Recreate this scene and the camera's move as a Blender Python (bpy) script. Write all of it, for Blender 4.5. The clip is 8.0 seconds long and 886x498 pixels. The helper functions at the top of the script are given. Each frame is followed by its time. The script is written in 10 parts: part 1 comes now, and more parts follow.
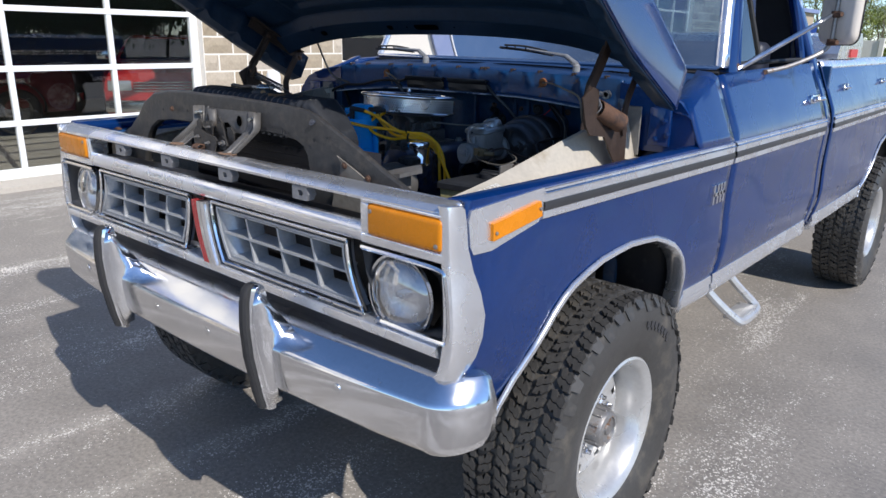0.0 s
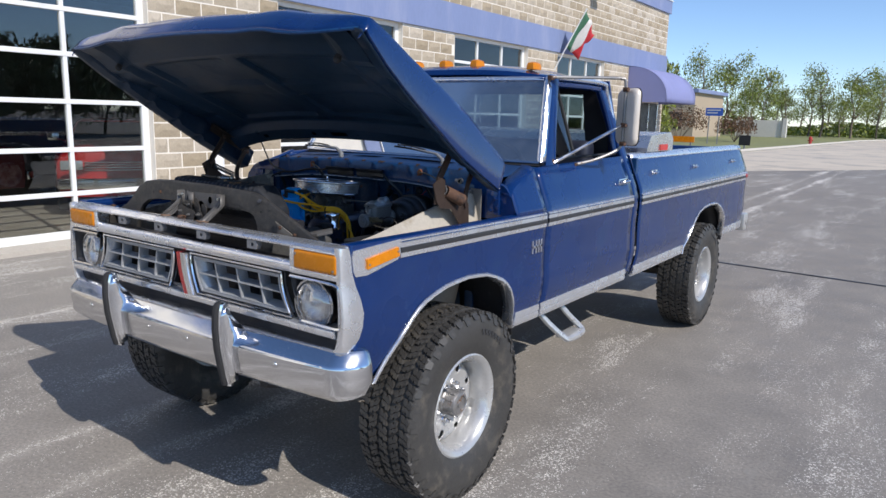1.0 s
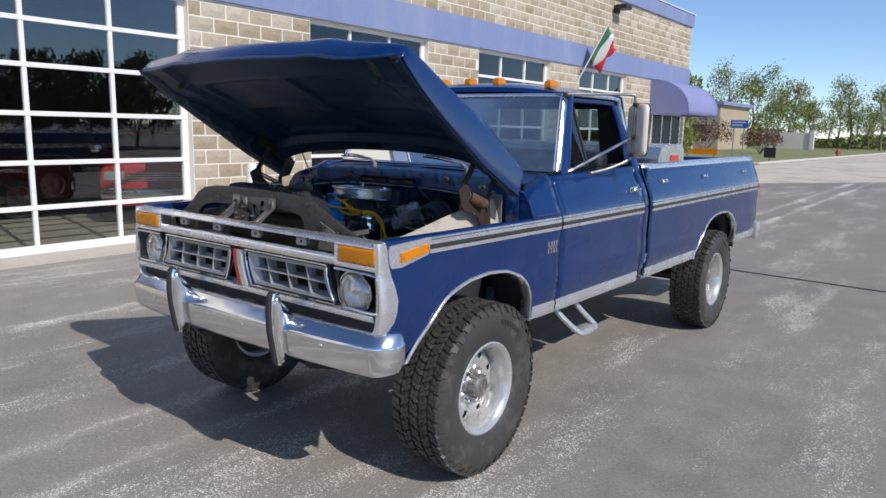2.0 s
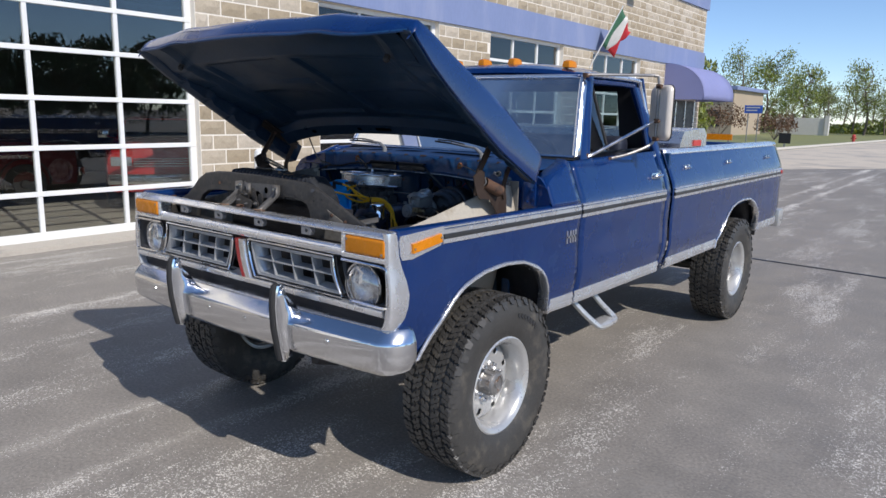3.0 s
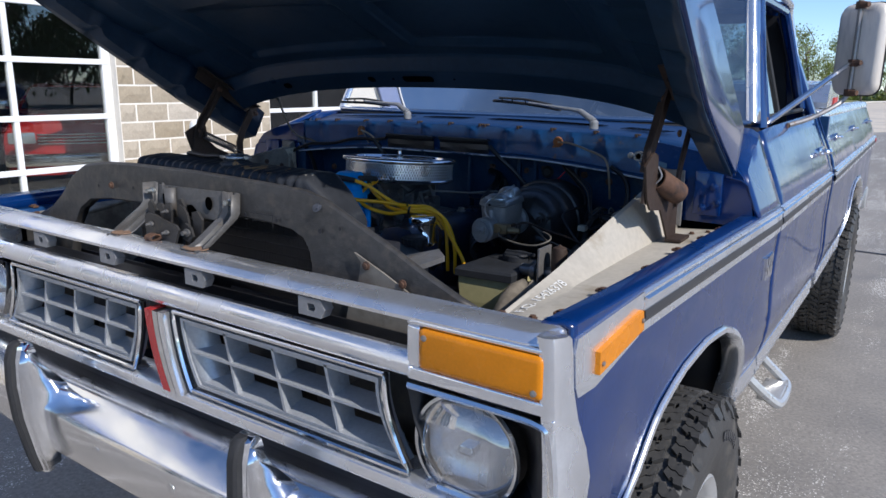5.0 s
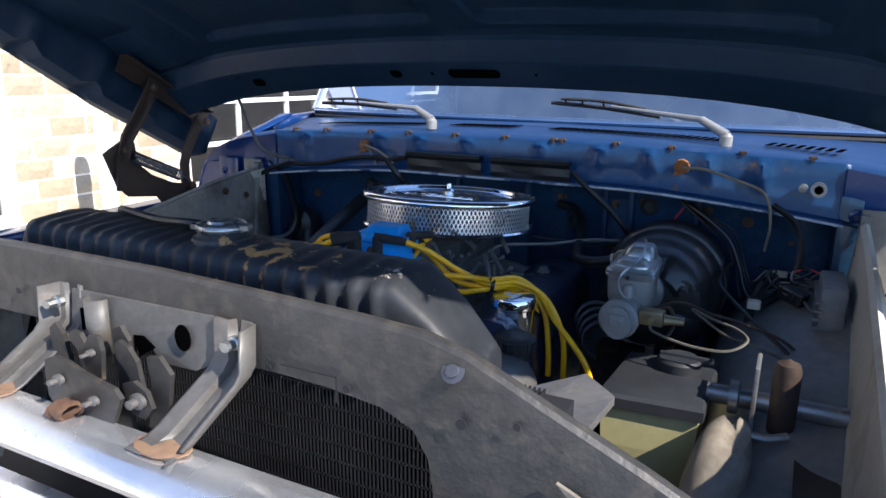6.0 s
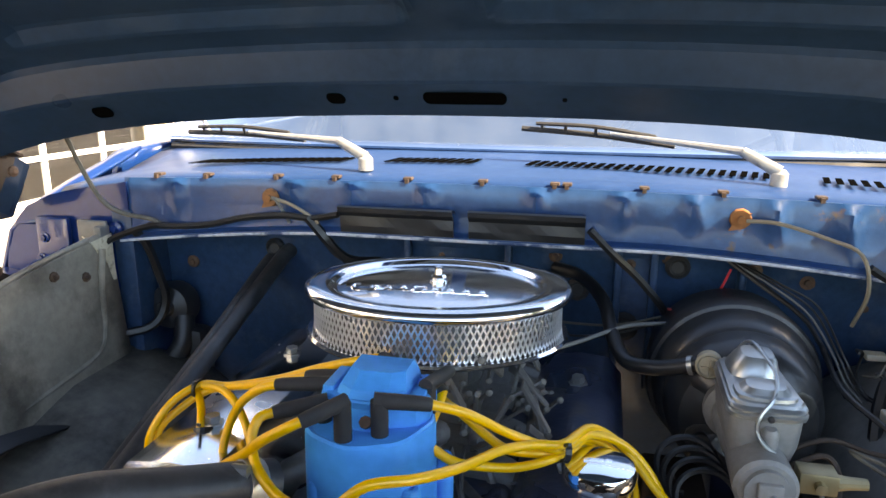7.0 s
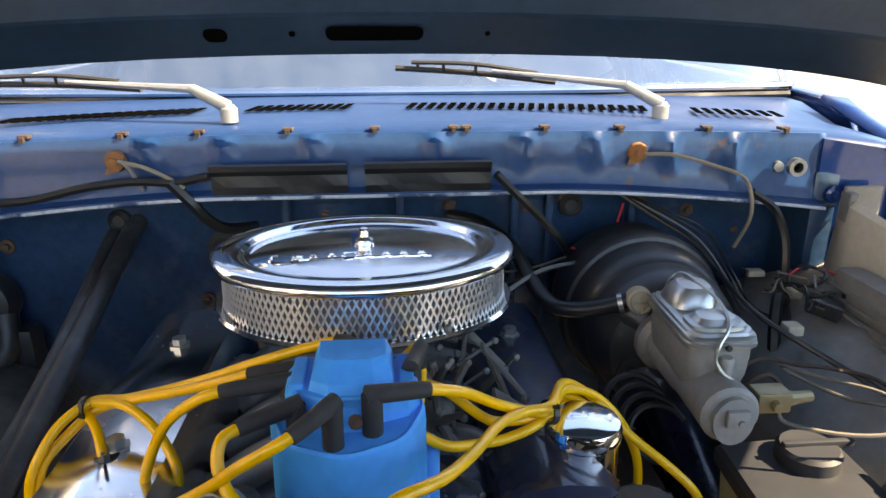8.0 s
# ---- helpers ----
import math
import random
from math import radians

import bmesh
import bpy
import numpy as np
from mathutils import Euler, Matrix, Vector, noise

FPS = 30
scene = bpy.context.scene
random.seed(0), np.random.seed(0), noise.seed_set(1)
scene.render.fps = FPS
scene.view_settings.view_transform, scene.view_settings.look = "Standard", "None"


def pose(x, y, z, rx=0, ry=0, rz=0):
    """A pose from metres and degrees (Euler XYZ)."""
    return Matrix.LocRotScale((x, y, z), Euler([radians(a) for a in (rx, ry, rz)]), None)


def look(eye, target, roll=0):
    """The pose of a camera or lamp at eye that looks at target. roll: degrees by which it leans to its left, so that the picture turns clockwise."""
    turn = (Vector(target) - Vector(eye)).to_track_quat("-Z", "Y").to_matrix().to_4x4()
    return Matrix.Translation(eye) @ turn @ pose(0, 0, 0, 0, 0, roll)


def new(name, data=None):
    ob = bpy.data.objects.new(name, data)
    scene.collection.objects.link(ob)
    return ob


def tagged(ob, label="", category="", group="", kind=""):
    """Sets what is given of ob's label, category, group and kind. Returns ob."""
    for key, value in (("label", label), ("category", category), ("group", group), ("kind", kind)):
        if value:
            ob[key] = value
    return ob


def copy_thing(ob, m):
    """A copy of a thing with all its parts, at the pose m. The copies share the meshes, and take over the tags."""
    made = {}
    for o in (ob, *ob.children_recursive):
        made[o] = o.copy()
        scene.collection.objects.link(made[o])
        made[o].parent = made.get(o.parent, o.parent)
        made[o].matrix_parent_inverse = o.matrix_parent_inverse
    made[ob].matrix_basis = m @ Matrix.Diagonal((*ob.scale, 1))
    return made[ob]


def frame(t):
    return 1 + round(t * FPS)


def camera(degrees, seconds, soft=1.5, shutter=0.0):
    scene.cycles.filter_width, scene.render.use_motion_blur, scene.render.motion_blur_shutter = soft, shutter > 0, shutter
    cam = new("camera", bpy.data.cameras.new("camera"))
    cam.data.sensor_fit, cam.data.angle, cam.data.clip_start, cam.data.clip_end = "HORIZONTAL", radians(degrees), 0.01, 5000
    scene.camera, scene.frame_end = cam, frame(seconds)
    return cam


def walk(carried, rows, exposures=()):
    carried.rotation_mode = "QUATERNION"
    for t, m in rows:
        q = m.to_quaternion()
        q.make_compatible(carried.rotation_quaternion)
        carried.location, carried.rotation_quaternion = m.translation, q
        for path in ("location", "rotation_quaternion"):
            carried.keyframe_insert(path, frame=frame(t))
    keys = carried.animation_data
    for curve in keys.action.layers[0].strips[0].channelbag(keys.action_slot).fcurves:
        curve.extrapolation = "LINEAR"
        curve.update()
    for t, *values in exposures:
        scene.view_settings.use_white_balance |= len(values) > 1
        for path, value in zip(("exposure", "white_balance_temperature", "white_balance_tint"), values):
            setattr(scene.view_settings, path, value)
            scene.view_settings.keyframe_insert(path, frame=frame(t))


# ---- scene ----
cam = camera(64.7, 8.0)
PATH = [
    (0, (1.704, -1.68, 1.492), (0.465, -0.22, 0.914), 1.0),
    (0.5, (2.137, -2.053, 1.533), (0.935, -0.518, 1.086), 1.1),
    (1, (2.482, -2.354, 1.627), (1.343, -0.753, 1.254), 1.3),
    (1.5, (2.695, -2.657, 1.632), (1.511, -1.079, 1.306), 1.2),
    (3, (2.57, -2.522, 1.616), (1.356, -0.978, 1.236), 1.2),
    (3.5, (2.292, -2.28, 1.563), (1.042, -0.762, 1.197), 1.1),
    (4, (1.955, -2.01, 1.513), (0.708, -0.487, 1.156), 1.0),
    (4.2, (1.815, -1.894, 1.51), (0.581, -0.361, 1.155), 1.0),
    (5.3, (1.026, -1.366, 1.519), (0.025, 0.294, 1.027), 0.7),
    (5.5, (0.885, -1.27, 1.525), (-0.07, 0.417, 1.029), 0.8),
    (6, (0.577, -1.058, 1.529), (-0.297, 0.673, 1.039), 0.7),
    (6.5, (0.358, -0.84, 1.533), (-0.272, 0.998, 1.057), 0.5),
    (7, (0.174, -0.679, 1.558), (-0.264, 1.21, 1.071), 0.2),
    (7.5, (0.012, -0.578, 1.566), (-0.013, 1.338, 0.99), -0.1),
    (8, (0.004, -0.602, 1.547), (0.152, 1.289, 0.91), -0.1),
]
EXPOSURES = [(0.0, 0.70, 6400, 12), (1.0, 0.47, 6500, 12), (1.5, 0.36, 6550, 12), (4.2, 0.45, 6500, 12), (5.3, 0.74, 6150, 12), (5.8, 1.27, 6250, 12), (6.0, 1.70, 6600, 12), (6.5, 2.8, 9000, 12), (7.0, 3.18, 10600, 13), (7.5, 3.6, 10900, 13), (8.0, 3.02, 10600, 13)]
walk(cam, [(t, look(eye, target, roll)) for t, eye, target, roll in PATH], EXPOSURES)

# ---- daylight ----
SUN_WAY = Vector((1.13, -0.26, 1.0)).normalized()
world = bpy.data.worlds.new("daylight")
scene.world = world
world.use_nodes = True
wn = world.node_tree.nodes
wl = world.node_tree.links
sky = wn.new("ShaderNodeTexSky")
sky.sky_type = "NISHITA"
sky.sun_disc = False
sky.sun_elevation = math.asin(SUN_WAY.z)
sky.sun_rotation = math.atan2(SUN_WAY.x, SUN_WAY.y)
sky.air_density = 1.0
sky.dust_density = 0.05
sky.ozone_density = 4.5
sky.altitude = 2500.0
wn["Background"].inputs["Strength"].default_value = 0.118
wl.new(sky.outputs["Color"], wn["Background"].inputs["Color"])
sun_data = bpy.data.lights.new("sun", "SUN")
sun_data.energy = 3.05
sun_data.angle = radians(0.55)
sun_data.color = (1.0, 0.955, 0.89)
sun = new("sun", sun_data)
sun.matrix_world = look(SUN_WAY * 60, (0, 0, 0))
scene.view_settings.exposure = 0.0

# ---- materials ----
def ramp_between(nt, fac, c1, c2):
    mix = nt.nodes.new("ShaderNodeMix")
    mix.data_type = "RGBA"
    nt.links.new(fac, mix.inputs[0])
    for sock, c in ((6, c1), (7, c2)):
        if isinstance(c, tuple):
            mix.inputs[sock].default_value = (*c[:3], 1)
        else:
            nt.links.new(c, mix.inputs[sock])
    return mix.outputs[2]


def mapped(nt, value, lo, hi, a=0.0, b=1.0):
    m = nt.nodes.new("ShaderNodeMapRange")
    m.inputs["From Min"].default_value, m.inputs["From Max"].default_value = lo, hi
    m.inputs["To Min"].default_value, m.inputs["To Max"].default_value = a, b
    nt.links.new(value, m.inputs["Value"])
    return m.outputs["Result"]


def noisy(nt, co, scale, detail=4.0, rough=0.55, stretch=None):
    if stretch:
        mp = nt.nodes.new("ShaderNodeMapping")
        mp.inputs["Scale"].default_value = stretch
        nt.links.new(co, mp.inputs["Vector"])
        co = mp.outputs["Vector"]
    n = nt.nodes.new("ShaderNodeTexNoise")
    n.inputs["Scale"].default_value, n.inputs["Detail"].default_value = scale, detail
    n.inputs["Roughness"].default_value = rough
    nt.links.new(co, n.inputs["Vector"])
    return n.outputs["Fac"]


def mat(name, base, rough=0.5, metal=0.0, vary=0.18, grain=60.0, patch=4.0, bump=0.0, bump_scale=120.0,
        stain=None, stain_at=(0.58, 0.68), stain_scale=9.0, stain_rough=None, coat=0.0, spec=0.5, per_piece=0.0,
        stretch=None, rough_vary=0.12, island=0.0, alpha=1.0, transmission=0.0, emit=None, emit_strength=0.0):
    """A surface with fine grain, broad patches, optional stains of a second colour, and fine relief."""
    m = bpy.data.materials.new(name)
    m.use_nodes = True
    nt = m.node_tree
    bsdf = nt.nodes["Principled BSDF"]
    co = nt.nodes.new("ShaderNodeTexCoord").outputs["Object"]
    fine = noisy(nt, co, grain, 5.0, 0.6, stretch)
    wide = noisy(nt, co, patch, 3.0, 0.5, stretch)
    dark = tuple(c * (1 - vary) for c in base)
    light = tuple(min(1.0, c * (1 + vary)) for c in base)
    col = ramp_between(nt, mapped(nt, fine, 0.3, 0.7), dark, light)
    col2 = ramp_between(nt, mapped(nt, wide, 0.3, 0.7), tuple(c * (1 - vary * 0.8) for c in base), tuple(min(1, c * (1 + vary * 0.8)) for c in base))
    half = nt.nodes.new("ShaderNodeMix")
    half.data_type = "RGBA"
    half.inputs[0].default_value = 0.5
    nt.links.new(col, half.inputs[6])
    nt.links.new(col2, half.inputs[7])
    col = half.outputs[2]
    rgh = mapped(nt, wide, 0.3, 0.7, max(0.02, rough - rough_vary * rough * 2), min(1, rough + rough_vary * rough * 2))
    if stain:
        spots = noisy(nt, co, stain_scale, 6.0, 0.65, stretch)
        fac = mapped(nt, spots, *stain_at)
        col = ramp_between(nt, fac, col, stain)
        if stain_rough is not None:
            mx = nt.nodes.new("ShaderNodeMix")
            nt.links.new(fac, mx.inputs[0])
            nt.links.new(rgh, mx.inputs[2])
            mx.inputs[3].default_value = stain_rough
            rgh = mx.outputs[0]
    if per_piece or island:
        if per_piece:
            rnd = nt.nodes.new("ShaderNodeObjectInfo").outputs["Random"]
            amt = per_piece
        else:
            rnd = nt.nodes.new("ShaderNodeNewGeometry").outputs["Random Per Island"]
            amt = island
        hsv = nt.nodes.new("ShaderNodeHueSaturation")
        nt.links.new(mapped(nt, rnd, 0, 1, 1 - amt, 1 + amt), hsv.inputs["Value"])
        nt.links.new(mapped(nt, rnd, 0, 1, 1 + amt, 1 - amt), hsv.inputs["Saturation"])
        nt.links.new(col, hsv.inputs["Color"])
        col = hsv.outputs["Color"]
    nt.links.new(col, bsdf.inputs["Base Color"])
    nt.links.new(rgh, bsdf.inputs["Roughness"])
    bsdf.inputs["Metallic"].default_value = metal
    bsdf.inputs["Specular IOR Level"].default_value = spec
    bsdf.inputs["Coat Weight"].default_value = coat
    bsdf.inputs["Coat Roughness"].default_value = 0.08
    bsdf.inputs["Transmission Weight"].default_value = transmission
    if emit:
        bsdf.inputs["Emission Color"].default_value = (*emit, 1)
        bsdf.inputs["Emission Strength"].default_value = emit_strength
    if bump:
        b = nt.nodes.new("ShaderNodeBump")
        b.inputs["Strength"].default_value = bump
        b.inputs["Distance"].default_value = 0.004
        nt.links.new(noisy(nt, co, bump_scale, 6.0, 0.65, stretch), b.inputs["Height"])
        nt.links.new(b.outputs["Normal"], bsdf.inputs["Normal"])
    return m


def glass(name, tint=(0.9, 0.95, 0.95), rough=0.0, clear=0.9, gloss=0.02):
    """A thin pane: mostly clear, with the gloss that glass has at its angle."""
    m = bpy.data.materials.new(name)
    m.use_nodes = True
    nt = m.node_tree
    nt.nodes.remove(nt.nodes["Principled BSDF"])
    out = nt.nodes["Material Output"]
    tr = nt.nodes.new("ShaderNodeBsdfTransparent")
    tr.inputs["Color"].default_value = (*[c * clear for c in tint], 1)
    gl = nt.nodes.new("ShaderNodeBsdfGlossy")
    gl.inputs["Roughness"].default_value = rough
    fr = nt.nodes.new("ShaderNodeFresnel")
    fr.inputs["IOR"].default_value = 1.55
    gain = nt.nodes.new("ShaderNodeMath")
    gain.operation = "MULTIPLY_ADD"
    gain.use_clamp = True
    gain.inputs[1].default_value = 1.7
    gain.inputs[2].default_value = gloss
    nt.links.new(fr.outputs[0], gain.inputs[0])
    mix = nt.nodes.new("ShaderNodeMixShader")
    nt.links.new(gain.outputs[0], mix.inputs[0])
    nt.links.new(tr.outputs[0], mix.inputs[1])
    nt.links.new(gl.outputs[0], mix.inputs[2])
    nt.links.new(mix.outputs[0], out.inputs["Surface"])
    return m


def dusty_glass(name):
    """Glass with a thin uneven film of dust that catches the daylight, sky blue tinted into its colour."""
    m = glass(name, (0.78, 0.88, 0.92), 0.01, 0.86, 0.30)
    nt = m.node_tree
    out = nt.nodes["Material Output"]
    old = out.inputs["Surface"].links[0].from_socket
    dust = nt.nodes.new("ShaderNodeBsdfDiffuse")
    dust.inputs["Color"].default_value = (0.62, 0.72, 0.82, 1)
    co = nt.nodes.new("ShaderNodeTexCoord").outputs["Object"]
    fac = mapped(nt, noisy(nt, co, 14.0, 6.0, 0.7), 0.35, 0.7, 0.015, 0.07)
    mix = nt.nodes.new("ShaderNodeMixShader")
    nt.links.new(fac, mix.inputs[0])
    nt.links.new(old, mix.inputs[1])
    nt.links.new(dust.outputs[0], mix.inputs[2])
    nt.links.new(mix.outputs[0], out.inputs["Surface"])
    return m


M = {}
M["paint"] = mat("blue_paint", (0.0015, 0.023, 0.112), 0.28, 0.0, 0.22, 90, 3.0, coat=0.85, spec=0.12, stain=(0.006, 0.034, 0.120), stain_at=(0.55, 0.75), stain_scale=5.0, stain_rough=0.45, bump=0.03, bump_scale=300)
M["paint_worn"] = mat("worn_blue_paint", (0.008, 0.047, 0.138), 0.36, 0.0, 0.3, 70, 6.0, coat=0.14, spec=0.25, stain=(0.10, 0.06, 0.04), stain_at=(0.64, 0.72), stain_scale=16.0, bump=0.08, bump_scale=200)
# hood underside: the body blue, its colour darkened for the shade there
M["paint_under"] = mat("dull_shaded_blue_underside", (0.010, 0.027, 0.054), 0.36, 0.0, 0.35, 60, 3.0, spec=0.26, coat=0.0, stain=(0.020, 0.038, 0.064), stain_at=(0.56, 0.75), stain_scale=7.0, stain_rough=0.55, bump=0.03)
M["chrome"] = mat("chrome", (0.80, 0.81, 0.83), 0.09, 1.0, 0.05, 80, 6.0, rough_vary=0.5)
M["chrome_old"] = mat("pitted_chrome", (0.66, 0.67, 0.69), 0.16, 1.0, 0.08, 150, 8.0, stain=(0.30, 0.27, 0.24), stain_at=(0.66, 0.74), stain_scale=60.0, stain_rough=0.6, rough_vary=0.4)
M["alu"] = mat("dull_aluminium_trim", (0.84, 0.85, 0.87), 0.25, 0.85, 0.07, 140, 9.0, rough_vary=0.3, bump=0.02, bump_scale=400)
M["argent"] = mat("argent_silver_plastic", (0.41, 0.42, 0.43), 0.40, 0.35, 0.18, 120, 10.0, stain=(0.24, 0.23, 0.22), stain_at=(0.62, 0.78), stain_scale=22.0)
M["trim_grey"] = mat("dark_vinyl_trim_insert", (0.032, 0.033, 0.036), 0.34, 0.0, 0.2, 160, 20, stretch=(1, 0.1, 1))
M["black"] = mat("black_satin_paint", (0.016, 0.016, 0.018), 0.45, 0.0, 0.3, 80, 9.0, stain=(0.06, 0.055, 0.05), stain_at=(0.6, 0.75), stain_scale=14)
M["rubber"] = mat("black_rubber", (0.020, 0.020, 0.021), 0.72, 0.0, 0.3, 120, 14.0, bump=0.1, bump_scale=260)
M["tyre"] = mat("tyre_rubber", (0.046, 0.044, 0.041), 0.52, 0.0, 0.30, 90, 7.0, stain=(0.125, 0.110, 0.088), stain_at=(0.52, 0.76), stain_scale=12, bump=0.10, bump_scale=260)
M["wheel"] = mat("white_steel_wheel", (0.54, 0.535, 0.52), 0.30, 0.5, 0.10, 80, 8.0, stain=(0.36, 0.33, 0.29), stain_at=(0.64, 0.76), stain_scale=18, coat=0.2)
# letter blocks: argent silver, darkened in the colour for the slot's shade
M["emblem"] = mat("shaded_argent_letter_casting", (0.24, 0.24, 0.245), 0.45, 0.3, 0.2, 120, 20)
M["amber"] = mat("amber_lens", (0.62, 0.205, 0.004), 0.26, 0.0, 0.14, 200, 18.0, spec=0.3, coat=0.12, bump=0.10, bump_scale=420)
M["red"] = mat("red_lens", (0.42, 0.03, 0.03), 0.25, 0.0, 0.12, 150, 18.0, coat=0.3)
M["lens"] = mat("ribbed_headlamp_glass", (0.55, 0.58, 0.60), 0.12, 0.55, 0.12, 40, 9.0, coat=1.0, bump=0.18, bump_scale=46, stretch=(3.0, 1, 0.6))
M["support"] = mat("dusty_black_steel", (0.046, 0.044, 0.042), 0.46, 0.1, 0.45, 60, 7.0, stain=(0.090, 0.076, 0.060), stain_at=(0.50, 0.78), stain_scale=30, bump=0.30, bump_scale=90)
M["steel"] = mat("bare_grey_steel", (0.30, 0.29, 0.28), 0.45, 0.7, 0.25, 90, 10.0, stain=(0.22, 0.12, 0.06), stain_at=(0.60, 0.70), stain_scale=20, stain_rough=0.8)
M["rust"] = mat("rusty_brown_steel", (0.115, 0.060, 0.036), 0.75, 0.2, 0.35, 90, 14.0, stain=(0.045, 0.030, 0.025), stain_at=(0.5, 0.66), stain_scale=26, bump=0.25)
M["apron"] = mat("dusty_bare_inner_fender", (0.46, 0.42, 0.35), 0.72, 0.05, 0.16, 70, 6.0, stain=(0.30, 0.25, 0.18), stain_at=(0.55, 0.75), stain_scale=8, bump=0.08)
M["rust_dark"] = mat("dark_oily_rust", (0.045, 0.028, 0.020), 0.7, 0.2, 0.35, 90, 14.0, bump=0.2)
M["cowl_paint"] = mat("sun_faded_blue_paint", (0.011, 0.039, 0.114), 0.42, 0.0, 0.25, 90, 5.0, stain=(0.03, 0.065, 0.15), stain_at=(0.55, 0.75), stain_scale=9.0, spec=0.13)
M["lamp_glass"] = glass("headlamp_glass", (0.97, 0.98, 1.0), 0.05, 1.0, 0.22)
for _g in ("lamp_glass",):
    nt = M[_g].node_tree
    wave = nt.nodes.new("ShaderNodeTexWave")
    wave.bands_direction = "X"
    wave.inputs["Scale"].default_value = 22.0
    wave.inputs["Distortion"].default_value = 0.4
    nt.links.new(nt.nodes.new("ShaderNodeTexCoord").outputs["Object"], wave.inputs["Vector"])
    bp = nt.nodes.new("ShaderNodeBump")
    bp.inputs["Strength"].default_value, bp.inputs["Distance"].default_value = 0.5, 0.004
    nt.links.new(wave.outputs["Fac"], bp.inputs["Height"])
    for n in nt.nodes:
        if n.bl_idname == "ShaderNodeBsdfGlossy":
            nt.links.new(bp.outputs["Normal"], n.inputs["Normal"])
M["reflector"] = mat("silvered_reflector", (0.92, 0.93, 0.94), 0.22, 0.80, 0.06, 60, 14.0, rough_vary=0.3, bump=0.5, bump_scale=40, stretch=(2.0, 1, 0.5))
# black for channels and fins; in the open slot it stands for shade
M["slot_black"] = mat("black_paint_and_slot_shade", (0.014, 0.014, 0.016), 0.5, 0, 0.2, 60, 8)
M["chrome_dull"] = mat("road_worn_chrome", (0.76, 0.77, 0.79), 0.13, 1.0, 0.06, 120, 7.0, stain=(0.50, 0.49, 0.47), stain_at=(0.64, 0.78), stain_scale=30.0, stain_rough=0.4, rough_vary=0.5)
# near-black for uncut slots: the dark inside is put into the colour
M["void"] = mat("slot_shade_black", (0.002, 0.002, 0.002), 1.0, 0, 0.1, 40, 6, spec=0.0)
# near-black: stands for the shade in gaps and holes, and the radiator core
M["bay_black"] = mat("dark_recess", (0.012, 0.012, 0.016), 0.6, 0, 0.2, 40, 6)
M["asphalt"] = None
M["lead_black"] = mat("black_cable", (0.009, 0.009, 0.010), 0.42, 0, 0.3, 150, 20)
M["firewall"] = mat("dull_navy_firewall", (0.011, 0.041, 0.092), 0.40, 0.0, 0.5, 60, 5.0, stain=(0.06, 0.09, 0.13), stain_at=(0.54, 0.74), stain_scale=16.0, bump=0.12, coat=0.15, spec=0.35)

M["latch_dark_steel"] = mat("blued_dark_steel", (0.085, 0.088, 0.10), 0.42, 0.4, 0.35, 90, 12.0, stain=(0.16, 0.12, 0.08), stain_at=(0.62, 0.74), stain_scale=24, stain_rough=0.8)

# ---- building blocks ----
def part(name, bm, material, parent=None, label="", smooth=False, sharp=38.0, thick=0.0):
    """Links a bmesh as one mesh object under a thing or a part."""
    bmesh.ops.remove_doubles(bm, verts=bm.verts[:], dist=1e-5)
    bmesh.ops.recalc_face_normals(bm, faces=bm.faces[:])
    if smooth:
        lim = radians(sharp)
        for f in bm.faces:
            f.smooth = True
        for e in bm.edges:
            if len(e.link_faces) == 2 and e.calc_face_angle(0) > lim:
                e.smooth = False
    me = bpy.data.meshes.new(name)
    bm.to_mesh(me)
    bm.free()
    mats = material if isinstance(material, (list, tuple)) else [material]
    for m in mats:
        me.materials.append(m)
    ob = new(name, me)
    ob.parent = parent
    if label:
        ob["label"] = label
    if thick:
        so = ob.modifiers.new("thickness", "SOLIDIFY")
        so.thickness, so.offset = thick, -1
    return ob


def each_part(name, bm, material, parent=None, label="", smooth=False, sharp=38.0):
    """Links every loose piece of a bmesh as a part of its own."""
    seen, out = set(), []
    for v0 in bm.verts[:]:
        if v0 in seen:
            continue
        pile, todo = {v0}, [v0]
        while todo:
            v = todo.pop()
            for e in v.link_edges:
                w = e.other_vert(v)
                if w not in pile:
                    pile.add(w)
                    todo.append(w)
        seen |= pile
        piece = bmesh.new()
        twin = {v: piece.verts.new(v.co) for v in pile}
        for f in {f for v in pile for f in v.link_faces}:
            g = piece.faces.new([twin[v] for v in f.verts])
            g.material_index = f.material_index
        out.append(part(name, piece, material, parent, label, smooth, sharp))
    bm.free()
    return out


def thing(name, label, category, group="", kind="", at=(0, 0, 0)):
    ob = new(name)
    ob.location = at
    return tagged(ob, label, category, group, kind)


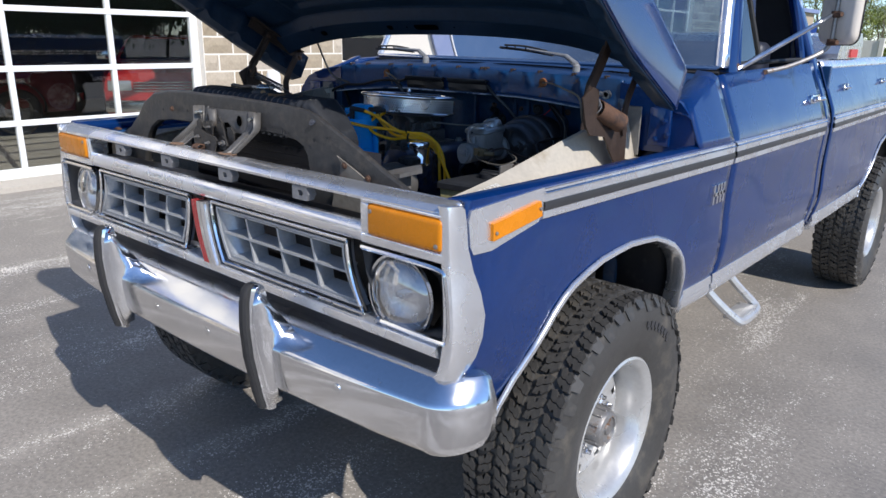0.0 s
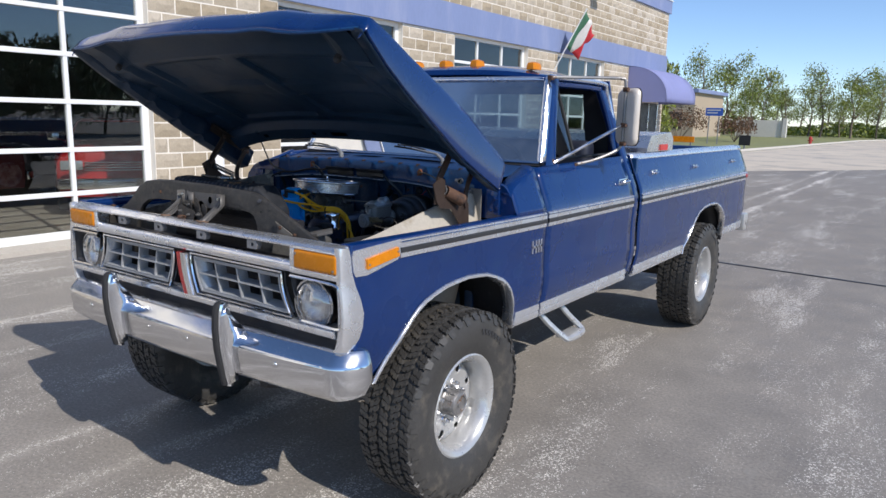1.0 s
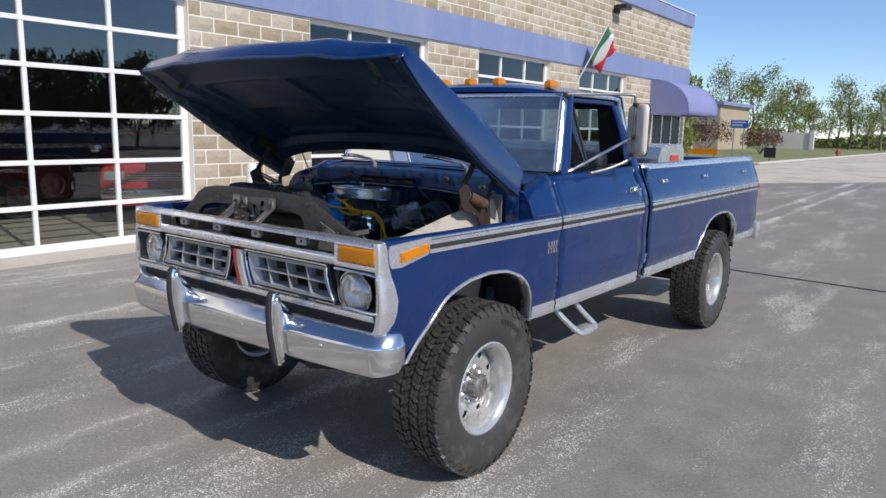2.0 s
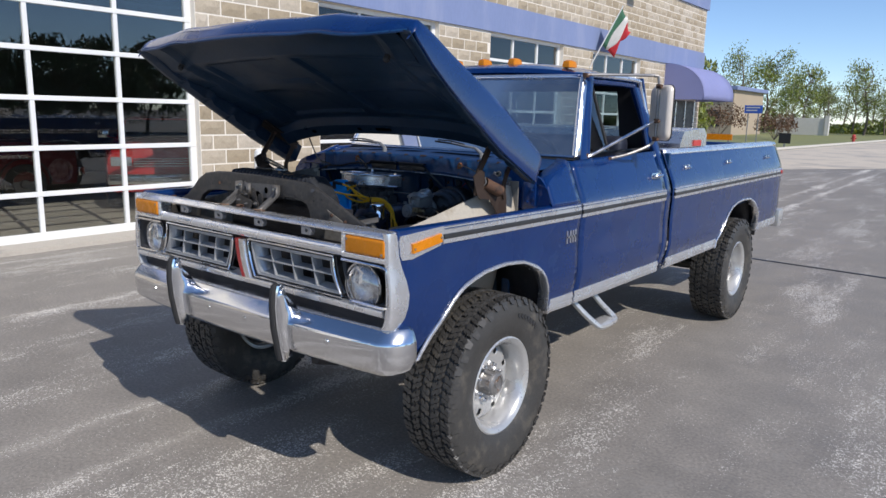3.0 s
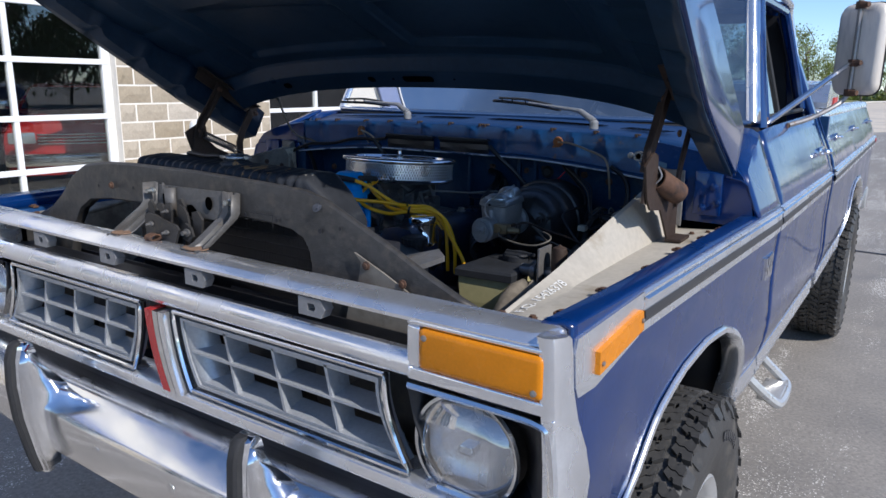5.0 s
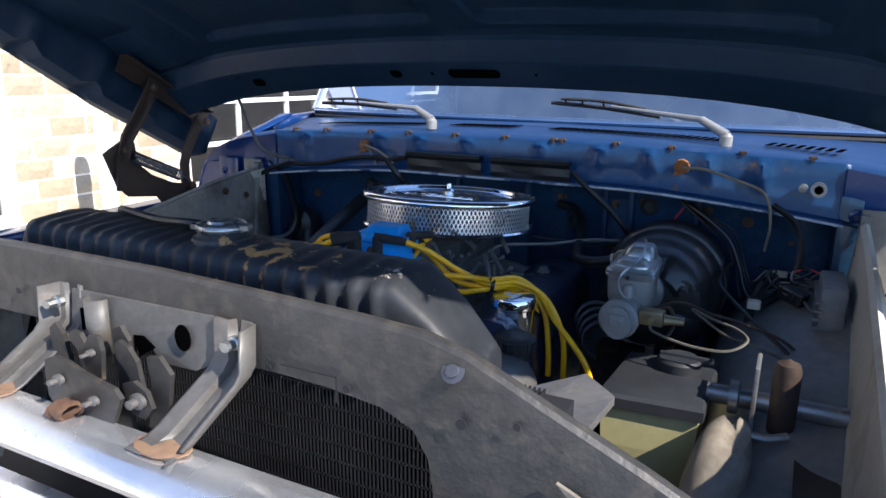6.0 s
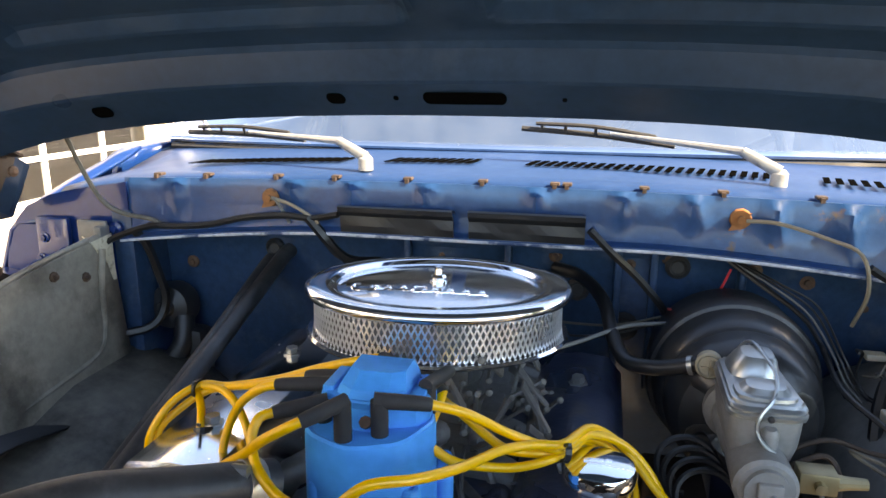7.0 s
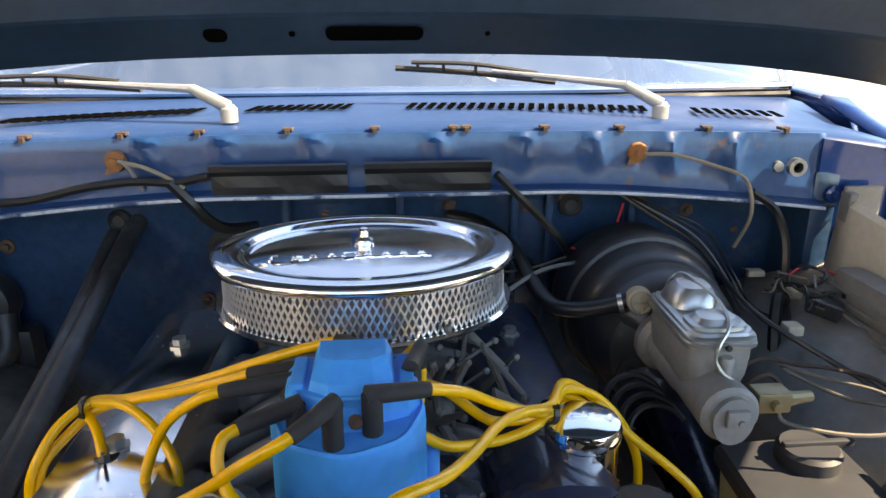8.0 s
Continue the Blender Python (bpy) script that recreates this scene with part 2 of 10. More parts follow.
def box(bm, lo, hi, bev=0.0, seg=2, m=None, mi=0):
    c = [(a + b) / 2 for a, b in zip(lo, hi)]
    s = [abs(b - a) for a, b in zip(lo, hi)]
    r = bmesh.ops.create_cube(bm, size=1, matrix=Matrix.LocRotScale(c, None, s))
    vs = r["verts"]
    faces = list({f for v in vs for f in v.link_faces})
    if bev:
        es = list({e for v in vs for e in v.link_edges})
        rb = bmesh.ops.bevel(bm, geom=es, offset=min(bev, min(s) * 0.45), segments=seg, affect="EDGES", profile=0.6)
        vs = list({v for f in rb["faces"] for v in f.verts} | {v for v in vs if v.is_valid})
        faces = list({f for v in vs for f in v.link_faces})
    if m is not None:
        bmesh.ops.transform(bm, matrix=m, verts=vs)
    for f in faces:
        f.material_index = mi
    return vs


def prism(bm, pts, off, mi=0):
    """A flat outline with thickness: pts in 3D, extruded by off."""
    off = Vector(off)
    a = [bm.verts.new(p) for p in pts]
    b = [bm.verts.new(Vector(p) + off) for p in pts]
    fs = [bm.faces.new(a), bm.faces.new(list(reversed(b)))]
    n = len(a)
    for i in range(n):
        fs.append(bm.faces.new((a[i], a[(i + 1) % n], b[(i + 1) % n], b[i])))
    for f in fs:
        f.material_index = mi
    return a + b


def ring(bm, outer, inner, off, mi=0):
    """A frame: the band between two outlines of as many points, with thickness."""
    off = Vector(off)
    rows = [[bm.verts.new(Vector(p) + o) for p in pts] for pts, o in ((outer, Vector()), (inner, Vector()), (inner, off), (outer, off))]
    n = len(outer)
    for k in range(4):
        a, b = rows[k], rows[(k + 1) % 4]
        for i in range(n):
            f = bm.faces.new((a[i], a[(i + 1) % n], b[(i + 1) % n], b[i]))
            f.material_index = mi


def sheet(bm, rows, closed=False, mi=0):
    """A surface through rows of points."""
    vs = [[bm.verts.new(p) for p in r] for r in rows]
    for a, b in zip(vs, vs[1:]):
        n = len(a)
        for i in range(n if closed else n - 1):
            f = bm.faces.new((a[i], a[(i + 1) % n], b[(i + 1) % n], b[i]))
            f.material_index = mi
    return vs


def loft(bm, rings, caps=True, mi=0):
    vs = sheet(bm, rings, closed=True, mi=mi)
    if caps:
        for r in (vs[0], list(reversed(vs[-1]))):
            f = bm.faces.new(r)
            f.material_index = mi
    return vs


def curve_points(pts, n=6):
    """A smooth run through the given points."""
    p = [Vector(q) for q in pts]
    if len(p) < 3:
        return p
    ext = [p[0] * 2 - p[1]] + p + [p[-1] * 2 - p[-2]]
    out = []
    for i in range(1, len(ext) - 2):
        a, b, c, d = ext[i - 1:i + 3]
        for k in range(n):
            t = k / n
            out.append(0.5 * ((2 * b) + (c - a) * t + (2 * a - 5 * b + 4 * c - d) * t * t + (3 * b - a - 3 * c + d) * t ** 3))
    out.append(p[-1])
    return out


def tube(bm, pts, r, seg=8, smooth=0, caps=True, mi=0, flat=1.0):
    """A round bar or hose along points; r may be a number or one for each end."""
    p = curve_points(pts, smooth) if smooth else [Vector(q) for q in pts]
    n = len(p)
    rr = r if isinstance(r, (tuple, list)) else (r, r)
    tang = [(p[min(i + 1, n - 1)] - p[max(i - 1, 0)]).normalized() for i in range(n)]
    ref = Vector((0, 0, 1)) if abs(tang[0].z) < 0.9 else Vector((0, 1, 0))
    u = tang[0].cross(ref).normalized()
    rings = []
    for i in range(n):
        u = (u - tang[i] * u.dot(tang[i])).normalized()
        v = tang[i].cross(u)
        ra = rr[0] + (rr[-1] - rr[0]) * i / max(1, n - 1)
        rings.append([p[i] + (u * math.cos(a) + v * math.sin(a) * flat) * ra for a in (2 * math.pi * k / seg for k in range(seg))])
    return loft(bm, rings, caps, mi)


def lathe(bm, profile, centre, axis=(0, 0, 1), seg=32, mi=0, close=False):
    """Turned shape: profile of (radius, height along the axis)."""
    w = Vector(axis).normalized()
    u = w.orthogonal().normalized()
    v = w.cross(u)
    c = Vector(centre)
    rings = []
    for r, h in profile:
        rings.append([c + w * h + (u * math.cos(a) + v * math.sin(a)) * max(r, 1e-4) for a in (2 * math.pi * k / seg for k in range(seg))])
    if close:
        rings.append(rings[0])
    return loft(bm, rings, not close, mi)


def lerp_table(t, x):
    """A value from a table of (x, value) by straight steps."""
    if x <= t[0][0]:
        return t[0][1]
    for (a, va), (b, vb) in zip(t, t[1:]):
        if x <= b:
            return va + (vb - va) * (x - a) / (b - a)
    return t[-1][1]


def bolt(bm, p, axis, r=0.009, h=0.006, seg=6):
    lathe(bm, [(r * 1.5, 0), (r * 1.5, h * 0.3), (r, h * 0.3), (r, h)], p, axis, seg)

# ---- ground and yard ----
def asphalt_material():
    m = bpy.data.materials.new("worn_asphalt")
    m.use_nodes = True
    nt = m.node_tree
    b = nt.nodes["Principled BSDF"]
    co = nt.nodes.new("ShaderNodeTexCoord").outputs["Object"]
    wide = noisy(nt, co, 0.35, 4.0, 0.6)
    mid = noisy(nt, co, 2.6, 5.0, 0.65)
    fine = noisy(nt, co, 60.0, 4.0, 0.7)
    col = ramp_between(nt, mapped(nt, wide, 0.35, 0.65), (0.240, 0.219, 0.191), (0.325, 0.296, 0.257))
    col = ramp_between(nt, mapped(nt, mid, 0.35, 0.7, 0.0, 0.75), col, (0.40, 0.363, 0.313))
    col = ramp_between(nt, mapped(nt, fine, 0.35, 0.65, 0.0, 0.5), col, (0.085, 0.083, 0.082))
    # worn streaks where the pale stone shows through
    streak = noisy(nt, co, 1.5, 7.0, 0.68, (1.0, 0.22, 1.0))
    cell = nt.nodes.new("ShaderNodeTexVoronoi")
    cell.inputs["Scale"].default_value = 125.0
    gritty = nt.nodes.new("ShaderNodeVectorMath")
    gritty.operation = "MULTIPLY_ADD"
    jog = nt.nodes.new("ShaderNodeTexNoise")
    jog.inputs["Scale"].default_value = 70.0
    nt.links.new(co, jog.inputs["Vector"])
    nt.links.new(jog.outputs["Color"], gritty.inputs[0])
    gritty.inputs[1].default_value = (0.022, 0.022, 0.022)
    nt.links.new(co, gritty.inputs[2])
    nt.links.new(gritty.outputs[0], cell.inputs["Vector"])
    pick = nt.nodes.new("ShaderNodeSeparateXYZ")
    nt.links.new(cell.outputs["Color"], pick.inputs[0])
    # long straight paving seams, pale with grit, that run along the yard
    axes = nt.nodes.new("ShaderNodeSeparateXYZ")
    nt.links.new(co, axes.inputs[0])
    jitter = mapped(nt, noisy(nt, co, 3.0, 6.0, 0.7), 0.25, 0.75, -0.09, 0.09)
    bent = nt.nodes.new("ShaderNodeMath")
    nt.links.new(axes.outputs["X"], bent.inputs[0])
    nt.links.new(jitter, bent.inputs[1])
    seams = []
    boost = None
    for at, half, tone in ((-3.27, 0.05, (0.50, 0.46, 0.38)), (-0.93, 0.10, (0.52, 0.48, 0.42)), (-0.45, 0.08, (0.52, 0.48, 0.42)), (4.1, 0.07, (0.50, 0.46, 0.40))):
        off = nt.nodes.new("ShaderNodeMath")
        off.operation = "SUBTRACT"
        nt.links.new(bent.outputs[0], off.inputs[0])
        off.inputs[1].default_value = at
        dist = nt.nodes.new("ShaderNodeMath")
        dist.operation = "ABSOLUTE"
        nt.links.new(off.outputs[0], dist.inputs[0])
        seams.append((dist.outputs[0], half, tone))
        near = mapped(nt, dist.outputs[0], 0.0, half * 1.8, 0.46, 0.0)
        if boost:
            top = nt.nodes.new("ShaderNodeMath")
            top.operation = "MAXIMUM"
            nt.links.new(boost, top.inputs[0])
            nt.links.new(near, top.inputs[1])
            boost = top.outputs[0]
        else:
            boost = near
    size = nt.nodes.new("ShaderNodeMath")
    size.operation = "ADD"
    nt.links.new(mapped(nt, pick.outputs["X"], 0.0, 1.0, -0.52, 0.26), size.inputs[0])
    nt.links.new(mapped(nt, streak, 0.43, 0.60, -0.17, 0.48), size.inputs[1])
    full = nt.nodes.new("ShaderNodeMath")
    nt.links.new(size.outputs[0], full.inputs[0])
    nt.links.new(boost, full.inputs[1])
    over = nt.nodes.new("ShaderNodeMath")
    over.operation = "SUBTRACT"
    nt.links.new(full.outputs[0], over.inputs[0])
    nt.links.new(cell.outputs["Distance"], over.inputs[1])
    mul = nt.nodes.new("ShaderNodeMath")
    mul.operation = "MULTIPLY"
    nt.links.new(mapped(nt, over.outputs[0], 0.0, 0.06), mul.inputs[0])
    nt.links.new(mapped(nt, noisy(nt, co, 120.0, 2.0, 0.5), 0.3, 0.5, 0.4, 1.0), mul.inputs[1])
    col = ramp_between(nt, mul.outputs[0], col, (0.80, 0.76, 0.69))
    # fine cracks filled with grit
    vor = nt.nodes.new("ShaderNodeTexVoronoi")
    vor.feature = "DISTANCE_TO_EDGE"
    vor.inputs["Scale"].default_value = 0.32
    warp = nt.nodes.new("ShaderNodeVectorMath")
    warp.operation = "ADD"
    wob = nt.nodes.new("ShaderNodeTexNoise")
    wob.inputs["Scale"].default_value = 1.6
    wob.inputs["Detail"].default_value = 5.0
    nt.links.new(co, wob.inputs["Vector"])
    nt.links.new(co, warp.inputs[0])
    nt.links.new(wob.outputs["Color"], warp.inputs[1])
    nt.links.new(warp.outputs[0], vor.inputs["Vector"])
    crack = mapped(nt, vor.outputs["Distance"], 0.0, 0.006, 1.0, 0.0)
    mul2 = nt.nodes.new("ShaderNodeMath")
    mul2.operation = "MULTIPLY"
    nt.links.new(crack, mul2.inputs[0])
    nt.links.new(mapped(nt, mid, 0.42, 0.6, 0.0, 0.7), mul2.inputs[1])
    col = ramp_between(nt, mul2.outputs[0], col, (0.26, 0.245, 0.22))
    for dist, half, tone in seams:
        both = nt.nodes.new("ShaderNodeMath")
        both.operation = "MULTIPLY"
        nt.links.new(mapped(nt, dist, half * 0.2, half, 1.0, 0.0), both.inputs[0])
        nt.links.new(mapped(nt, noisy(nt, co, 40.0, 4.0, 0.75), 0.42, 0.60, 0.05, 0.38), both.inputs[1])
        col = ramp_between(nt, both.outputs[0], col, tone)
    nt.links.new(col, b.inputs["Base Color"])
    nt.links.new(mapped(nt, mid, 0.3, 0.7, 0.62, 0.85), b.inputs["Roughness"])
    bp = nt.nodes.new("ShaderNodeBump")
    bp.inputs["Strength"].default_value = 0.35
    bp.inputs["Distance"].default_value = 0.006
    nt.links.new(fine, bp.inputs["Height"])
    nt.links.new(bp.outputs["Normal"], b.inputs["Normal"])
    return m


M["asphalt"] = asphalt_material()
M["concrete"] = mat("pale_concrete", (0.46, 0.42, 0.36), 0.85, 0, 0.14, 40, 0.8, stain=(0.34, 0.31, 0.27), stain_at=(0.55, 0.72), stain_scale=1.6, bump=0.1)
M["road"] = mat("pale_concrete_road", (0.62, 0.54, 0.43), 0.9, 0, 0.12, 12, 0.15, stain=(0.38, 0.35, 0.31), stain_at=(0.5, 0.7), stain_scale=0.5)
M["grass"] = mat("spring_grass", (0.24, 0.25, 0.10), 0.9, 0, 0.35, 6, 0.4, stain=(0.20, 0.19, 0.08), stain_at=(0.52, 0.7), stain_scale=0.8)
M["kerb"] = mat("kerb_concrete", (0.50, 0.47, 0.41), 0.85, 0, 0.15, 20, 1.2)
M["tar"] = mat("tar_seam", (0.018, 0.018, 0.02), 0.55, 0, 0.2, 30, 2)
M["block"] = mat("split_face_block", (0.43, 0.36, 0.265), 0.92, 0, 0.20, 40, 7.0, per_piece=0.20, bump=0.9, bump_scale=34, stain=(0.34, 0.285, 0.21), stain_at=(0.5, 0.7), stain_scale=8)
M["block_far"] = mat("split_face_block_far", (0.43, 0.36, 0.265), 0.92, 0, 0.20, 40, 7.0, island=0.20, bump=0.9, bump_scale=34, stain=(0.34, 0.285, 0.21), stain_at=(0.5, 0.7), stain_scale=8)
M["mortar"] = mat("pale_mortar", (0.80, 0.74, 0.64), 0.95, 0, 0.08, 50, 3)
M["band"] = mat("faded_blue_band", (0.20, 0.25, 0.42), 0.7, 0, 0.10, 30, 1.0, stain=(0.27, 0.31, 0.46), stain_at=(0.5, 0.75), stain_scale=1.5, stretch=(1, 1, 0.25))
M["door_white"] = mat("white_door_frame", (0.78, 0.78, 0.76), 0.45, 0, 0.06, 60, 2.0, stain=(0.55, 0.53, 0.49), stain_at=(0.66, 0.8), stain_scale=6)
M["pane"] = glass("door_glass", (0.84, 0.88, 0.88), 0.0, 0.92, 0.015)
# dimness of the closed garage put into a dark grey wall colour
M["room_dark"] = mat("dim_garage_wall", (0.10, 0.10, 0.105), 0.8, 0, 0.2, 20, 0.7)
M["room_floor"] = mat("smooth_garage_floor", (0.36, 0.32, 0.26), 0.4, 0, 0.2, 20, 0.7)
M["car_red"] = mat("red_car_paint", (0.42, 0.020, 0.018), 0.25, 0, 0.1, 60, 2, coat=0.6)
M["car_dark"] = mat("dark_maroon_car_paint", (0.13, 0.022, 0.028), 0.25, 0, 0.1, 60, 2, coat=0.6)
M["bark"] = mat("bark", (0.17, 0.135, 0.10), 0.9, 0, 0.3, 40, 4, bump=0.4, bump_scale=30)
M["leaf"] = mat("spring_leaves", (0.21, 0.25, 0.055), 0.6, 0, 0.25, 3, 0.5, island=0.35)
M["leaf_dark"] = mat("dense_leaves", (0.07, 0.11, 0.03), 0.6, 0, 0.25, 3, 0.5, island=0.35)
M["leaf_brown"] = mat("bronze_leaves", (0.16, 0.085, 0.045), 0.65, 0, 0.25, 3, 0.5, island=0.3)
M["awning"] = mat("faded_violet_awning_cloth", (0.24, 0.26, 0.47), 0.85, 0, 0.10, 60, 2.0, bump=0.1, stretch=(1, 1, 1))
M["lamp_glow"] = mat("ceiling_lamp", (0.9, 0.9, 0.85), 0.5, emit=(1.0, 0.93, 0.8), emit_strength=2.5)

bm = bmesh.new()
N = 40
sheet(bm, [[(-600 + 1200 * i / N, -600 + 1200 * j / N, 0) for j in range(N + 1)] for i in range(N + 1)])
ground = tagged(part("ground", bm, M["asphalt"]), "grey worn asphalt yard with pale chips and cracks", "ground", kind="structure")

bm = bmesh.new()
prism(bm, [(-6.0, -14, 0.0), (-5.72, -14, 0.0), (-5.66, 23.4, 0.0), (-6.0, 23.4, 0.0)], (0, 0, 0.055))
tagged(part("pavement", bm, M["concrete"]), "pale concrete apron along the garage doors", "pavement", kind="structure")

bm = bmesh.new()
prism(bm, [(-9, 11.5, 0.004), (-3.3, 23, 0.004), (0.07, 28.2, 0.004), (14, 49, 0.004), (120, 200, 0.004), (90, 240, 0.004), (2, 120, 0.004), (-4.9, 82, 0.004), (-7.0, 38.6, 0.004), (-11, 30, 0.004)], (0, 0, 0.002))
tagged(part("road", bm, M["road"]), "pale sunlit concrete road beyond the yard", "road", kind="structure")

bm = bmesh.new()
prism(bm, [(-7.2, 38.6, 0.0), (-5.1, 82, 0.0), (1.5, 120, 0.0), (88, 242, 0.0), (60, 420, 0.0), (-400, 420, 0.0), (-400, 38, 0.0), (-20, 36, 0.0)], (0, 0, 0.05))
tagged(part("lawn", bm, M["grass"]), "rough spring grass verge behind the road", "grass", kind="structure")
bm = bmesh.new()
tube(bm, [(-20, 36, 0.05), (-7.2, 38.6, 0.05), (-5.1, 82, 0.05), (1.5, 120, 0.05)], 0.13, 6)
tagged(part("kerb", bm, M["kerb"]), "low concrete kerb between road and grass", "kerb", kind="structure")

# long tar seam across the yard
bm = bmesh.new()
prism(bm, [(-1.5, 6.24, 0.003), (-1.5, 6.30, 0.003), (9.0, 5.66, 0.003), (9.0, 5.60, 0.003)], (0, 0, 0.001))
tagged(part("tar_seam", bm, M["tar"]), "thin black tar seam across the asphalt", "seam", kind="structure")

# ---- the garage building ----
WX = -6.0
OPENINGS = [(-9.2, -6.2), (-5.1, -3.2), (-2.15, 2.98), (5.14, 8.12), (9.82, 12.89), (14.47, 17.48)]
Y0, Y1 = -12.0, 22.8
HEAD, BAND0, BAND1, TOP = 3.30, 3.30, 3.86, 5.62


def wall_with_openings():
    bm = bmesh.new()
    ys = [Y0] + [y for o in OPENINGS for y in o] + [Y1]
    for k in range(0, len(ys), 2):
        box(bm, (WX - 0.3, ys[k], 0), (WX, ys[k + 1], HEAD))
    box(bm, (WX - 0.3, Y0, HEAD), (WX, Y1, TOP))
    box(bm, (WX - 12, Y1 - 0.3, 0), (WX - 0.3, Y1, TOP))
    box(bm, (WX - 12, Y0, 0), (WX - 0.3, Y0 + 0.3, TOP))
    return tagged(part("wall_front", bm, M["mortar"]), "pale mortar wall of the garage behind its blocks", "wall", kind="structure")


wall_front = wall_with_openings()
bm = bmesh.new()
box(bm, (WX - 0.02, Y0, BAND0), (WX + 0.05, Y1 + 0.03, BAND1), 0.006)
tagged(part("trim", bm, M["band"], None), "faded blue painted band over the doors", "trim", kind="structure")
bm = bmesh.new()
box(bm, (WX - 0.35, Y0, TOP - 0.34), (WX + 0.07, Y1 + 0.06, TOP + 0.07), 0.01)
tagged(part("parapet_coping", bm, M["band"]), "blue metal coping along the roofline", "coping", kind="structure")
bm = bmesh.new()
box(bm, (WX - 0.37, Y0, TOP + 0.07), (WX + 0.10, Y1 + 0.09, TOP + 0.10), 0.006)
tagged(part("roof_edge", bm, M["door_white"]), "white metal edge strip along the roofline", "trim", kind="structure")
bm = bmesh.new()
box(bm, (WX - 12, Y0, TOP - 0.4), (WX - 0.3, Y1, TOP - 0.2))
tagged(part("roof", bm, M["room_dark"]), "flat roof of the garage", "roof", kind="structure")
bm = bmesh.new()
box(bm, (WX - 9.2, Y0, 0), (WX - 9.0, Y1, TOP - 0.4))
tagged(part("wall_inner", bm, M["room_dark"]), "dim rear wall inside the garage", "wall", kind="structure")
bm = bmesh.new()
box(bm, (WX - 9, Y0 + 0.3, 0.0), (WX - 0.3, Y1 - 0.3, 0.03))
tagged(part("floor", bm, M["room_floor"]), "dim smooth concrete garage floor", "floor", kind="structure")
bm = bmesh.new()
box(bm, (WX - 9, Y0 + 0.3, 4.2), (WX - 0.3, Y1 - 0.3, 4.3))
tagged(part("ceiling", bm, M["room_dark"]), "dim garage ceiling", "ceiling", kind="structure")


def glazed_door(y0, y1, cols, name):
    d = thing(name, "white framed glazed garage door, shut", "garage door", "glazed garage doors", "structure", (WX, (y0 + y1) / 2, 0))
    x0, x1 = -0.16, -0.10
    c = (y0 + y1) / 2
    zs = [0.10, 0.60, 1.13, 1.70, 2.25, 2.76, 3.28]
    ys = [y0 - c + (y1 - y0) * i / cols for i in range(cols + 1)]
    for i, yy in enumerate(ys):
        w = 0.05 if i in (0, cols) else 0.026
        bm = bmesh.new()
        off = 0.04 if i == 0 else (-0.04 if i == cols else 0)
        box(bm, (x0, yy - w + off, 0.06), (x1, yy + w + off, HEAD - 0.004), 0.006)
        part("stile", bm, M["door_white"], d)
    for k, z in enumerate(zs):
        h = 0.05 if k in (0, 6) else 0.028
        bm = bmesh.new()
        box(bm, (x0 + 0.004, y0 - c + 0.004, z - h), (x1 + 0.006, y1 - c - 0.004, min(z + h, HEAD - 0.004)), 0.006)
        part("rail", bm, M["door_white"], d)
    for i in range(cols):
        for k in range(6):
            bm = bmesh.new()
            box(bm, (-0.135, ys[i] + 0.02, zs[k] + 0.02), (-0.129, ys[i + 1] - 0.02, zs[k + 1] - 0.02))
            p = part("pane", bm, M["pane"], d)
            p.visible_shadow = False
    bm = bmesh.new()
    box(bm, (-0.28, y0 - c, 0.0), (0.02, y1 - c, 0.055), 0.01)
    part("sill", bm, M["concrete"], d)
    return d


glazed_door(-2.15, 2.98, 5, "door_1")
glazed_door(5.14, 8.12, 3, "door_2")
glazed_door(9.82, 12.89, 3, "door_3")
glazed_door(14.47, 17.48, 3, "door_4")
glazed_door(-5.1, -3.2, 2, "door_5")
glazed_door(-9.2, -6.2, 3, "door_6")

# round lamps under the garage ceiling
first = None
for yy in (-3.0, 0.6, 2.4, 6.5, 11.0, 15.5):
    for xx in (-8.2, -11.0):
        if first is None:
            first = thing("ceiling_lamp", "round white ceiling lamp, lit", "lamp", "garage ceiling lamps", at=(xx, yy, 4.2))
            bm = bmesh.new()
            lathe(bm, [(0.02, 0), (0.22, 0), (0.22, -0.05), (0.02, -0.05)], (0, 0, 0))
            part("housing", bm, M["door_white"], first)
            bm = bmesh.new()
            lathe(bm, [(0.01, -0.05), (0.19, -0.05), (0.17, -0.07), (0.01, -0.075)], (0, 0, 0))
            part("diffuser", bm, M["lamp_glow"], first)
        else:
            copy_thing(first, pose(xx, yy, 4.2))


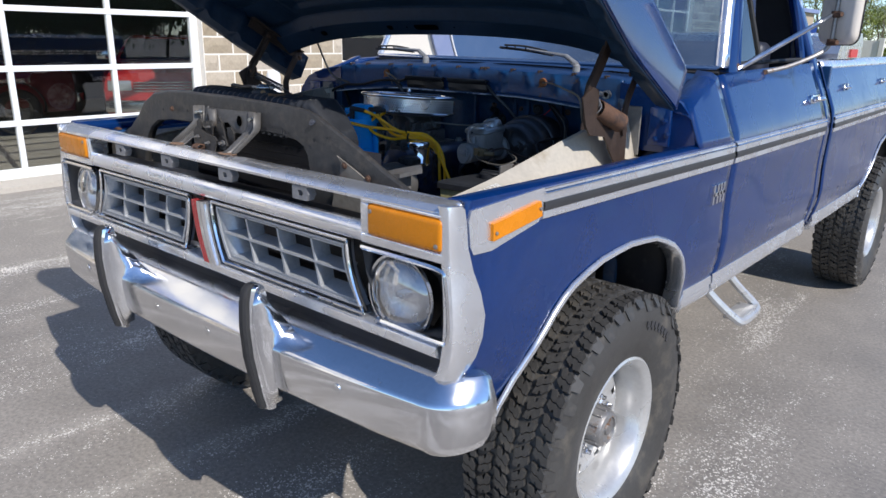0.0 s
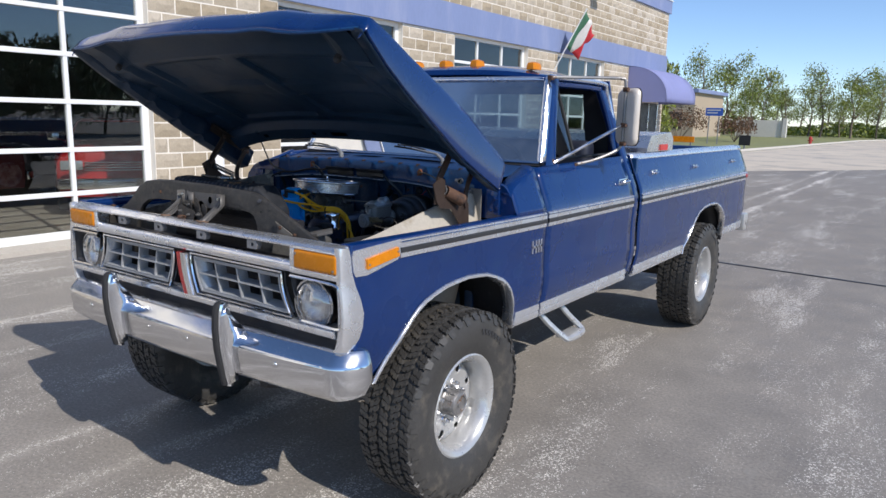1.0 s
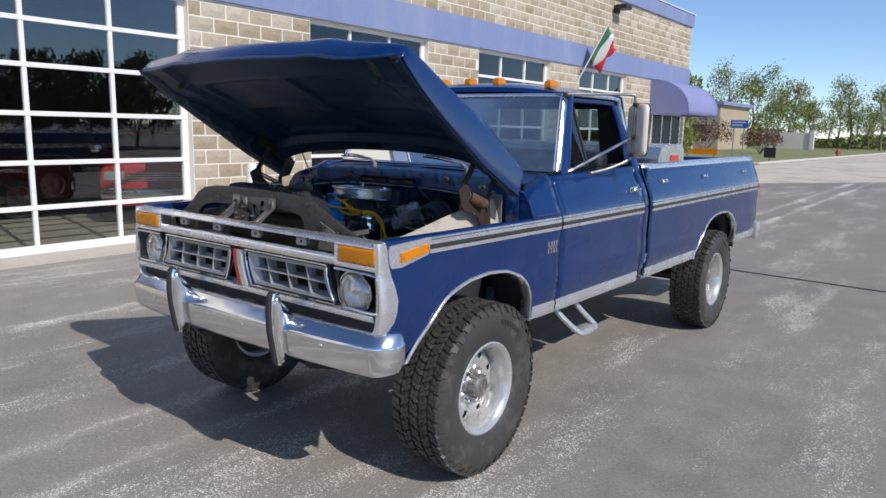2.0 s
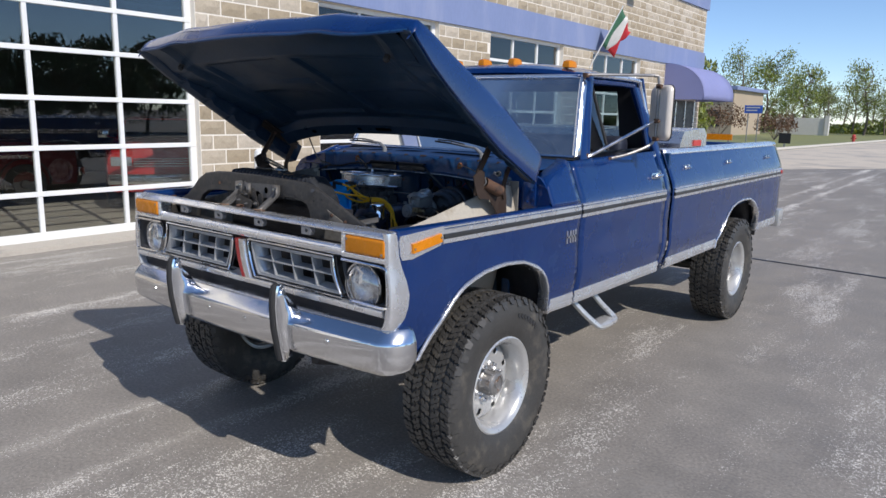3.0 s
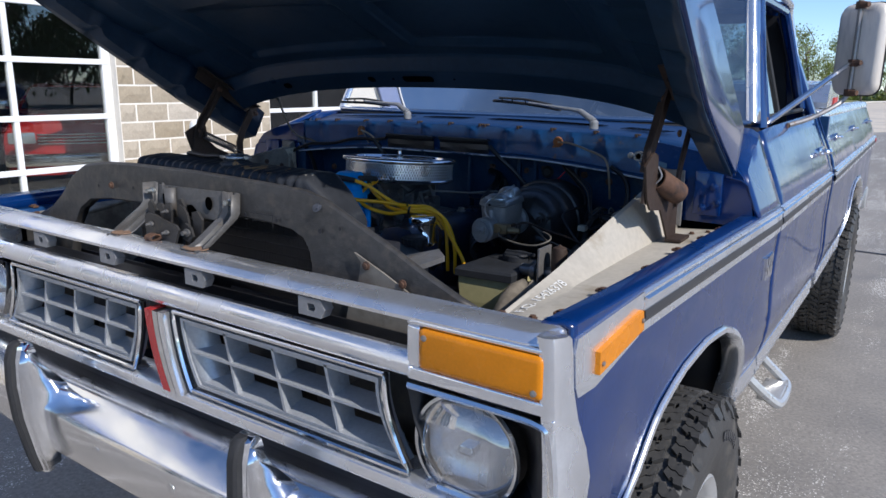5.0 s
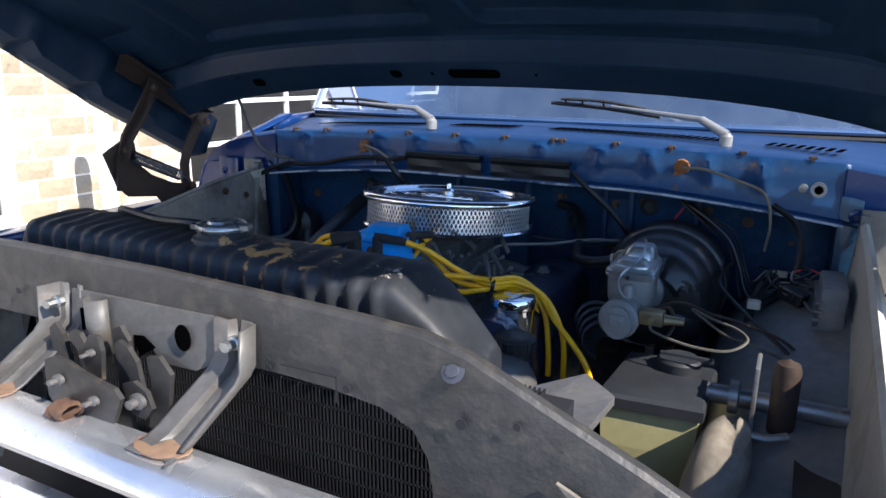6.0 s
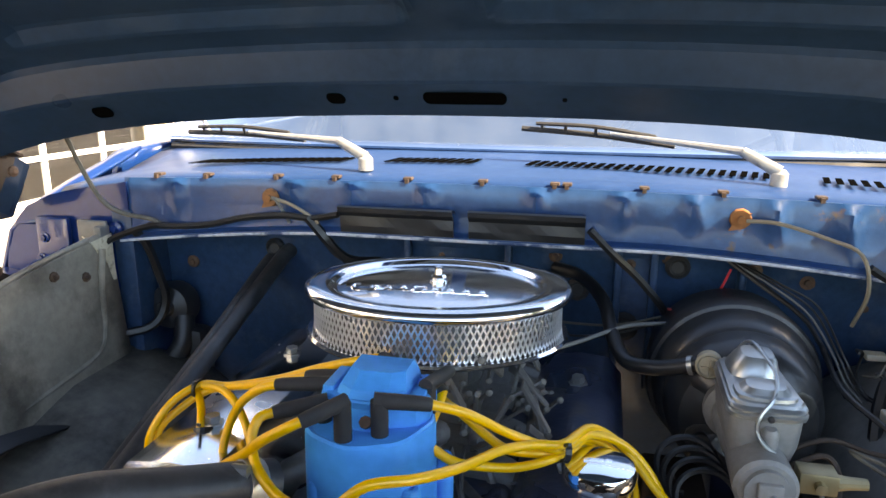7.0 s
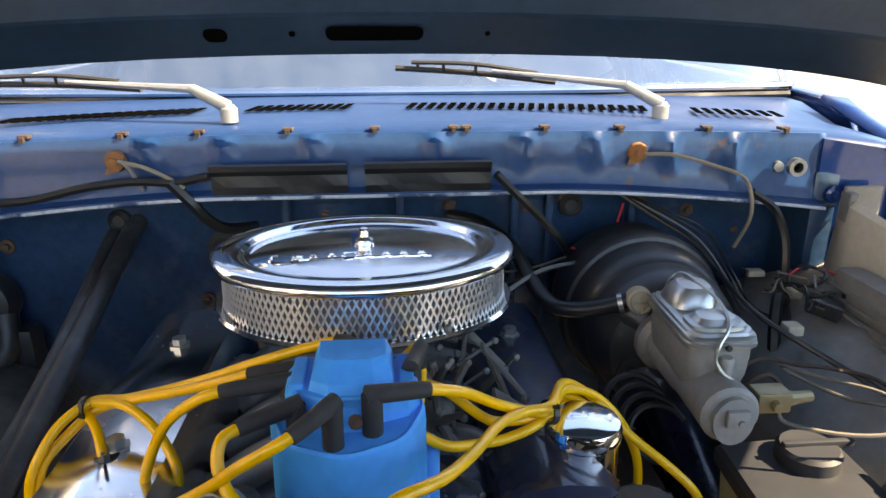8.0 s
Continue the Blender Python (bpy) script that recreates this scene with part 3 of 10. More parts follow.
def parked_car(label, paint, at, rz, tall, boxy):
    """A car inside the garage: rounded body, glazed cabin, grille, lamps, mirrors and wheels."""
    c = thing("parked_car", label, "car", "cars in the garage", at=at)
    c.rotation_euler = (0, 0, radians(rz))
    L, W, H = 4.6, 1.8, tall
    tail = 2.2 if boxy else 1.55
    bm = bmesh.new()
    rows = []
    for y, half, top in ((-2.30, 0.78, 0.80), (-2.26, 0.84, 0.92), (-2.1, 0.88, 0.98), (-1.5, 0.90, 1.02), (-0.8, 0.90, 1.06), (0.5, 0.90, 1.06), (1.6, 0.90, 1.05), (2.1, 0.88, 1.02), (2.26, 0.84, 0.95), (2.30, 0.78, 0.80)):
        rows.append([(q * half * k, y, z) for q, k, z in ((-1, 0.92, 0.30), (-1, 0.99, 0.45), (-1, 1.0, 0.70), (-1, 0.98, top - 0.10), (-1, 0.90, top - 0.02), (-1, 0.5, top + 0.02), (1, 0.5, top + 0.02), (1, 0.90, top - 0.02), (1, 0.98, top - 0.10), (1, 1.0, 0.70), (1, 0.99, 0.45), (1, 0.92, 0.30))])
    loft(bm, rows)
    body = part("body", bm, paint, c, smooth=True)
    bm = bmesh.new()
    rows = []
    for y, half, z in ((-0.85, 0.80, 1.04), (-0.30, 0.66, H - 0.05), (-0.15, 0.65, H), (0.6, 0.66, H + 0.015), (tail - 0.5, 0.66, H), (tail - 0.3, 0.65, H - 0.05), (tail, 0.78, 1.03)):
        rows.append([(-half - 0.05 * (H - z), y, 1.02), (-half, y, max(1.03, z - 0.05)), (-half * 0.85, y, z), (half * 0.85, y, z), (half, y, max(1.03, z - 0.05)), (half + 0.05 * (H - z), y, 1.02)])
    loft(bm, rows)
    part("cabin", bm, paint, c, smooth=True)
    for q in (-1, 1):
        for y0, y1, lean in ((-0.50, 0.40, 0.32), (0.48, tail - 0.35, 0.0)):
            bm = bmesh.new()
            prism(bm, [(q * 0.82, y0, 1.08), (q * 0.675, y0 + lean, H - 0.09), (q * 0.675, y1 - (0.0 if lean or boxy else 0.25), H - 0.09), (q * 0.82, y1, 1.08)], (q * 0.012, 0, 0))
            part("side_window", bm, M["pane_dark"], c)
        bm = bmesh.new()
        box(bm, (q * 0.98 - 0.09, -0.60, 1.06), (q * 0.98 + 0.09, -0.52, 1.19), 0.03)
        tube(bm, [(q * 0.80, -0.52, 1.06), (q * 0.92, -0.55, 1.09)], 0.02, 6)
        part("door_mirror", bm, M["chrome"], c, smooth=True)
        for y in (-1.42, 1.40):
            bm = bmesh.new()
            lathe(bm, [(0.20, -0.10), (0.31, -0.10), (0.34, -0.07), (0.34, 0.05), (0.31, 0.08), (0.20, 0.08)], (q * 0.83, y, 0.34), (q, 0, 0), 24, close=True)
            wh = part("wheel", bm, M["tyre"], c, smooth=True)
            bm = bmesh.new()
            lathe(bm, [(0.0, 0.05), (0.06, 0.06), (0.08, 0.03), (0.17, 0.03), (0.20, 0.07), (0.205, 0.0)], (q * 0.83, y, 0.34), (q, 0, 0), 24)
            part("rim", bm, M["steel"], wh, smooth=True)
            bm = bmesh.new()
            sheet(bm, [[(q * k, y + 0.40 * math.cos(a), 0.36 + 0.40 * math.sin(a)) for a in steps_between(-0.15, math.pi + 0.15, 14)] for k in (0.905, 0.75)])
            part("wheel_arch", bm, M["black"], c, smooth=True, thick=0.02)
        bm = bmesh.new()
        box(bm, (q * 0.64 - 0.15, -2.325, 0.70), (q * 0.64 + 0.15, -2.26, 0.84), 0.02)
        part("headlight", bm, M["lens"], c, smooth=True)
    bm = bmesh.new()
    prism(bm, [(-0.72, -0.84, 1.075), (0.72, -0.84, 1.075), (0.60, -0.33, H - 0.06), (-0.60, -0.33, H - 0.06)], (0, -0.02, 0.012))
    part("windscreen", bm, M["pane_dark"], c)
    for k in range(4):
        bm = bmesh.new()
        box(bm, (-0.47, -2.325, 0.69 + 0.038 * k), (0.47, -2.29, 0.705 + 0.038 * k), 0.004)
        part("grille_bar", bm, M["chrome"], c)
    bm = bmesh.new()
    box(bm, (-0.84, -2.40, 0.42), (0.84, -2.28, 0.58), 0.04, 3)
    part("bumper", bm, M["chrome"], c, smooth=True)
    return c


def steps_between(a, b, n):
    return [a + (b - a) * i / n for i in range(n + 1)]


M["pane_dark"] = mat("dark_car_glass", (0.012, 0.014, 0.016), 0.08, 0, 0.1, 40, 4, coat=0.6)
parked_car("dark maroon estate car parked inside the garage", M["car_dark"], (-10.5, 0.70, 0.03), 180, 1.42, True)
parked_car("glossy red saloon parked nose-out inside the garage", M["car_red"], (-9.6, 4.55, 0.03), 60, 1.42, False)
parked_car("bright red car behind the second glazed door", M["car_red"], (-9.2, 7.4, 0.03), 90, 1.40, False)


# awning over the shop entrance
aw = thing("awning", "faded violet cloth awning over the entrance", "awning", at=(WX, 20.9, 0))
bm = bmesh.new()
rows = []
for i in range(13):
    a = math.pi / 2 * i / 12
    rows.append([(1.25 * math.sin(a) + 0.01, yy, 2.35 + 0.95 * math.cos(a)) for yy in (-1.5, -0.9, -0.3, 0.3, 0.9, 1.5)])
rows.append([(1.26, yy, 2.2) for yy in (-1.5, -0.9, -0.3, 0.3, 0.9, 1.5)])
sheet(bm, rows)
part("cover", bm, M["awning"], aw, thick=0.012, smooth=True)
for s in (-1.5, 1.5):
    bm = bmesh.new()
    prism(bm, [(0.01, s, 2.2)] + [(1.25 * math.sin(a) + 0.01, s, 2.35 + 0.95 * math.cos(a)) for a in (math.pi / 2 * i / 10 for i in range(11))] + [(1.26, s, 2.2)], (0, 0.012 * (1 if s < 0 else -1), 0))
    part("end_cloth", bm, M["awning"], aw)
ent = thing("door_7", "dark glazed shop entrance under the awning", "door", kind="structure", at=(WX, 20.9, 0))
bm = bmesh.new()
box(bm, (0.006, -1.3, 0.0), (0.03, 1.3, 2.2), 0.004)
part("frame_panel", bm, M["black"], ent)
for k in range(4):
    bm = bmesh.new()
    box(bm, (0.03, -1.3 + 0.86 * min(k, 3) - 0.03, 0.06), (0.06, -1.3 + 0.86 * min(k, 3) + 0.03, 2.2), 0.004)
    part("mullion", bm, M["alu"], ent)

# wall lamps, bollard, flag
first = None
for yy, zz in ((16.4, 5.0), (8.6, 5.0), (1.0, 5.0)):
    if first is None:
        first = thing("wall_lamp", "dark metal floodlight on the block wall", "lamp", "wall floodlights", at=(WX, yy, zz))
        bm = bmesh.new()
        box(bm, (0, -0.1, -0.1), (0.12, 0.1, 0.1), 0.01)
        part("bracket", bm, M["black"], first)
        bm = bmesh.new()
        box(bm, (0.10, -0.22, -0.02), (0.42, 0.22, 0.10), 0.03)
        part("hood_cover", bm, M["black"], first)
    else:
        copy_thing(first, pose(WX, yy, zz))
bo = thing("bollard", "white painted steel bollard beside the door pier", "bollard", "bollards", at=(-5.45, 3.55, 0))
bm = bmesh.new()
lathe(bm, [(0.085, 0), (0.085, 1.02), (0.07, 1.07), (0.03, 1.09), (0.0, 1.095)], (0, 0, 0), seg=20)
part("post", bm, M["door_white"], bo, smooth=True)
copy_thing(bo, pose(-5.45, 8.75, 0))

fl = thing("flag", "green white and red flag hanging from a wall pole", "flag", at=(WX, 14.3, 3.0))
bm = bmesh.new()
tube(bm, [(0.0, 0, -0.15), (0.68, 0.30, 1.36)], 0.016, 8)
part("flagpole", bm, M["door_white"], fl)
FLAGC = [mat("flag_green", (0.05, 0.16, 0.09), 0.8), mat("flag_white", (0.72, 0.70, 0.66), 0.8), mat("flag_red", (0.55, 0.03, 0.04), 0.8)]
pa, pb = Vector((0.252, 0.111, 0.41)), Vector((0.660, 0.291, 1.315))
for k in range(3):
    bm = bmesh.new()
    rows = []
    for i in range(13):
        u = (k + i / 12) / 3
        row = []
        for j in range(9):
            v = j / 8
            p = pa.lerp(pb, v)
            droop = Vector((0.06 * u * math.sin(8 * u + 4 * v), 0.62 * u + 0.05 * u * math.sin(9 * u + 5 * v), -u * (0.20 + 0.30 * v) + 0.07 * u * math.cos(10 * u + 7 * v)))
            row.append(p + droop)
        rows.append(row)
    sheet(bm, rows)
    part("stripe", bm, FLAGC[k], fl, thick=0.004, smooth=True)


# ---- trees ----
def tree(label, leaf, height, spread, n_leaf, at, seed, leafsize=0.16, bare=0.25, parts=False):
    rnd = random.Random(seed)
    t = thing("tree", label, "tree", "trees round the yard", at=at)
    bm = bmesh.new()
    tips = []
    sway = [Vector((rnd.uniform(-0.2, 0.2) * k, rnd.uniform(-0.2, 0.2) * k, height * 0.9 * k / 5)) for k in range(6)]
    tube(bm, sway, (height * 0.016, height * 0.003), 7, 3)
    for k in range(int(16 + height)):
        h = rnd.uniform(bare, 0.88)
        base = Vector((sway[0].lerp(sway[5], h).x, sway[0].lerp(sway[5], h).y, height * 0.9 * h))
        a = rnd.uniform(0, 6.283)
        ln = spread * (1.1 - 0.7 * h) * rnd.uniform(0.55, 1.15)
        d = Vector((math.cos(a), math.sin(a), rnd.uniform(0.35, 1.0)))
        mid = base + d * ln * 0.5 + Vector((0, 0, rnd.uniform(-0.1, 0.2)))
        end = base + Vector((d.x * ln, d.y * ln, d.z * ln * 0.9))
        tube(bm, [base, mid, end], (height * 0.005, height * 0.0012), 5, 3)
        tips += [mid, end, mid.lerp(end, 0.5), end, mid.lerp(end, 0.75)]
    part("trunk", bm, M["bark"], t, smooth=True)
    verts, faces = [], []
    for k in range(n_leaf):
        c = rnd.choice(tips) + Vector((rnd.gauss(0, 1), rnd.gauss(0, 1), rnd.gauss(0, 0.8))) * spread * 0.16
        s = leafsize * rnd.uniform(0.5, 1.3)
        e = Euler((rnd.uniform(0, 6.28), rnd.uniform(0, 6.28), rnd.uniform(0, 6.28))).to_matrix()
        i = len(verts)
        for q in ((-1, 0, 0), (0, -0.45, 0.12), (1, 0, 0), (0, 0.45, 0.12)):
            verts.append(c + e @ (Vector(q) * s))
        faces.append((i, i + 1, i + 2, i + 3))
    me = bpy.data.meshes.new("crown")
    me.from_pydata(verts, [], faces)
    me.materials.append(leaf)
    cr = new("crown", me)
    cr.parent = t
    cr["kind"] = "stuff"
    return t


kinds = [tree("tall young tree in thin spring leaf", M["leaf"], 11.5, 3.2, 2600, (-22, 96, 0), 3),
         tree("slender tree with sparse fresh leaves", M["leaf"], 9.0, 2.4, 1500, (-17, 92, 0), 5, bare=0.2),
         tree("broad tree in denser spring leaf", M["leaf"], 12.5, 4.2, 3800, (-28, 104, 0), 8, bare=0.15),
         tree("thin half-bare tree by the road", M["leaf"], 10.0, 2.6, 700, (-11, 98, 0), 11, bare=0.2)]
rt = random.Random(21)
spots = [(-26.5, 88), (-24, 110), (-19.5, 100), (-15, 97), (-13.5, 106), (-9.5, 104), (-7.5, 97), (-5, 100), (-3, 108), (-1, 98), (2, 104), (5, 108), (8, 112), (12, 116), (16, 122), (-12, 112), (-6, 115), (0, 118), (-20, 118), (-30, 118), (-35, 112), (20, 130), (26, 138), (-16, 116), (-8, 122), (4, 126), (-17.5, 108), (-10.8, 118)]
for k, (tx, ty) in enumerate(spots):
    o = copy_thing(kinds[(k * 7 + 2) % 4], pose(tx, ty, 0, 0, 0, rt.uniform(0, 360)))
    w_ = rt.uniform(0.66, 0.90)
    o.scale = (w_, w_, rt.uniform(0.62, 0.84) * (0.78 if tx < -20 else 1.0))
big = tree("dark conifer on the far side of the yard", M["leaf_dark"], 6.4, 2.3, 6500, (30, 4, 0), 15, 0.17, 0.04)
for k, (tx, ty) in enumerate([(31, 13.4), (30, 16.6), (31, 19.7), (30, 22.3), (32, -9), (34, -22), (36, 34), (33, -15)]):
    o = copy_thing(big, pose(tx, ty, 0, 0, 0, 50 * k))
    o.scale = [rt.uniform(0.88, 1.04)] * 3


# low bushes, far building, signs
def bush(label, leaf, w, h, at, seed):
    rnd = random.Random(seed)
    t = thing("bush", label, "bush", "bushes on the verge", at=at)
    bm = bmesh.new()
    for k in range(9):
        a = rnd.uniform(0, 6.28)
        tube(bm, [(0, 0, 0), (math.cos(a) * w * 0.2, math.sin(a) * w * 0.2, h * 0.4), (math.cos(a) * w * 0.42, math.sin(a) * w * 0.42, h * rnd.uniform(0.6, 0.95))], (0.03, 0.008), 5, 3)
    part("stem", bm, M["bark"], t)
    verts, faces = [], []
    for k in range(1400):
        r = rnd.random() ** 0.4
        a, b = rnd.uniform(0, 6.28), rnd.uniform(-0.3, 1.0)
        c = Vector((math.cos(a) * w / 2 * r * math.sqrt(max(0, 1 - b * b * 0.8)), math.sin(a) * w / 2 * r * math.sqrt(max(0, 1 - b * b * 0.8)), h * (0.5 + 0.5 * b * r) + 0.1 * rnd.gauss(0, 1)))
        e = Euler((rnd.uniform(0, 6.28), rnd.uniform(0, 6.28), 0)).to_matrix()
        i = len(verts)
        s = rnd.uniform(0.05, 0.12)
        for q in ((-1, 0, 0), (0, -0.5, 0), (1, 0, 0), (0, 0.5, 0)):
            verts.append(c + e @ (Vector(q) * s))
        faces.append((i, i + 1, i + 2, i + 3))
    me = bpy.data.meshes.new("foliage")
    me.from_pydata(verts, [], faces)
    me.materials.append(leaf)
    cr = new("foliage", me)
    cr.parent = t
    cr["kind"] = "stuff"
    return t


bush("rounded bronze-leaved bush on the verge", M["leaf_brown"], 4.6, 2.9, (-15.6, 56, 0.05), 2)
bush("bronze-leaved bush beside the road sign", M["leaf_brown"], 3.4, 2.2, (-12.2, 60, 0.05), 4)
bush("fresh green upright bush", M["leaf"], 2.0, 6.5, (-12.5, 66, 0.05), 6)
bush("yellow-green shrub at the garage corner", M["leaf"], 1.3, 2.6, (-8.0, 28, 0.0), 9)

M["far_wall"] = mat("tan_far_wall", (0.42, 0.34, 0.25), 0.9, 0, 0.12, 8, 0.5)
M["sign_blue"] = mat("blue_sign", (0.03, 0.10, 0.45), 0.5)
M["sign_red"] = mat("red_sign", (0.5, 0.05, 0.04), 0.5)
M["white_wall"] = mat("pale_far_wall", (0.62, 0.60, 0.55), 0.9, 0, 0.08, 4, 0.4)
fb = thing("far_building", "low tan building with a flat roof", "building", at=(-24, 74, 0))
bm = bmesh.new()
box(bm, (-12, -1, 0), (4.5, 10, 4.6))
part("wall", bm, M["far_wall"], fb)
bm = bmesh.new()
box(bm, (-12.4, -1.4, 4.6), (4.9, 10.4, 5.0), 0.05)
part("roof", bm, M["band"], fb)
for k in range(5):
    bm = bmesh.new()
    box(bm, (-10.5 + 3 * k, -1.05, 0.9), (-8.7 + 3 * k, -1.004, 2.6))
    part("window", bm, M["black"], fb)
bm = bmesh.new()
box(bm, (-2.6, -1.2, 3.0), (1.6, -1.02, 4.1), 0.04)
part("fascia_sign", bm, M["sign_red"], fb, "red fascia sign")
sg = thing("road_sign", "blue sign on two posts by the verge", "sign", at=(-11.9, 52, 0.05))
for s in (-0.7, 0.7):
    bm = bmesh.new()
    tube(bm, [(s * 0.5, 0, 0), (s * 0.5, 0, 2.6)], 0.04, 8)
    part("post", bm, M["steel"], sg)
bm = bmesh.new()
box(bm, (-0.62, -0.08, 2.05), (0.62, -0.052, 2.62), 0.02)
part("panel", bm, M["sign_blue"], sg)
for k in range(2):
    bm = bmesh.new()
    box(bm, (-0.5, -0.088, 2.42 - 0.2 * k), (0.45 - 0.2 * k, -0.084, 2.50 - 0.2 * k))
    part("text_bar", bm, M["white_wall"], sg)
s2 = thing("small_sign", "small dark sign on a short post", "sign", at=(-7.6, 43, 0.05))
bm = bmesh.new()
tube(bm, [(0, 0, 0), (0, 0, 0.5)], 0.05, 8)
part("post", bm, M["steel"], s2)
bm = bmesh.new()
box(bm, (-0.33, -0.06, 0.25), (0.33, -0.02, 0.85), 0.02)
part("panel", bm, M["black"], s2)
fw = thing("far_fence_wall", "pale rendered screen wall behind the verge", "wall", at=(-16.0, 88, 0.05))
bm = bmesh.new()
box(bm, (-2.8, -0.15, 0), (2.8, 0.15, 1.95), 0.03)
part("panel", bm, M["white_wall"], fw)
bm = bmesh.new()
box(bm, (2.4, -0.3, 0), (2.85, 0.3, 2.2), 0.03)
part("pillar", bm, M["white_wall"], fw)

# small tree behind the corner of the garage, its top showing over the awning
tree("slim young tree behind the garage corner", M["leaf"], 4.5, 0.9, 900, (-7.3, 26.5, 0.0), 31, 0.10, 0.3)
# low orange barrier by the shop and a red hydrant at the roadside
ba = thing("barrier", "low orange road barrier on two feet", "barrier", at=(-7.6, 30.0, 0.0))
bm = bmesh.new()
box(bm, (-0.75, -0.03, 0.72), (0.75, 0.03, 0.98), 0.01)
part("board", bm, M["amber"], ba)
for q in (-0.6, 0.6):
    bm = bmesh.new()
    box(bm, (q - 0.04, -0.2, 0.0), (q + 0.04, 0.2, 0.05), 0.005)
    box(bm, (q - 0.03, -0.03, 0.05), (q + 0.03, 0.03, 0.72))
    part("foot", bm, M["steel"], ba)
hy = thing("hydrant", "red iron hydrant beside the road", "hydrant", at=(-6.5, 60.0, 0.05))
bm = bmesh.new()
lathe(bm, [(0.16, 0), (0.16, 0.05), (0.11, 0.06), (0.11, 0.45), (0.15, 0.47), (0.14, 0.55), (0.06, 0.64), (0.0, 0.66)], (0, 0, 0), (0, 0, 1), 16)
part("barrel", bm, M["sign_red"], hy, smooth=True)
bm = bmesh.new()
tube(bm, [(-0.2, 0, 0.34), (0.2, 0, 0.34)], 0.05, 10)
part("outlet", bm, M["sign_red"], hy, smooth=True)
# undergrowth along the foot of the trees
rnd = random.Random(41)
verts, faces = [], []
for k in range(16000):
    x = rnd.uniform(-60, 70)
    y = 112 + 0.35 * max(0, x) + rnd.uniform(-6, 6)
    z = 3.4 * rnd.random() ** 1.6 * (0.6 + 0.4 * math.sin(x * 0.31) * math.sin(x * 0.11 + 1))
    e = Euler((rnd.uniform(0, 6.28), rnd.uniform(0, 6.28), 0)).to_matrix()
    i = len(verts)
    for q in ((-1, 0, 0), (0, -0.5, 0), (1, 0, 0), (0, 0.5, 0)):
        verts.append(Vector((x, y, z)) + e @ (Vector(q) * rnd.uniform(0.2, 0.45)))
    faces.append((i, i + 1, i + 2, i + 3))
me = bpy.data.meshes.new("undergrowth")
me.from_pydata(verts, [], faces)
me.materials.append(M["leaf"])
tagged(new("undergrowth", me), "tangled olive undergrowth along the far trees", "undergrowth", kind="stuff")

# ---- the pickup truck: y runs from its nose to its tail, x to its driver's side ----
truck = thing("pickup_truck", "old dark blue four wheel drive pickup with its bonnet raised", "pickup truck")
SIDE = [(-0.66, 0.885), (-0.4, 0.902), (0.57, 0.950), (1.85, 0.975), (4.7, 0.992)]
LEFT, RIGHT = 1, -1
BELT = 1.19


def side_x(y, z):
    """Half width of the body at a place along it and a height."""
    w = lerp_table(SIDE, y)
    if z > BELT:
        w -= (z - BELT) * 0.40
    elif z < 0.86:
        w -= (0.86 - z) ** 2 * 1.1
    elif z < 1.1:
        w -= 0.012 * math.sin((1.1 - z) / 0.24 * math.pi) * 0.4
    if y < -0.38:
        w += 0.020 * math.exp(-((z - 0.95) / 0.10) ** 2) * min(1.0, (-0.38 - y) / 0.22)
    return w


def arch_front(y):
    return lerp_table([(-0.515, 0.60), (-0.485, 0.69), (-0.435, 0.755), (-0.385, 0.812), (-0.315, 0.880), (-0.235, 0.922), (-0.11, 0.954), (0.02, 0.964), (0.15, 0.956), (0.265, 0.92), (0.335, 0.87), (0.380, 0.79), (0.41, 0.69), (0.42, 0.60)], y)


def arch_rear(y):
    return lerp_table([(2.87, 0.60), (2.90, 0.70), (2.96, 0.80), (3.04, 0.88), (3.14, 0.935), (3.28, 0.968), (3.45, 0.975), (3.62, 0.968), (3.75, 0.93), (3.85, 0.87), (3.93, 0.78), (3.97, 0.68), (3.98, 0.60)], y)


def steps(a, b, n):
    return [a + (b - a) * i / n for i in range(n + 1)]


def side_panel(bm, s, ys, low, high, rows=12, off=0.0):
    sheet(bm, [[(s * (side_x(y, z) + off), y, z) for z in steps(low(y), high(y), rows)] for y in ys])


ARCH_F = [-0.515, -0.505, -0.49, -0.45, -0.40, -0.36, -0.33, -0.29, -0.25, -0.19, -0.12, -0.05, 0.02, 0.09, 0.16, 0.22, 0.28, 0.32, 0.345, 0.37, 0.385, 0.40, 0.41, 0.42]
ARCH_R = [2.87, 2.885, 2.90, 2.93, 2.96, 3.0, 3.04, 3.09, 3.14, 3.21, 3.28, 3.36, 3.45, 3.54, 3.62, 3.69, 3.75, 3.80, 3.85, 3.89, 3.93, 3.95, 3.97, 3.98]


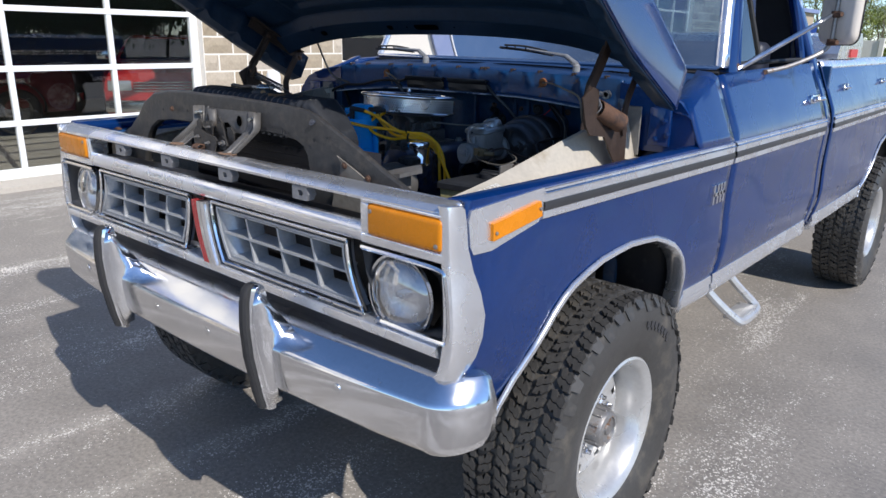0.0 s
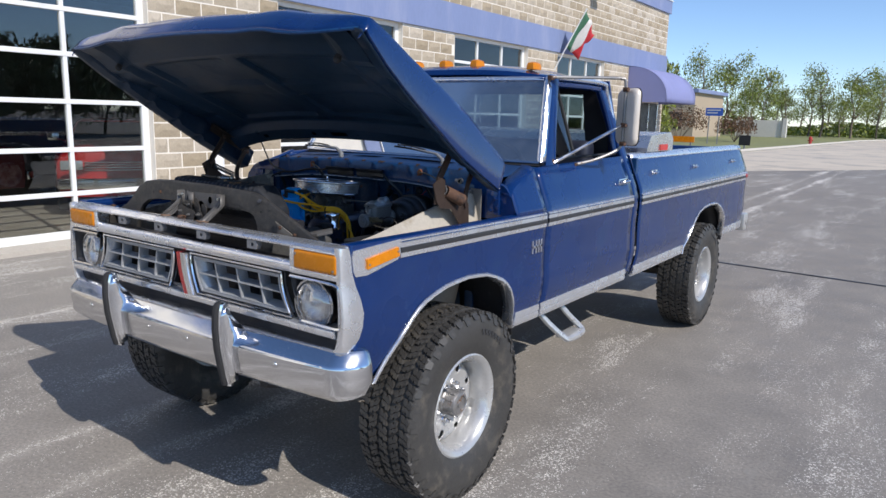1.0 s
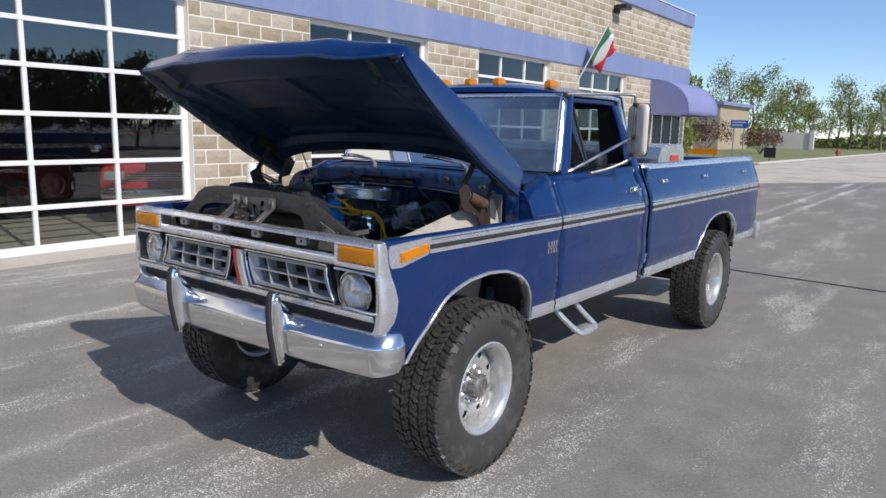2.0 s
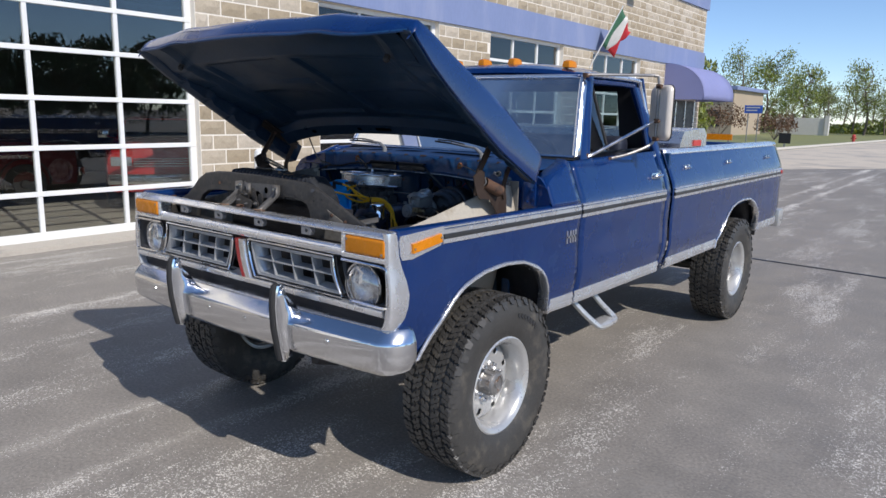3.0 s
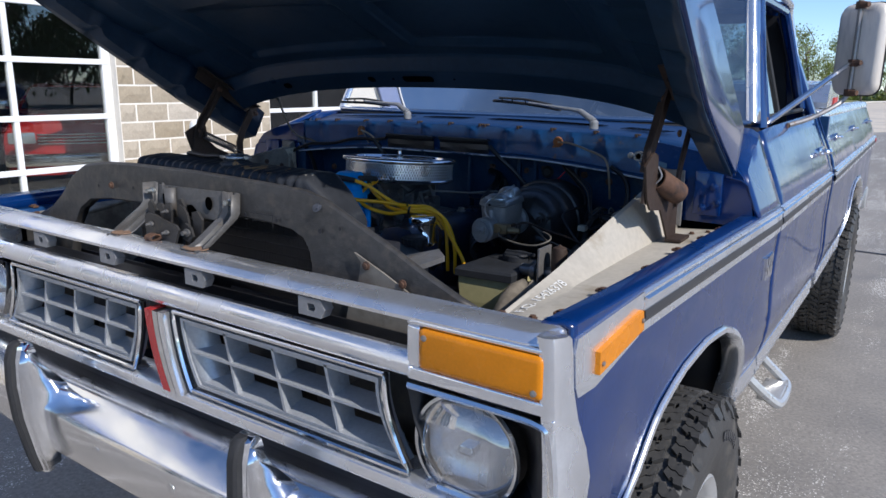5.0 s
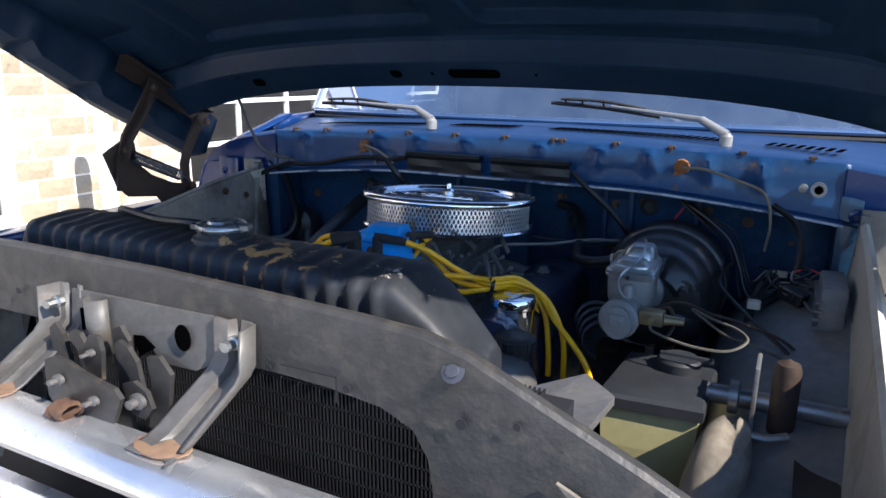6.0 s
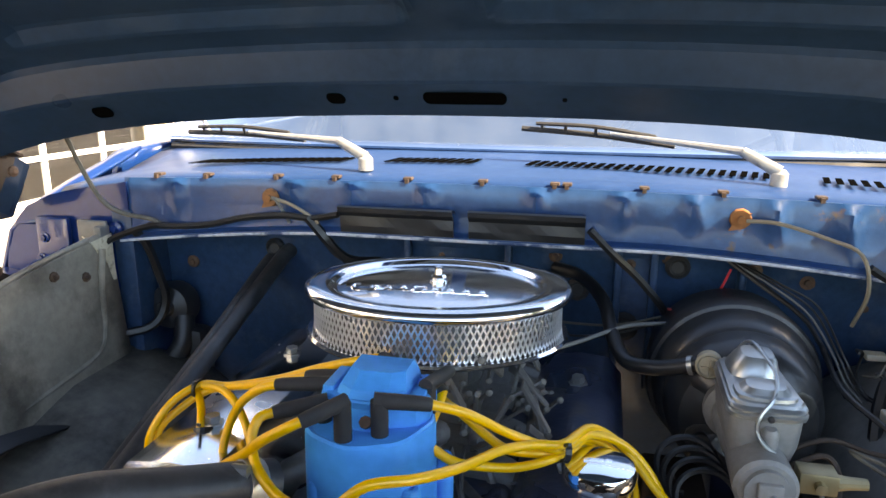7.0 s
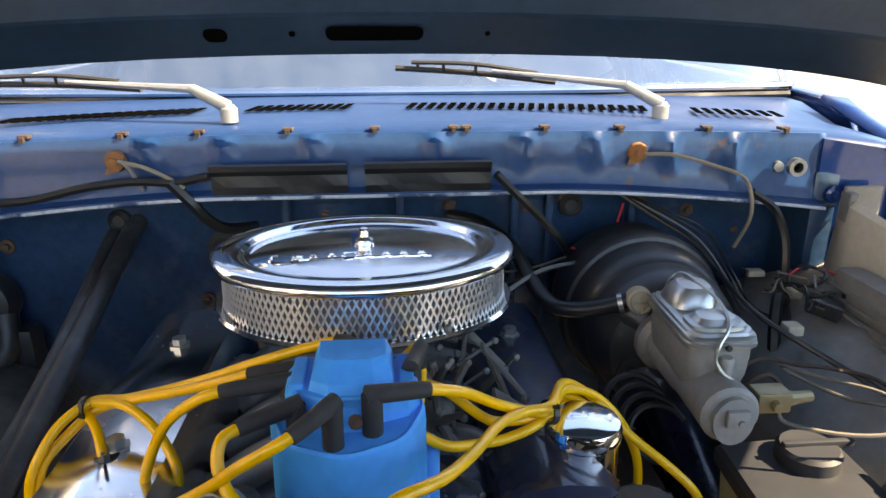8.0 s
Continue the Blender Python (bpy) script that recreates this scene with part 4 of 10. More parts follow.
def build_side(s):
    # front fender
    bm = bmesh.new()
    ys = [-0.650, -0.63, -0.60, -0.56, -0.53] + ARCH_F + [0.44, 0.5, 0.56, 0.62, 0.648]
    low = lambda y: max(0.655, arch_front(y)) if -0.515 <= y <= 0.42 else (0.655 if y > 0 else 0.66)
    rows = []
    for y in ys:
        r = [(s * side_x(y, z), y, z) for z in steps(low(y), BELT, 12)]
        r += [(s * (side_x(y, BELT) - 0.012), y, BELT + 0.006), (s * (side_x(y, BELT) - 0.045), y, BELT + 0.002), (s * (side_x(y, BELT) - 0.062), y, BELT - 0.030)]
        rows.append(r)
    sheet(bm, rows)
    fender = part("front_fender", bm, M["paint"], truck, "dark blue fender with a wide wheel opening", smooth=True, thick=0.006)
    # gutter ledge inside the fender, where the hood seats
    bm = bmesh.new()
    sheet(bm, [[(s * (side_x(y, BELT) - dx), y, z) for dx, z in ((0.060, BELT - 0.030), (0.088, BELT - 0.032), (0.094, BELT - 0.042), (0.165, BELT - 0.050))] for y in steps(-0.62, 0.42, 10)])
    part("fender_ledge", bm, M["paint_worn"], fender, smooth=True, thick=0.004)
    bm = bmesh.new()
    for y, dx in ((-0.52, 0.080), (-0.36, 0.084), (-0.16, 0.078), (0.04, 0.086), (0.20, 0.080), (0.34, 0.078)):
        bolt(bm, (s * (side_x(y, BELT) - dx), y, BELT - 0.028), (0, 0, 1), 0.0075, 0.005)
        box(bm, (s * (side_x(y, BELT) - dx) - 0.013, y - 0.008, BELT - 0.031), (s * (side_x(y, BELT) - dx) + 0.013, y + 0.008, BELT - 0.0265), 0.001)
    each_part("fender_bolt", bm, M["rust"], fender)
    # wheel opening lip
    for nm, ar, lst in (("wheel_arch_trim", arch_front, ARCH_F), ("wheel_arch_trim", arch_rear, ARCH_R)):
        bm = bmesh.new()
        rows = []
        mid = (lst[0] + lst[-1]) / 2
        for y in lst:
            z = max(0.655, ar(y))
            n = Vector((0, y - mid, (z - 0.50) * 1.1)).normalized()
            x = s * side_x(y, max(z, 0.7))
            o = Vector((x, y, z))
            rows.append([o + n * 0.016 + Vector((s * 0.002, 0, 0)), o + n * 0.010 + Vector((s * 0.008, 0, 0)), o + Vector((s * 0.009, 0, 0)), o - n * 0.006 - Vector((s * 0.004, 0, 0)), o - n * 0.006 - Vector((s * 0.045, 0, 0))])
        sheet(bm, rows)
        part(nm, bm, M["alu"], truck, smooth=True, thick=0.002)
    # door
    bm = bmesh.new()
    ys = steps(0.662, 1.735, 20)
    top = lambda y: lerp_table([(0.66, 1.392), (0.85, 1.40), (1.735, 1.415)], y)
    low = lambda y: 0.665
    side_panel(bm, s, ys, low, top, 16)
    door = part("door", bm, M["paint"], truck, "dark blue cab door, shut", smooth=True, thick=0.02)
    # cab corner behind the door, cowl side ahead of it
    bm = bmesh.new()
    side_panel(bm, s, steps(1.745, 1.815, 3), lambda y: 0.665, lambda y: 1.80, 20)
    part("cab_corner", bm, M["paint"], truck, smooth=True, thick=0.03)
    bm = bmesh.new()
    rows = []
    for y in steps(0.386, 0.648, 8):
        zt = lerp_table([(0.386, 1.272), (0.42, 1.308), (0.50, 1.338), (0.60, 1.366), (0.648, 1.388)], y)
        w = side_x(y, BELT)
        r = [(s * w, y, BELT + 0.002)] + [(s * (w - (z - BELT) * 0.40), y, z) for z in steps(BELT + 0.02, zt, 6)]
        r += [(s * (side_x(y, zt) - 0.02), y, zt + 0.012), (s * (side_x(y, zt) - 0.07), y, zt + 0.018)]
        rows.append(r)
    sheet(bm, rows)
    part("cowl_side", bm, M["paint"], truck, smooth=True, thick=0.008)
    # inner wall of the cowl side, facing the engine bay
    bm = bmesh.new()
    prism(bm, [(s * 0.66, 0.402, 1.368), (s * 0.762, 0.396, 1.352), (s * 0.815, 0.392, 1.340), (s * 0.866, 0.390, 1.318), (s * 0.892, 0.388, 1.290), (s * 0.918, 0.386, 1.23), (s * 0.930, 0.386, 1.165), (s * 0.66, 0.402, 1.165)], (0, 0.02, 0))
    box(bm, (s * 0.775 if s > 0 else -0.845, 0.380, 1.185), (s * 0.845 if s > 0 else -0.775, 0.392, 1.300), 0.006)
    lathe(bm, [(0.013, 0), (0.013, 0.008), (0.007, 0.010), (0.006, 0.016), (0.0, 0.016)], (s * 0.684, 0.400, 1.283), (0, -1, 0), 12)
    inner_wall = part("cowl_side_inner", bm, M["paint"], truck, smooth=True)
    bm = bmesh.new()
    for x, z in ((0.826, 1.262), (0.838, 1.222), (0.800, 1.205)):
        lathe(bm, [(0.010, 0), (0.010, 0.002), (0.006, 0.003), (0.006, 0.008), (0.0, 0.009)], (s * x, 0.380, z), (0, -1, 0), 10)
    each_part("cowl_bolt", bm, M["paint"], inner_wall, smooth=True)
    # return wall between the firewall and the cowl side
    bm = bmesh.new()
    box(bm, (min(s * 0.655, s * 0.700), 0.400, 0.70), (max(s * 0.655, s * 0.700), 0.530, 1.318), 0.006)
    part("firewall_return", bm, M["firewall"], truck, smooth=True)
    # bed side
    bm = bmesh.new()
    ys = [1.855, 1.9, 2.1, 2.3, 2.5, 2.7, 2.8, 2.85] + ARCH_R + [4.0, 4.1, 4.25, 4.4, 4.52, 4.60]
    low = lambda y: max(0.67, arch_rear(y)) if 2.87 <= y <= 3.98 else 0.67
    rows = []
    for y in ys:
        zt = 1.395
        cut = 0.0 if y < 4.5 else (y - 4.5) * 0.25
        r = [(s * (side_x(y, z) - cut * 0.3), y, z) for z in steps(low(y), zt, 16)]
        w = side_x(y, zt)
        r += [(s * (w - 0.012), y, zt + 0.016), (s * (w - 0.06), y, zt + 0.020), (s * (w - 0.075), y, zt + 0.008), (s * (w - 0.075), y, 1.0)]
        rows.append(r)
    sheet(bm, rows)
    bed = part("bed_side", bm, M["paint"], truck, "dark blue bed side with a small hole", smooth=True, thick=0.006)
    bm = bmesh.new()
    rows = []
    for y in steps(1.86, 4.58, 20):
        w = side_x(y, 1.395)
        rows.append([(s * (w + 0.003), y, 1.372), (s * (w + 0.003), y, 1.400), (s * (w - 0.012), y, 1.421), (s * (w - 0.062), y, 1.425), (s * (w - 0.08), y, 1.41)])
    sheet(bm, rows)
    part("bed_rail_cap", bm, M["alu"], truck, "dull bright metal cap along the bed rail", smooth=True, thick=0.003)
    for y in (2.17, 3.05, 4.15):
        bm = bmesh.new()
        x = side_x(y, 1.305)
        tube(bm, [(s * (x + 0.004), y - 0.03, 1.30), (s * (x + 0.028), y - 0.02, 1.30), (s * (x + 0.028), y + 0.02, 1.30), (s * (x + 0.004), y + 0.03, 1.30)], 0.006, 6, 3)
        lathe(bm, [(0.016, 0), (0.016, 0.012), (0.006, 0.014)], (s * x, y - 0.035, 1.30), (s, 0, 0), 10)
        lathe(bm, [(0.016, 0), (0.016, 0.012), (0.006, 0.014)], (s * x, y + 0.035, 1.30), (s, 0, 0), 10)
        part("tie_hook", bm, M["chrome"], truck, "small chrome tie-down hook", smooth=True)
    # belt moulding, in three lengths
    for a, b in ((-0.405, 0.645), (0.664, 1.735), (1.87, 4.55)):
        for nm, z0, z1, out, m in (("belt_trim", 1.112, 1.186, 0.006, "alu"), ("belt_trim_ridge", 1.168, 1.180, 0.010, "chrome_dull"), ("belt_trim_insert", 1.130, 1.158, 0.009, "trim_grey")):
            bm = bmesh.new()
            rows = []
            for y in steps(a, b, 14):
                x0 = side_x(y, (z0 + z1) / 2)
                rows.append([(s * (x0 - 0.004), y, z0), (s * (x0 + out), y, z0 + 0.004), (s * (x0 + out + 0.002), y, (z0 + z1) / 2), (s * (x0 + out), y, z1 - 0.004), (s * (x0 - 0.004), y, z1)])
            loft(bm, rows)
            part(nm, bm, M[m], truck, smooth=True)
    # rocker moulding
    for a, b in ((0.43, 0.648), (0.664, 1.735), (1.86, 2.86), (3.99, 4.58)):
        bm = bmesh.new()
        rows = []
        for y in steps(a, b, 10):
            x0 = side_x(y, 0.69)
            rows.append([(s * (x0 - 0.01), y, 0.652), (s * (x0 + 0.010), y, 0.660), (s * (x0 + 0.016), y, 0.675), (s * (x0 + 0.012), y, 0.692), (s * (x0 + 0.018), y, 0.700), (s * (x0 + 0.014), y, 0.728), (s * (x0 - 0.006), y, 0.734)])
        loft(bm, rows)
        part("rocker_trim", bm, M["alu"], truck, "bright metal sill moulding", smooth=True)
    # door handle
    bm = bmesh.new()
    x = side_x(1.63, 1.272)
    box(bm, (-0.008, -0.06, -0.018), (0.006, 0.06, 0.018), 0.006, m=Matrix.Translation((s * (x + 0.002), 1.63, 1.272)))
    tube(bm, [(s * (x + 0.005), 1.58, 1.272), (s * (x + 0.030), 1.59, 1.274), (s * (x + 0.030), 1.66, 1.274), (s * (x + 0.020), 1.685, 1.272)], 0.010, 8, 3)
    part("handle", bm, M["chrome"], door, "chrome door handle", smooth=True)
    # tail lamp and rear corner
    bm = bmesh.new()
    x = side_x(4.5, 1.14)
    box(bm, (s * (x - 0.03), 4.50, 1.135), (s * (x + 0.014), 4.565, 1.168), 0.006)
    part("side_marker", bm, M["red"], truck, "small red side marker lamp")
    return door


doors = [build_side(LEFT), build_side(RIGHT)]

# cab shell: back wall, roof, pillars, floor
bm = bmesh.new()
rows = []
for y, zc, w in ((0.985, 1.836, 0.73), (0.968, 1.852, 0.742), (0.985, 1.880, 0.735), (1.06, 1.904, 0.72), (1.3, 1.926, 0.71), (1.55, 1.926, 0.71), (1.72, 1.906, 0.71), (1.80, 1.862, 0.71), (1.815, 1.80, 0.72)):
    row = []
    for i in range(25):
        u = -1 + 2 * i / 24
        z = zc - (0.030 + 1.0 * max(0.0, zc - 1.87)) * abs(u) ** 3 + 0.006
        row.append((u * w, y, z))
    rows.append(row)
sheet(bm, rows)
roof = part("cab_roof", bm, M["paint"], truck, "dark blue cab roof", smooth=True, thick=0.02)
bm = bmesh.new()
for s in (1, -1):
    tube(bm, [(s * 0.752, 0.985, 1.838), (s * 0.760, 1.06, 1.842), (s * 0.755, 1.66, 1.840), (s * 0.748, 1.76, 1.80), (s * 0.79, 1.80, 1.60)], 0.013, 8, 4)
each_part("drip_rail", bm, M["alu"], truck, smooth=True)
for s in (1, -1):
    bm = bmesh.new()
    loft(bm, [[(s * (bx + dx), by + dy, bz) for dx, dy in ((0.004, -0.030), (0.016, 0.0), (0.010, 0.045), (-0.030, 0.03), (-0.035, -0.02))] for bx, by, bz in ((0.842, 0.850, 1.395), (0.806, 0.93, 1.58), (0.758, 1.025, 1.835))])
    part("windshield_pillar", bm, M["paint"], truck, smooth=True)
bm = bmesh.new()
ring(bm, [(-0.86, 1.80, 1.30), (0.86, 1.80, 1.30), (0.74, 1.80, 1.86), (-0.74, 1.80, 1.86)], [(-0.62, 1.80, 1.44), (0.62, 1.80, 1.44), (0.58, 1.80, 1.78), (-0.58, 1.80, 1.78)], (0, 0.02, 0))
prism(bm, [(-0.95, 1.80, 0.70), (0.95, 1.80, 0.70), (0.86, 1.80, 1.30), (-0.86, 1.80, 1.30)], (0, 0.02, 0))
part("cab_back", bm, M["paint"], truck)
# dark sheet added over the blue inner back, so the cab stays dark
bm = bmesh.new()
ring(bm, [(-0.80, 1.794, 1.20), (0.80, 1.794, 1.20), (0.72, 1.794, 1.85), (-0.72, 1.794, 1.85)], [(-0.62, 1.794, 1.44), (0.62, 1.794, 1.44), (0.58, 1.794, 1.78), (-0.58, 1.794, 1.78)], (0, -0.004, 0))
part("back_trim", bm, M["bay_black"], truck)
M["auto_glass"] = glass("truck_glass", (0.80, 0.90, 0.90), 0.0, 0.82)
M["wind_glass"] = dusty_glass("dusty_windshield_glass")
bm = bmesh.new()
prism(bm, [(-0.62, 1.812, 1.44), (0.62, 1.812, 1.44), (0.58, 1.812, 1.78), (-0.58, 1.812, 1.78)], (0, 0.004, 0))
p = part("rear_window", bm, M["auto_glass"], truck)
p.visible_shadow = False


def screen_point(u, v):
    """The curved windshield: u across, v up."""
    x = u * (0.822 - 0.078 * v)
    y = 0.755 + 0.045 * abs(u) ** 2.2 + (0.175 + 0.01 * abs(u)) * v
    z = 1.408 + 0.418 * v - 0.012 * (1 - u * u) * 0
    return Vector((x, y, z))


bm = bmesh.new()
sheet(bm, [[screen_point(-1 + i / 12, v / 8) for i in range(25)] for v in range(9)])
p = part("windshield", bm, M["wind_glass"], truck, "dusty windshield glass", smooth=True)
p.visible_shadow = False
bm = bmesh.new()
edge = [screen_point(-1 + i / 12, 0) for i in range(25)] + [screen_point(1, v / 8) for v in range(1, 9)] + [screen_point(1 - i / 12, 1) for i in range(1, 25)] + [screen_point(-1, 1 - v / 8) for v in range(1, 8)]
tube(bm, edge[24:] + [edge[0]], 0.016, 10, flat=0.75)
part("windshield_trim", bm, M["alu"], truck, "bright metal windshield surround", smooth=True)
# lower strip split off the surround and given a darker chrome
bm = bmesh.new()
tube(bm, edge[:25], 0.013, 10, flat=0.75)
part("windshield_sill_trim", bm, M["chrome_old"], truck, "darker metal strip below the windshield", smooth=True)
for s in (1, -1):
    bm = bmesh.new()
    rows = []
    for k in range(9):
        e = screen_point(s, k / 8)
        rows.append([e + Vector((s * dx, dy, 0)) for dx, dy in ((0.006, -0.003), (0.012, -0.002), (0.019, 0.006), (0.023, 0.016), (0.022, 0.026))])
    sheet(bm, rows)
    part("pillar_moulding", bm, M["chrome_dull"], truck, "wide bright moulding on the windshield pillar", smooth=True, thick=0.004)
bm = bmesh.new()
e2 = [p + Vector((0, -0.006, -0.016)) for p in edge[:25]]
tube(bm, e2, 0.007, 6)
part("windshield_seal", bm, M["rubber"], truck)

# cowl: top panel with wiper grille, front flange, recessed firewall
COWL = [(0.415, 1.376), (0.430, 1.386), (0.47, 1.389), (0.56, 1.392), (0.66, 1.396), (0.74, 1.398), (0.80, 1.396)]
bm = bmesh.new()
rows = []
for y, z in COWL:
    row = []
    for i in range(33):
        u = -1 + i / 16
        back = 0.10 * abs(u) ** 2.2 * (y - 0.40) / 0.4
        row.append((u * (0.80 + 0.04 * (y - 0.41)), y + back - 0.02 * abs(u) ** 3 * (1 if y < 0.5 else 0), z + 0.016 * (1 - u * u) - 0.012 - (0.022 * abs(u) ** 6 if y < 0.6 else 0)))
    rows.append(row)
sheet(bm, rows)
cowl = part("cowl_panel", bm, M["cowl_paint"], truck, "sun-faded blue cowl panel", smooth=True, thick=0.004)


def cowl_z(x, y):
    u = x / 0.82
    return lerp_table(COWL, y) + 0.016 * (1 - u * u) - 0.012


# vent slots are thin plates on the panel, coloured as dark as openings
bm = bmesh.new()
for lo, hi in ((-0.60, -0.302), (-0.224, -0.056), (0.037, 0.444), (0.515, 0.66)):
    n = int((hi - lo) / 0.0165)
    for k in range(n):
        x = lo + (hi - lo) * (k + 0.5) / n
        y = 0.600 - 0.16 * x * x
        z = cowl_z(x, y)
        prism(bm, [(x - 0.0055 - 0.006, y - 0.031, z + 0.0022), (x + 0.0045 - 0.006, y - 0.031, z + 0.0022), (x + 0.0055 + 0.006, y + 0.031, z + 0.0028), (x - 0.0045 + 0.006, y + 0.031, z + 0.0028)], (0, 0, 0.0012))
each_part("vent_slot", bm, M["void"], cowl)

bm = bmesh.new()
xs = steps(-0.665, 0.665, 110)
rows = []
for x in xs:
    crown = 0.012 * (1 - (x / 0.7) ** 2)
    rib = 0.013 * max([0.0] + [1 - abs(x - r) / 0.016 for r in (-0.56, -0.336, -0.23, -0.105, 0.071, 0.20, 0.305, 0.42, 0.518) if abs(x - r) < 0.016])
    drop = 0.035 * max(0, (abs(x) - 0.25) / 0.42) ** 1.5
    rows.append([(x, 0.425 - rib * 0.3, 1.372 + crown), (x, 0.408, 1.374 + crown), (x, 0.405 - rib, 1.360 + crown), (x, 0.406 - rib, 1.335 + crown * 0.6), (x, 0.404, 1.318 - drop * 0.6), (x, 0.400, 1.308 - drop), (x, 0.384, 1.304 - drop), (x, 0.380, 1.304 - drop), (x, 0.379, 1.297 - drop)])
sheet(bm, rows)
flange = part("cowl_flange", bm, M["paint_worn"], truck, "blue pressed steel cowl flange with rusty clips", smooth=True, thick=0.003)
# pale thin tube along the flange's lower lip, broken by random blue patches
bm = bmesh.new()
tube(bm, [(x, 0.3795, 1.2995 - 0.035 * max(0, (abs(x) - 0.25) / 0.42) ** 1.5) for x in xs], 0.0028, 6)
part("flange_edge", bm, mat("pale_edge_strip", (0.42, 0.46, 0.52), 0.45, 0.2, 0.35, 90, 18.0, stain=(0.03, 0.06, 0.13), stain_at=(0.5, 0.6), stain_scale=14.0), flange, "pale lower edge of the flange", smooth=True)
bm = bmesh.new()
for x in (-0.60, -0.503, -0.37, -0.264, -0.139, -0.015, 0.099, 0.118, 0.234, 0.347, 0.481, 0.602):
    z = cowl_z(x, 0.425) + 0.002
    box(bm, (x - 0.0075, 0.411, z), (x + 0.0075, 0.426, z + 0.005), 0.0015)
    box(bm, (x - 0.003, 0.405, z - 0.004), (x + 0.003, 0.412, z + 0.003))
each_part("seal_clip", bm, M["rust_dark"], flange)
bm = bmesh.new()
for x in (-0.378, 0.372):
    lathe(bm, [(0.016, 0), (0.014, 0.006), (0.006, 0.008), (0.006, 0.014)], (x, 0.402, 1.352), (0, -1, 0), 10)
    prism(bm, [(x - 0.016, 0.399, 1.334), (x - 0.004, 0.399, 1.358), (x + 0.014, 0.399, 1.362), (x + 0.004, 0.399, 1.338)], (0, -0.003, 0))
each_part("washer_nozzle", bm, mat("orange_rust", (0.24, 0.095, 0.035), 0.8, 0.1, 0.3, 120, 20), flange, "rust-orange washer outlet", smooth=True)
bm = bmesh.new()
tube(bm, [(0.378, 0.388, 1.352), (0.42, 0.378, 1.352), (0.48, 0.370, 1.336), (0.53, 0.372, 1.314), (0.545, 0.372, 1.26), (0.54, 0.40, 1.20)], 0.003, 6, 5)
tube(bm, [(-0.37, 0.388, 1.354), (-0.33, 0.380, 1.345), (-0.29, 0.375, 1.325), (-0.28, 0.372, 1.318)], 0.003, 6, 5)
each_part("washer_hose", bm, mat("beige_hose", (0.22, 0.18, 0.13), 0.6), flange)
bm = bmesh.new()
lathe(bm, [(0.014, 0.0), (0.014, 0.012), (0.008, 0.012), (0.008, 0.0)], (0.618, 0.400, 1.327), (0, -1, 0), 14)
lathe(bm, [(0.009, 0.0), (0.008, 0.006), (0.002, 0.007)], (0.592, 0.402, 1.327), (0, -1, 0), 10)
each_part("rubber_bumper", bm, M["steel"], flange, smooth=True)
# black air seal plates
for a, b, dz in ((-0.245, -0.055, 0.0), (-0.030, 0.150, 0.001)):
    bm = bmesh.new()
    sheet(bm, [[(x, 0.392, 1.345 + dz), (x, 0.372, 1.350 + dz), (x, 0.367, 1.348 + dz), (x, 0.369, 1.340 + dz), (x, 0.378, 1.332), (x, 0.379 + 0.002 * math.sin(x * 40), 1.316), (x, 0.382, 1.302)] for x in steps(a, b, 10)])
    part("air_seal", bm, M["lead_black"], flange, "black rubber air seal strip", thick=0.004)
# firewall
bm = bmesh.new()
xs = steps(-0.69, 0.69, 30)
sheet(bm, [[(x, 0.392, 1.304 - 0.035 * max(0, (abs(x) - 0.25) / 0.42) ** 1.5), (x, 0.47, 1.300), (x, 0.50, 1.26), (x, 0.505 + 0.012 * math.sin(x * 19), 1.15), (x, 0.51 + 0.010 * math.sin(x * 23), 1.02), (x, 0.53, 0.90), (x, 0.60, 0.66)] for x in xs])
wallp = part("firewall", bm, M["firewall"], truck, "dark blue firewall at the back of the engine bay", smooth=True, thick=0.004)
bm = bmesh.new()
for x, z, r in ((-0.26, 1.19, 0.03), (0.14, 1.20, 0.02), (0.30, 1.25, 0.02), (-0.42, 1.24, 0.018), (0.22, 1.14, 0.025)):
    lathe(bm, [(r, 0), (r, 0.008), (r * 0.7, 0.014), (r * 0.5, 0.010)], (x, 0.495, z), (0, -1, 0), 16)
each_part("grommet", bm, M["rubber"], wallp, smooth=True)

bm = bmesh.new()
for x in (-0.16, 0.02, 0.205, 0.262, 0.40):
    box(bm, (x - 0.006, 0.478, 1.03), (x + 0.006, 0.515, 1.29), 0.004)
each_part("firewall_rib", bm, M["firewall"], wallp)
bm = bmesh.new()
for x, z in ((-0.60, 1.20), (-0.47, 1.27), (-0.30, 1.10), (-0.10, 1.24), (0.10, 1.255), (0.225, 1.245), (0.285, 1.262), (0.42, 1.25), (0.50, 1.235), (0.585, 1.20), (0.62, 1.10)):
    lathe(bm, [(0.012, 0), (0.012, 0.004), (0.006, 0.005), (0.006, 0.011), (0.0, 0.012)], (x, 0.500, z), (0, -1, 0), 10)
each_part("firewall_bolt", bm, M["rust"], wallp, smooth=True)

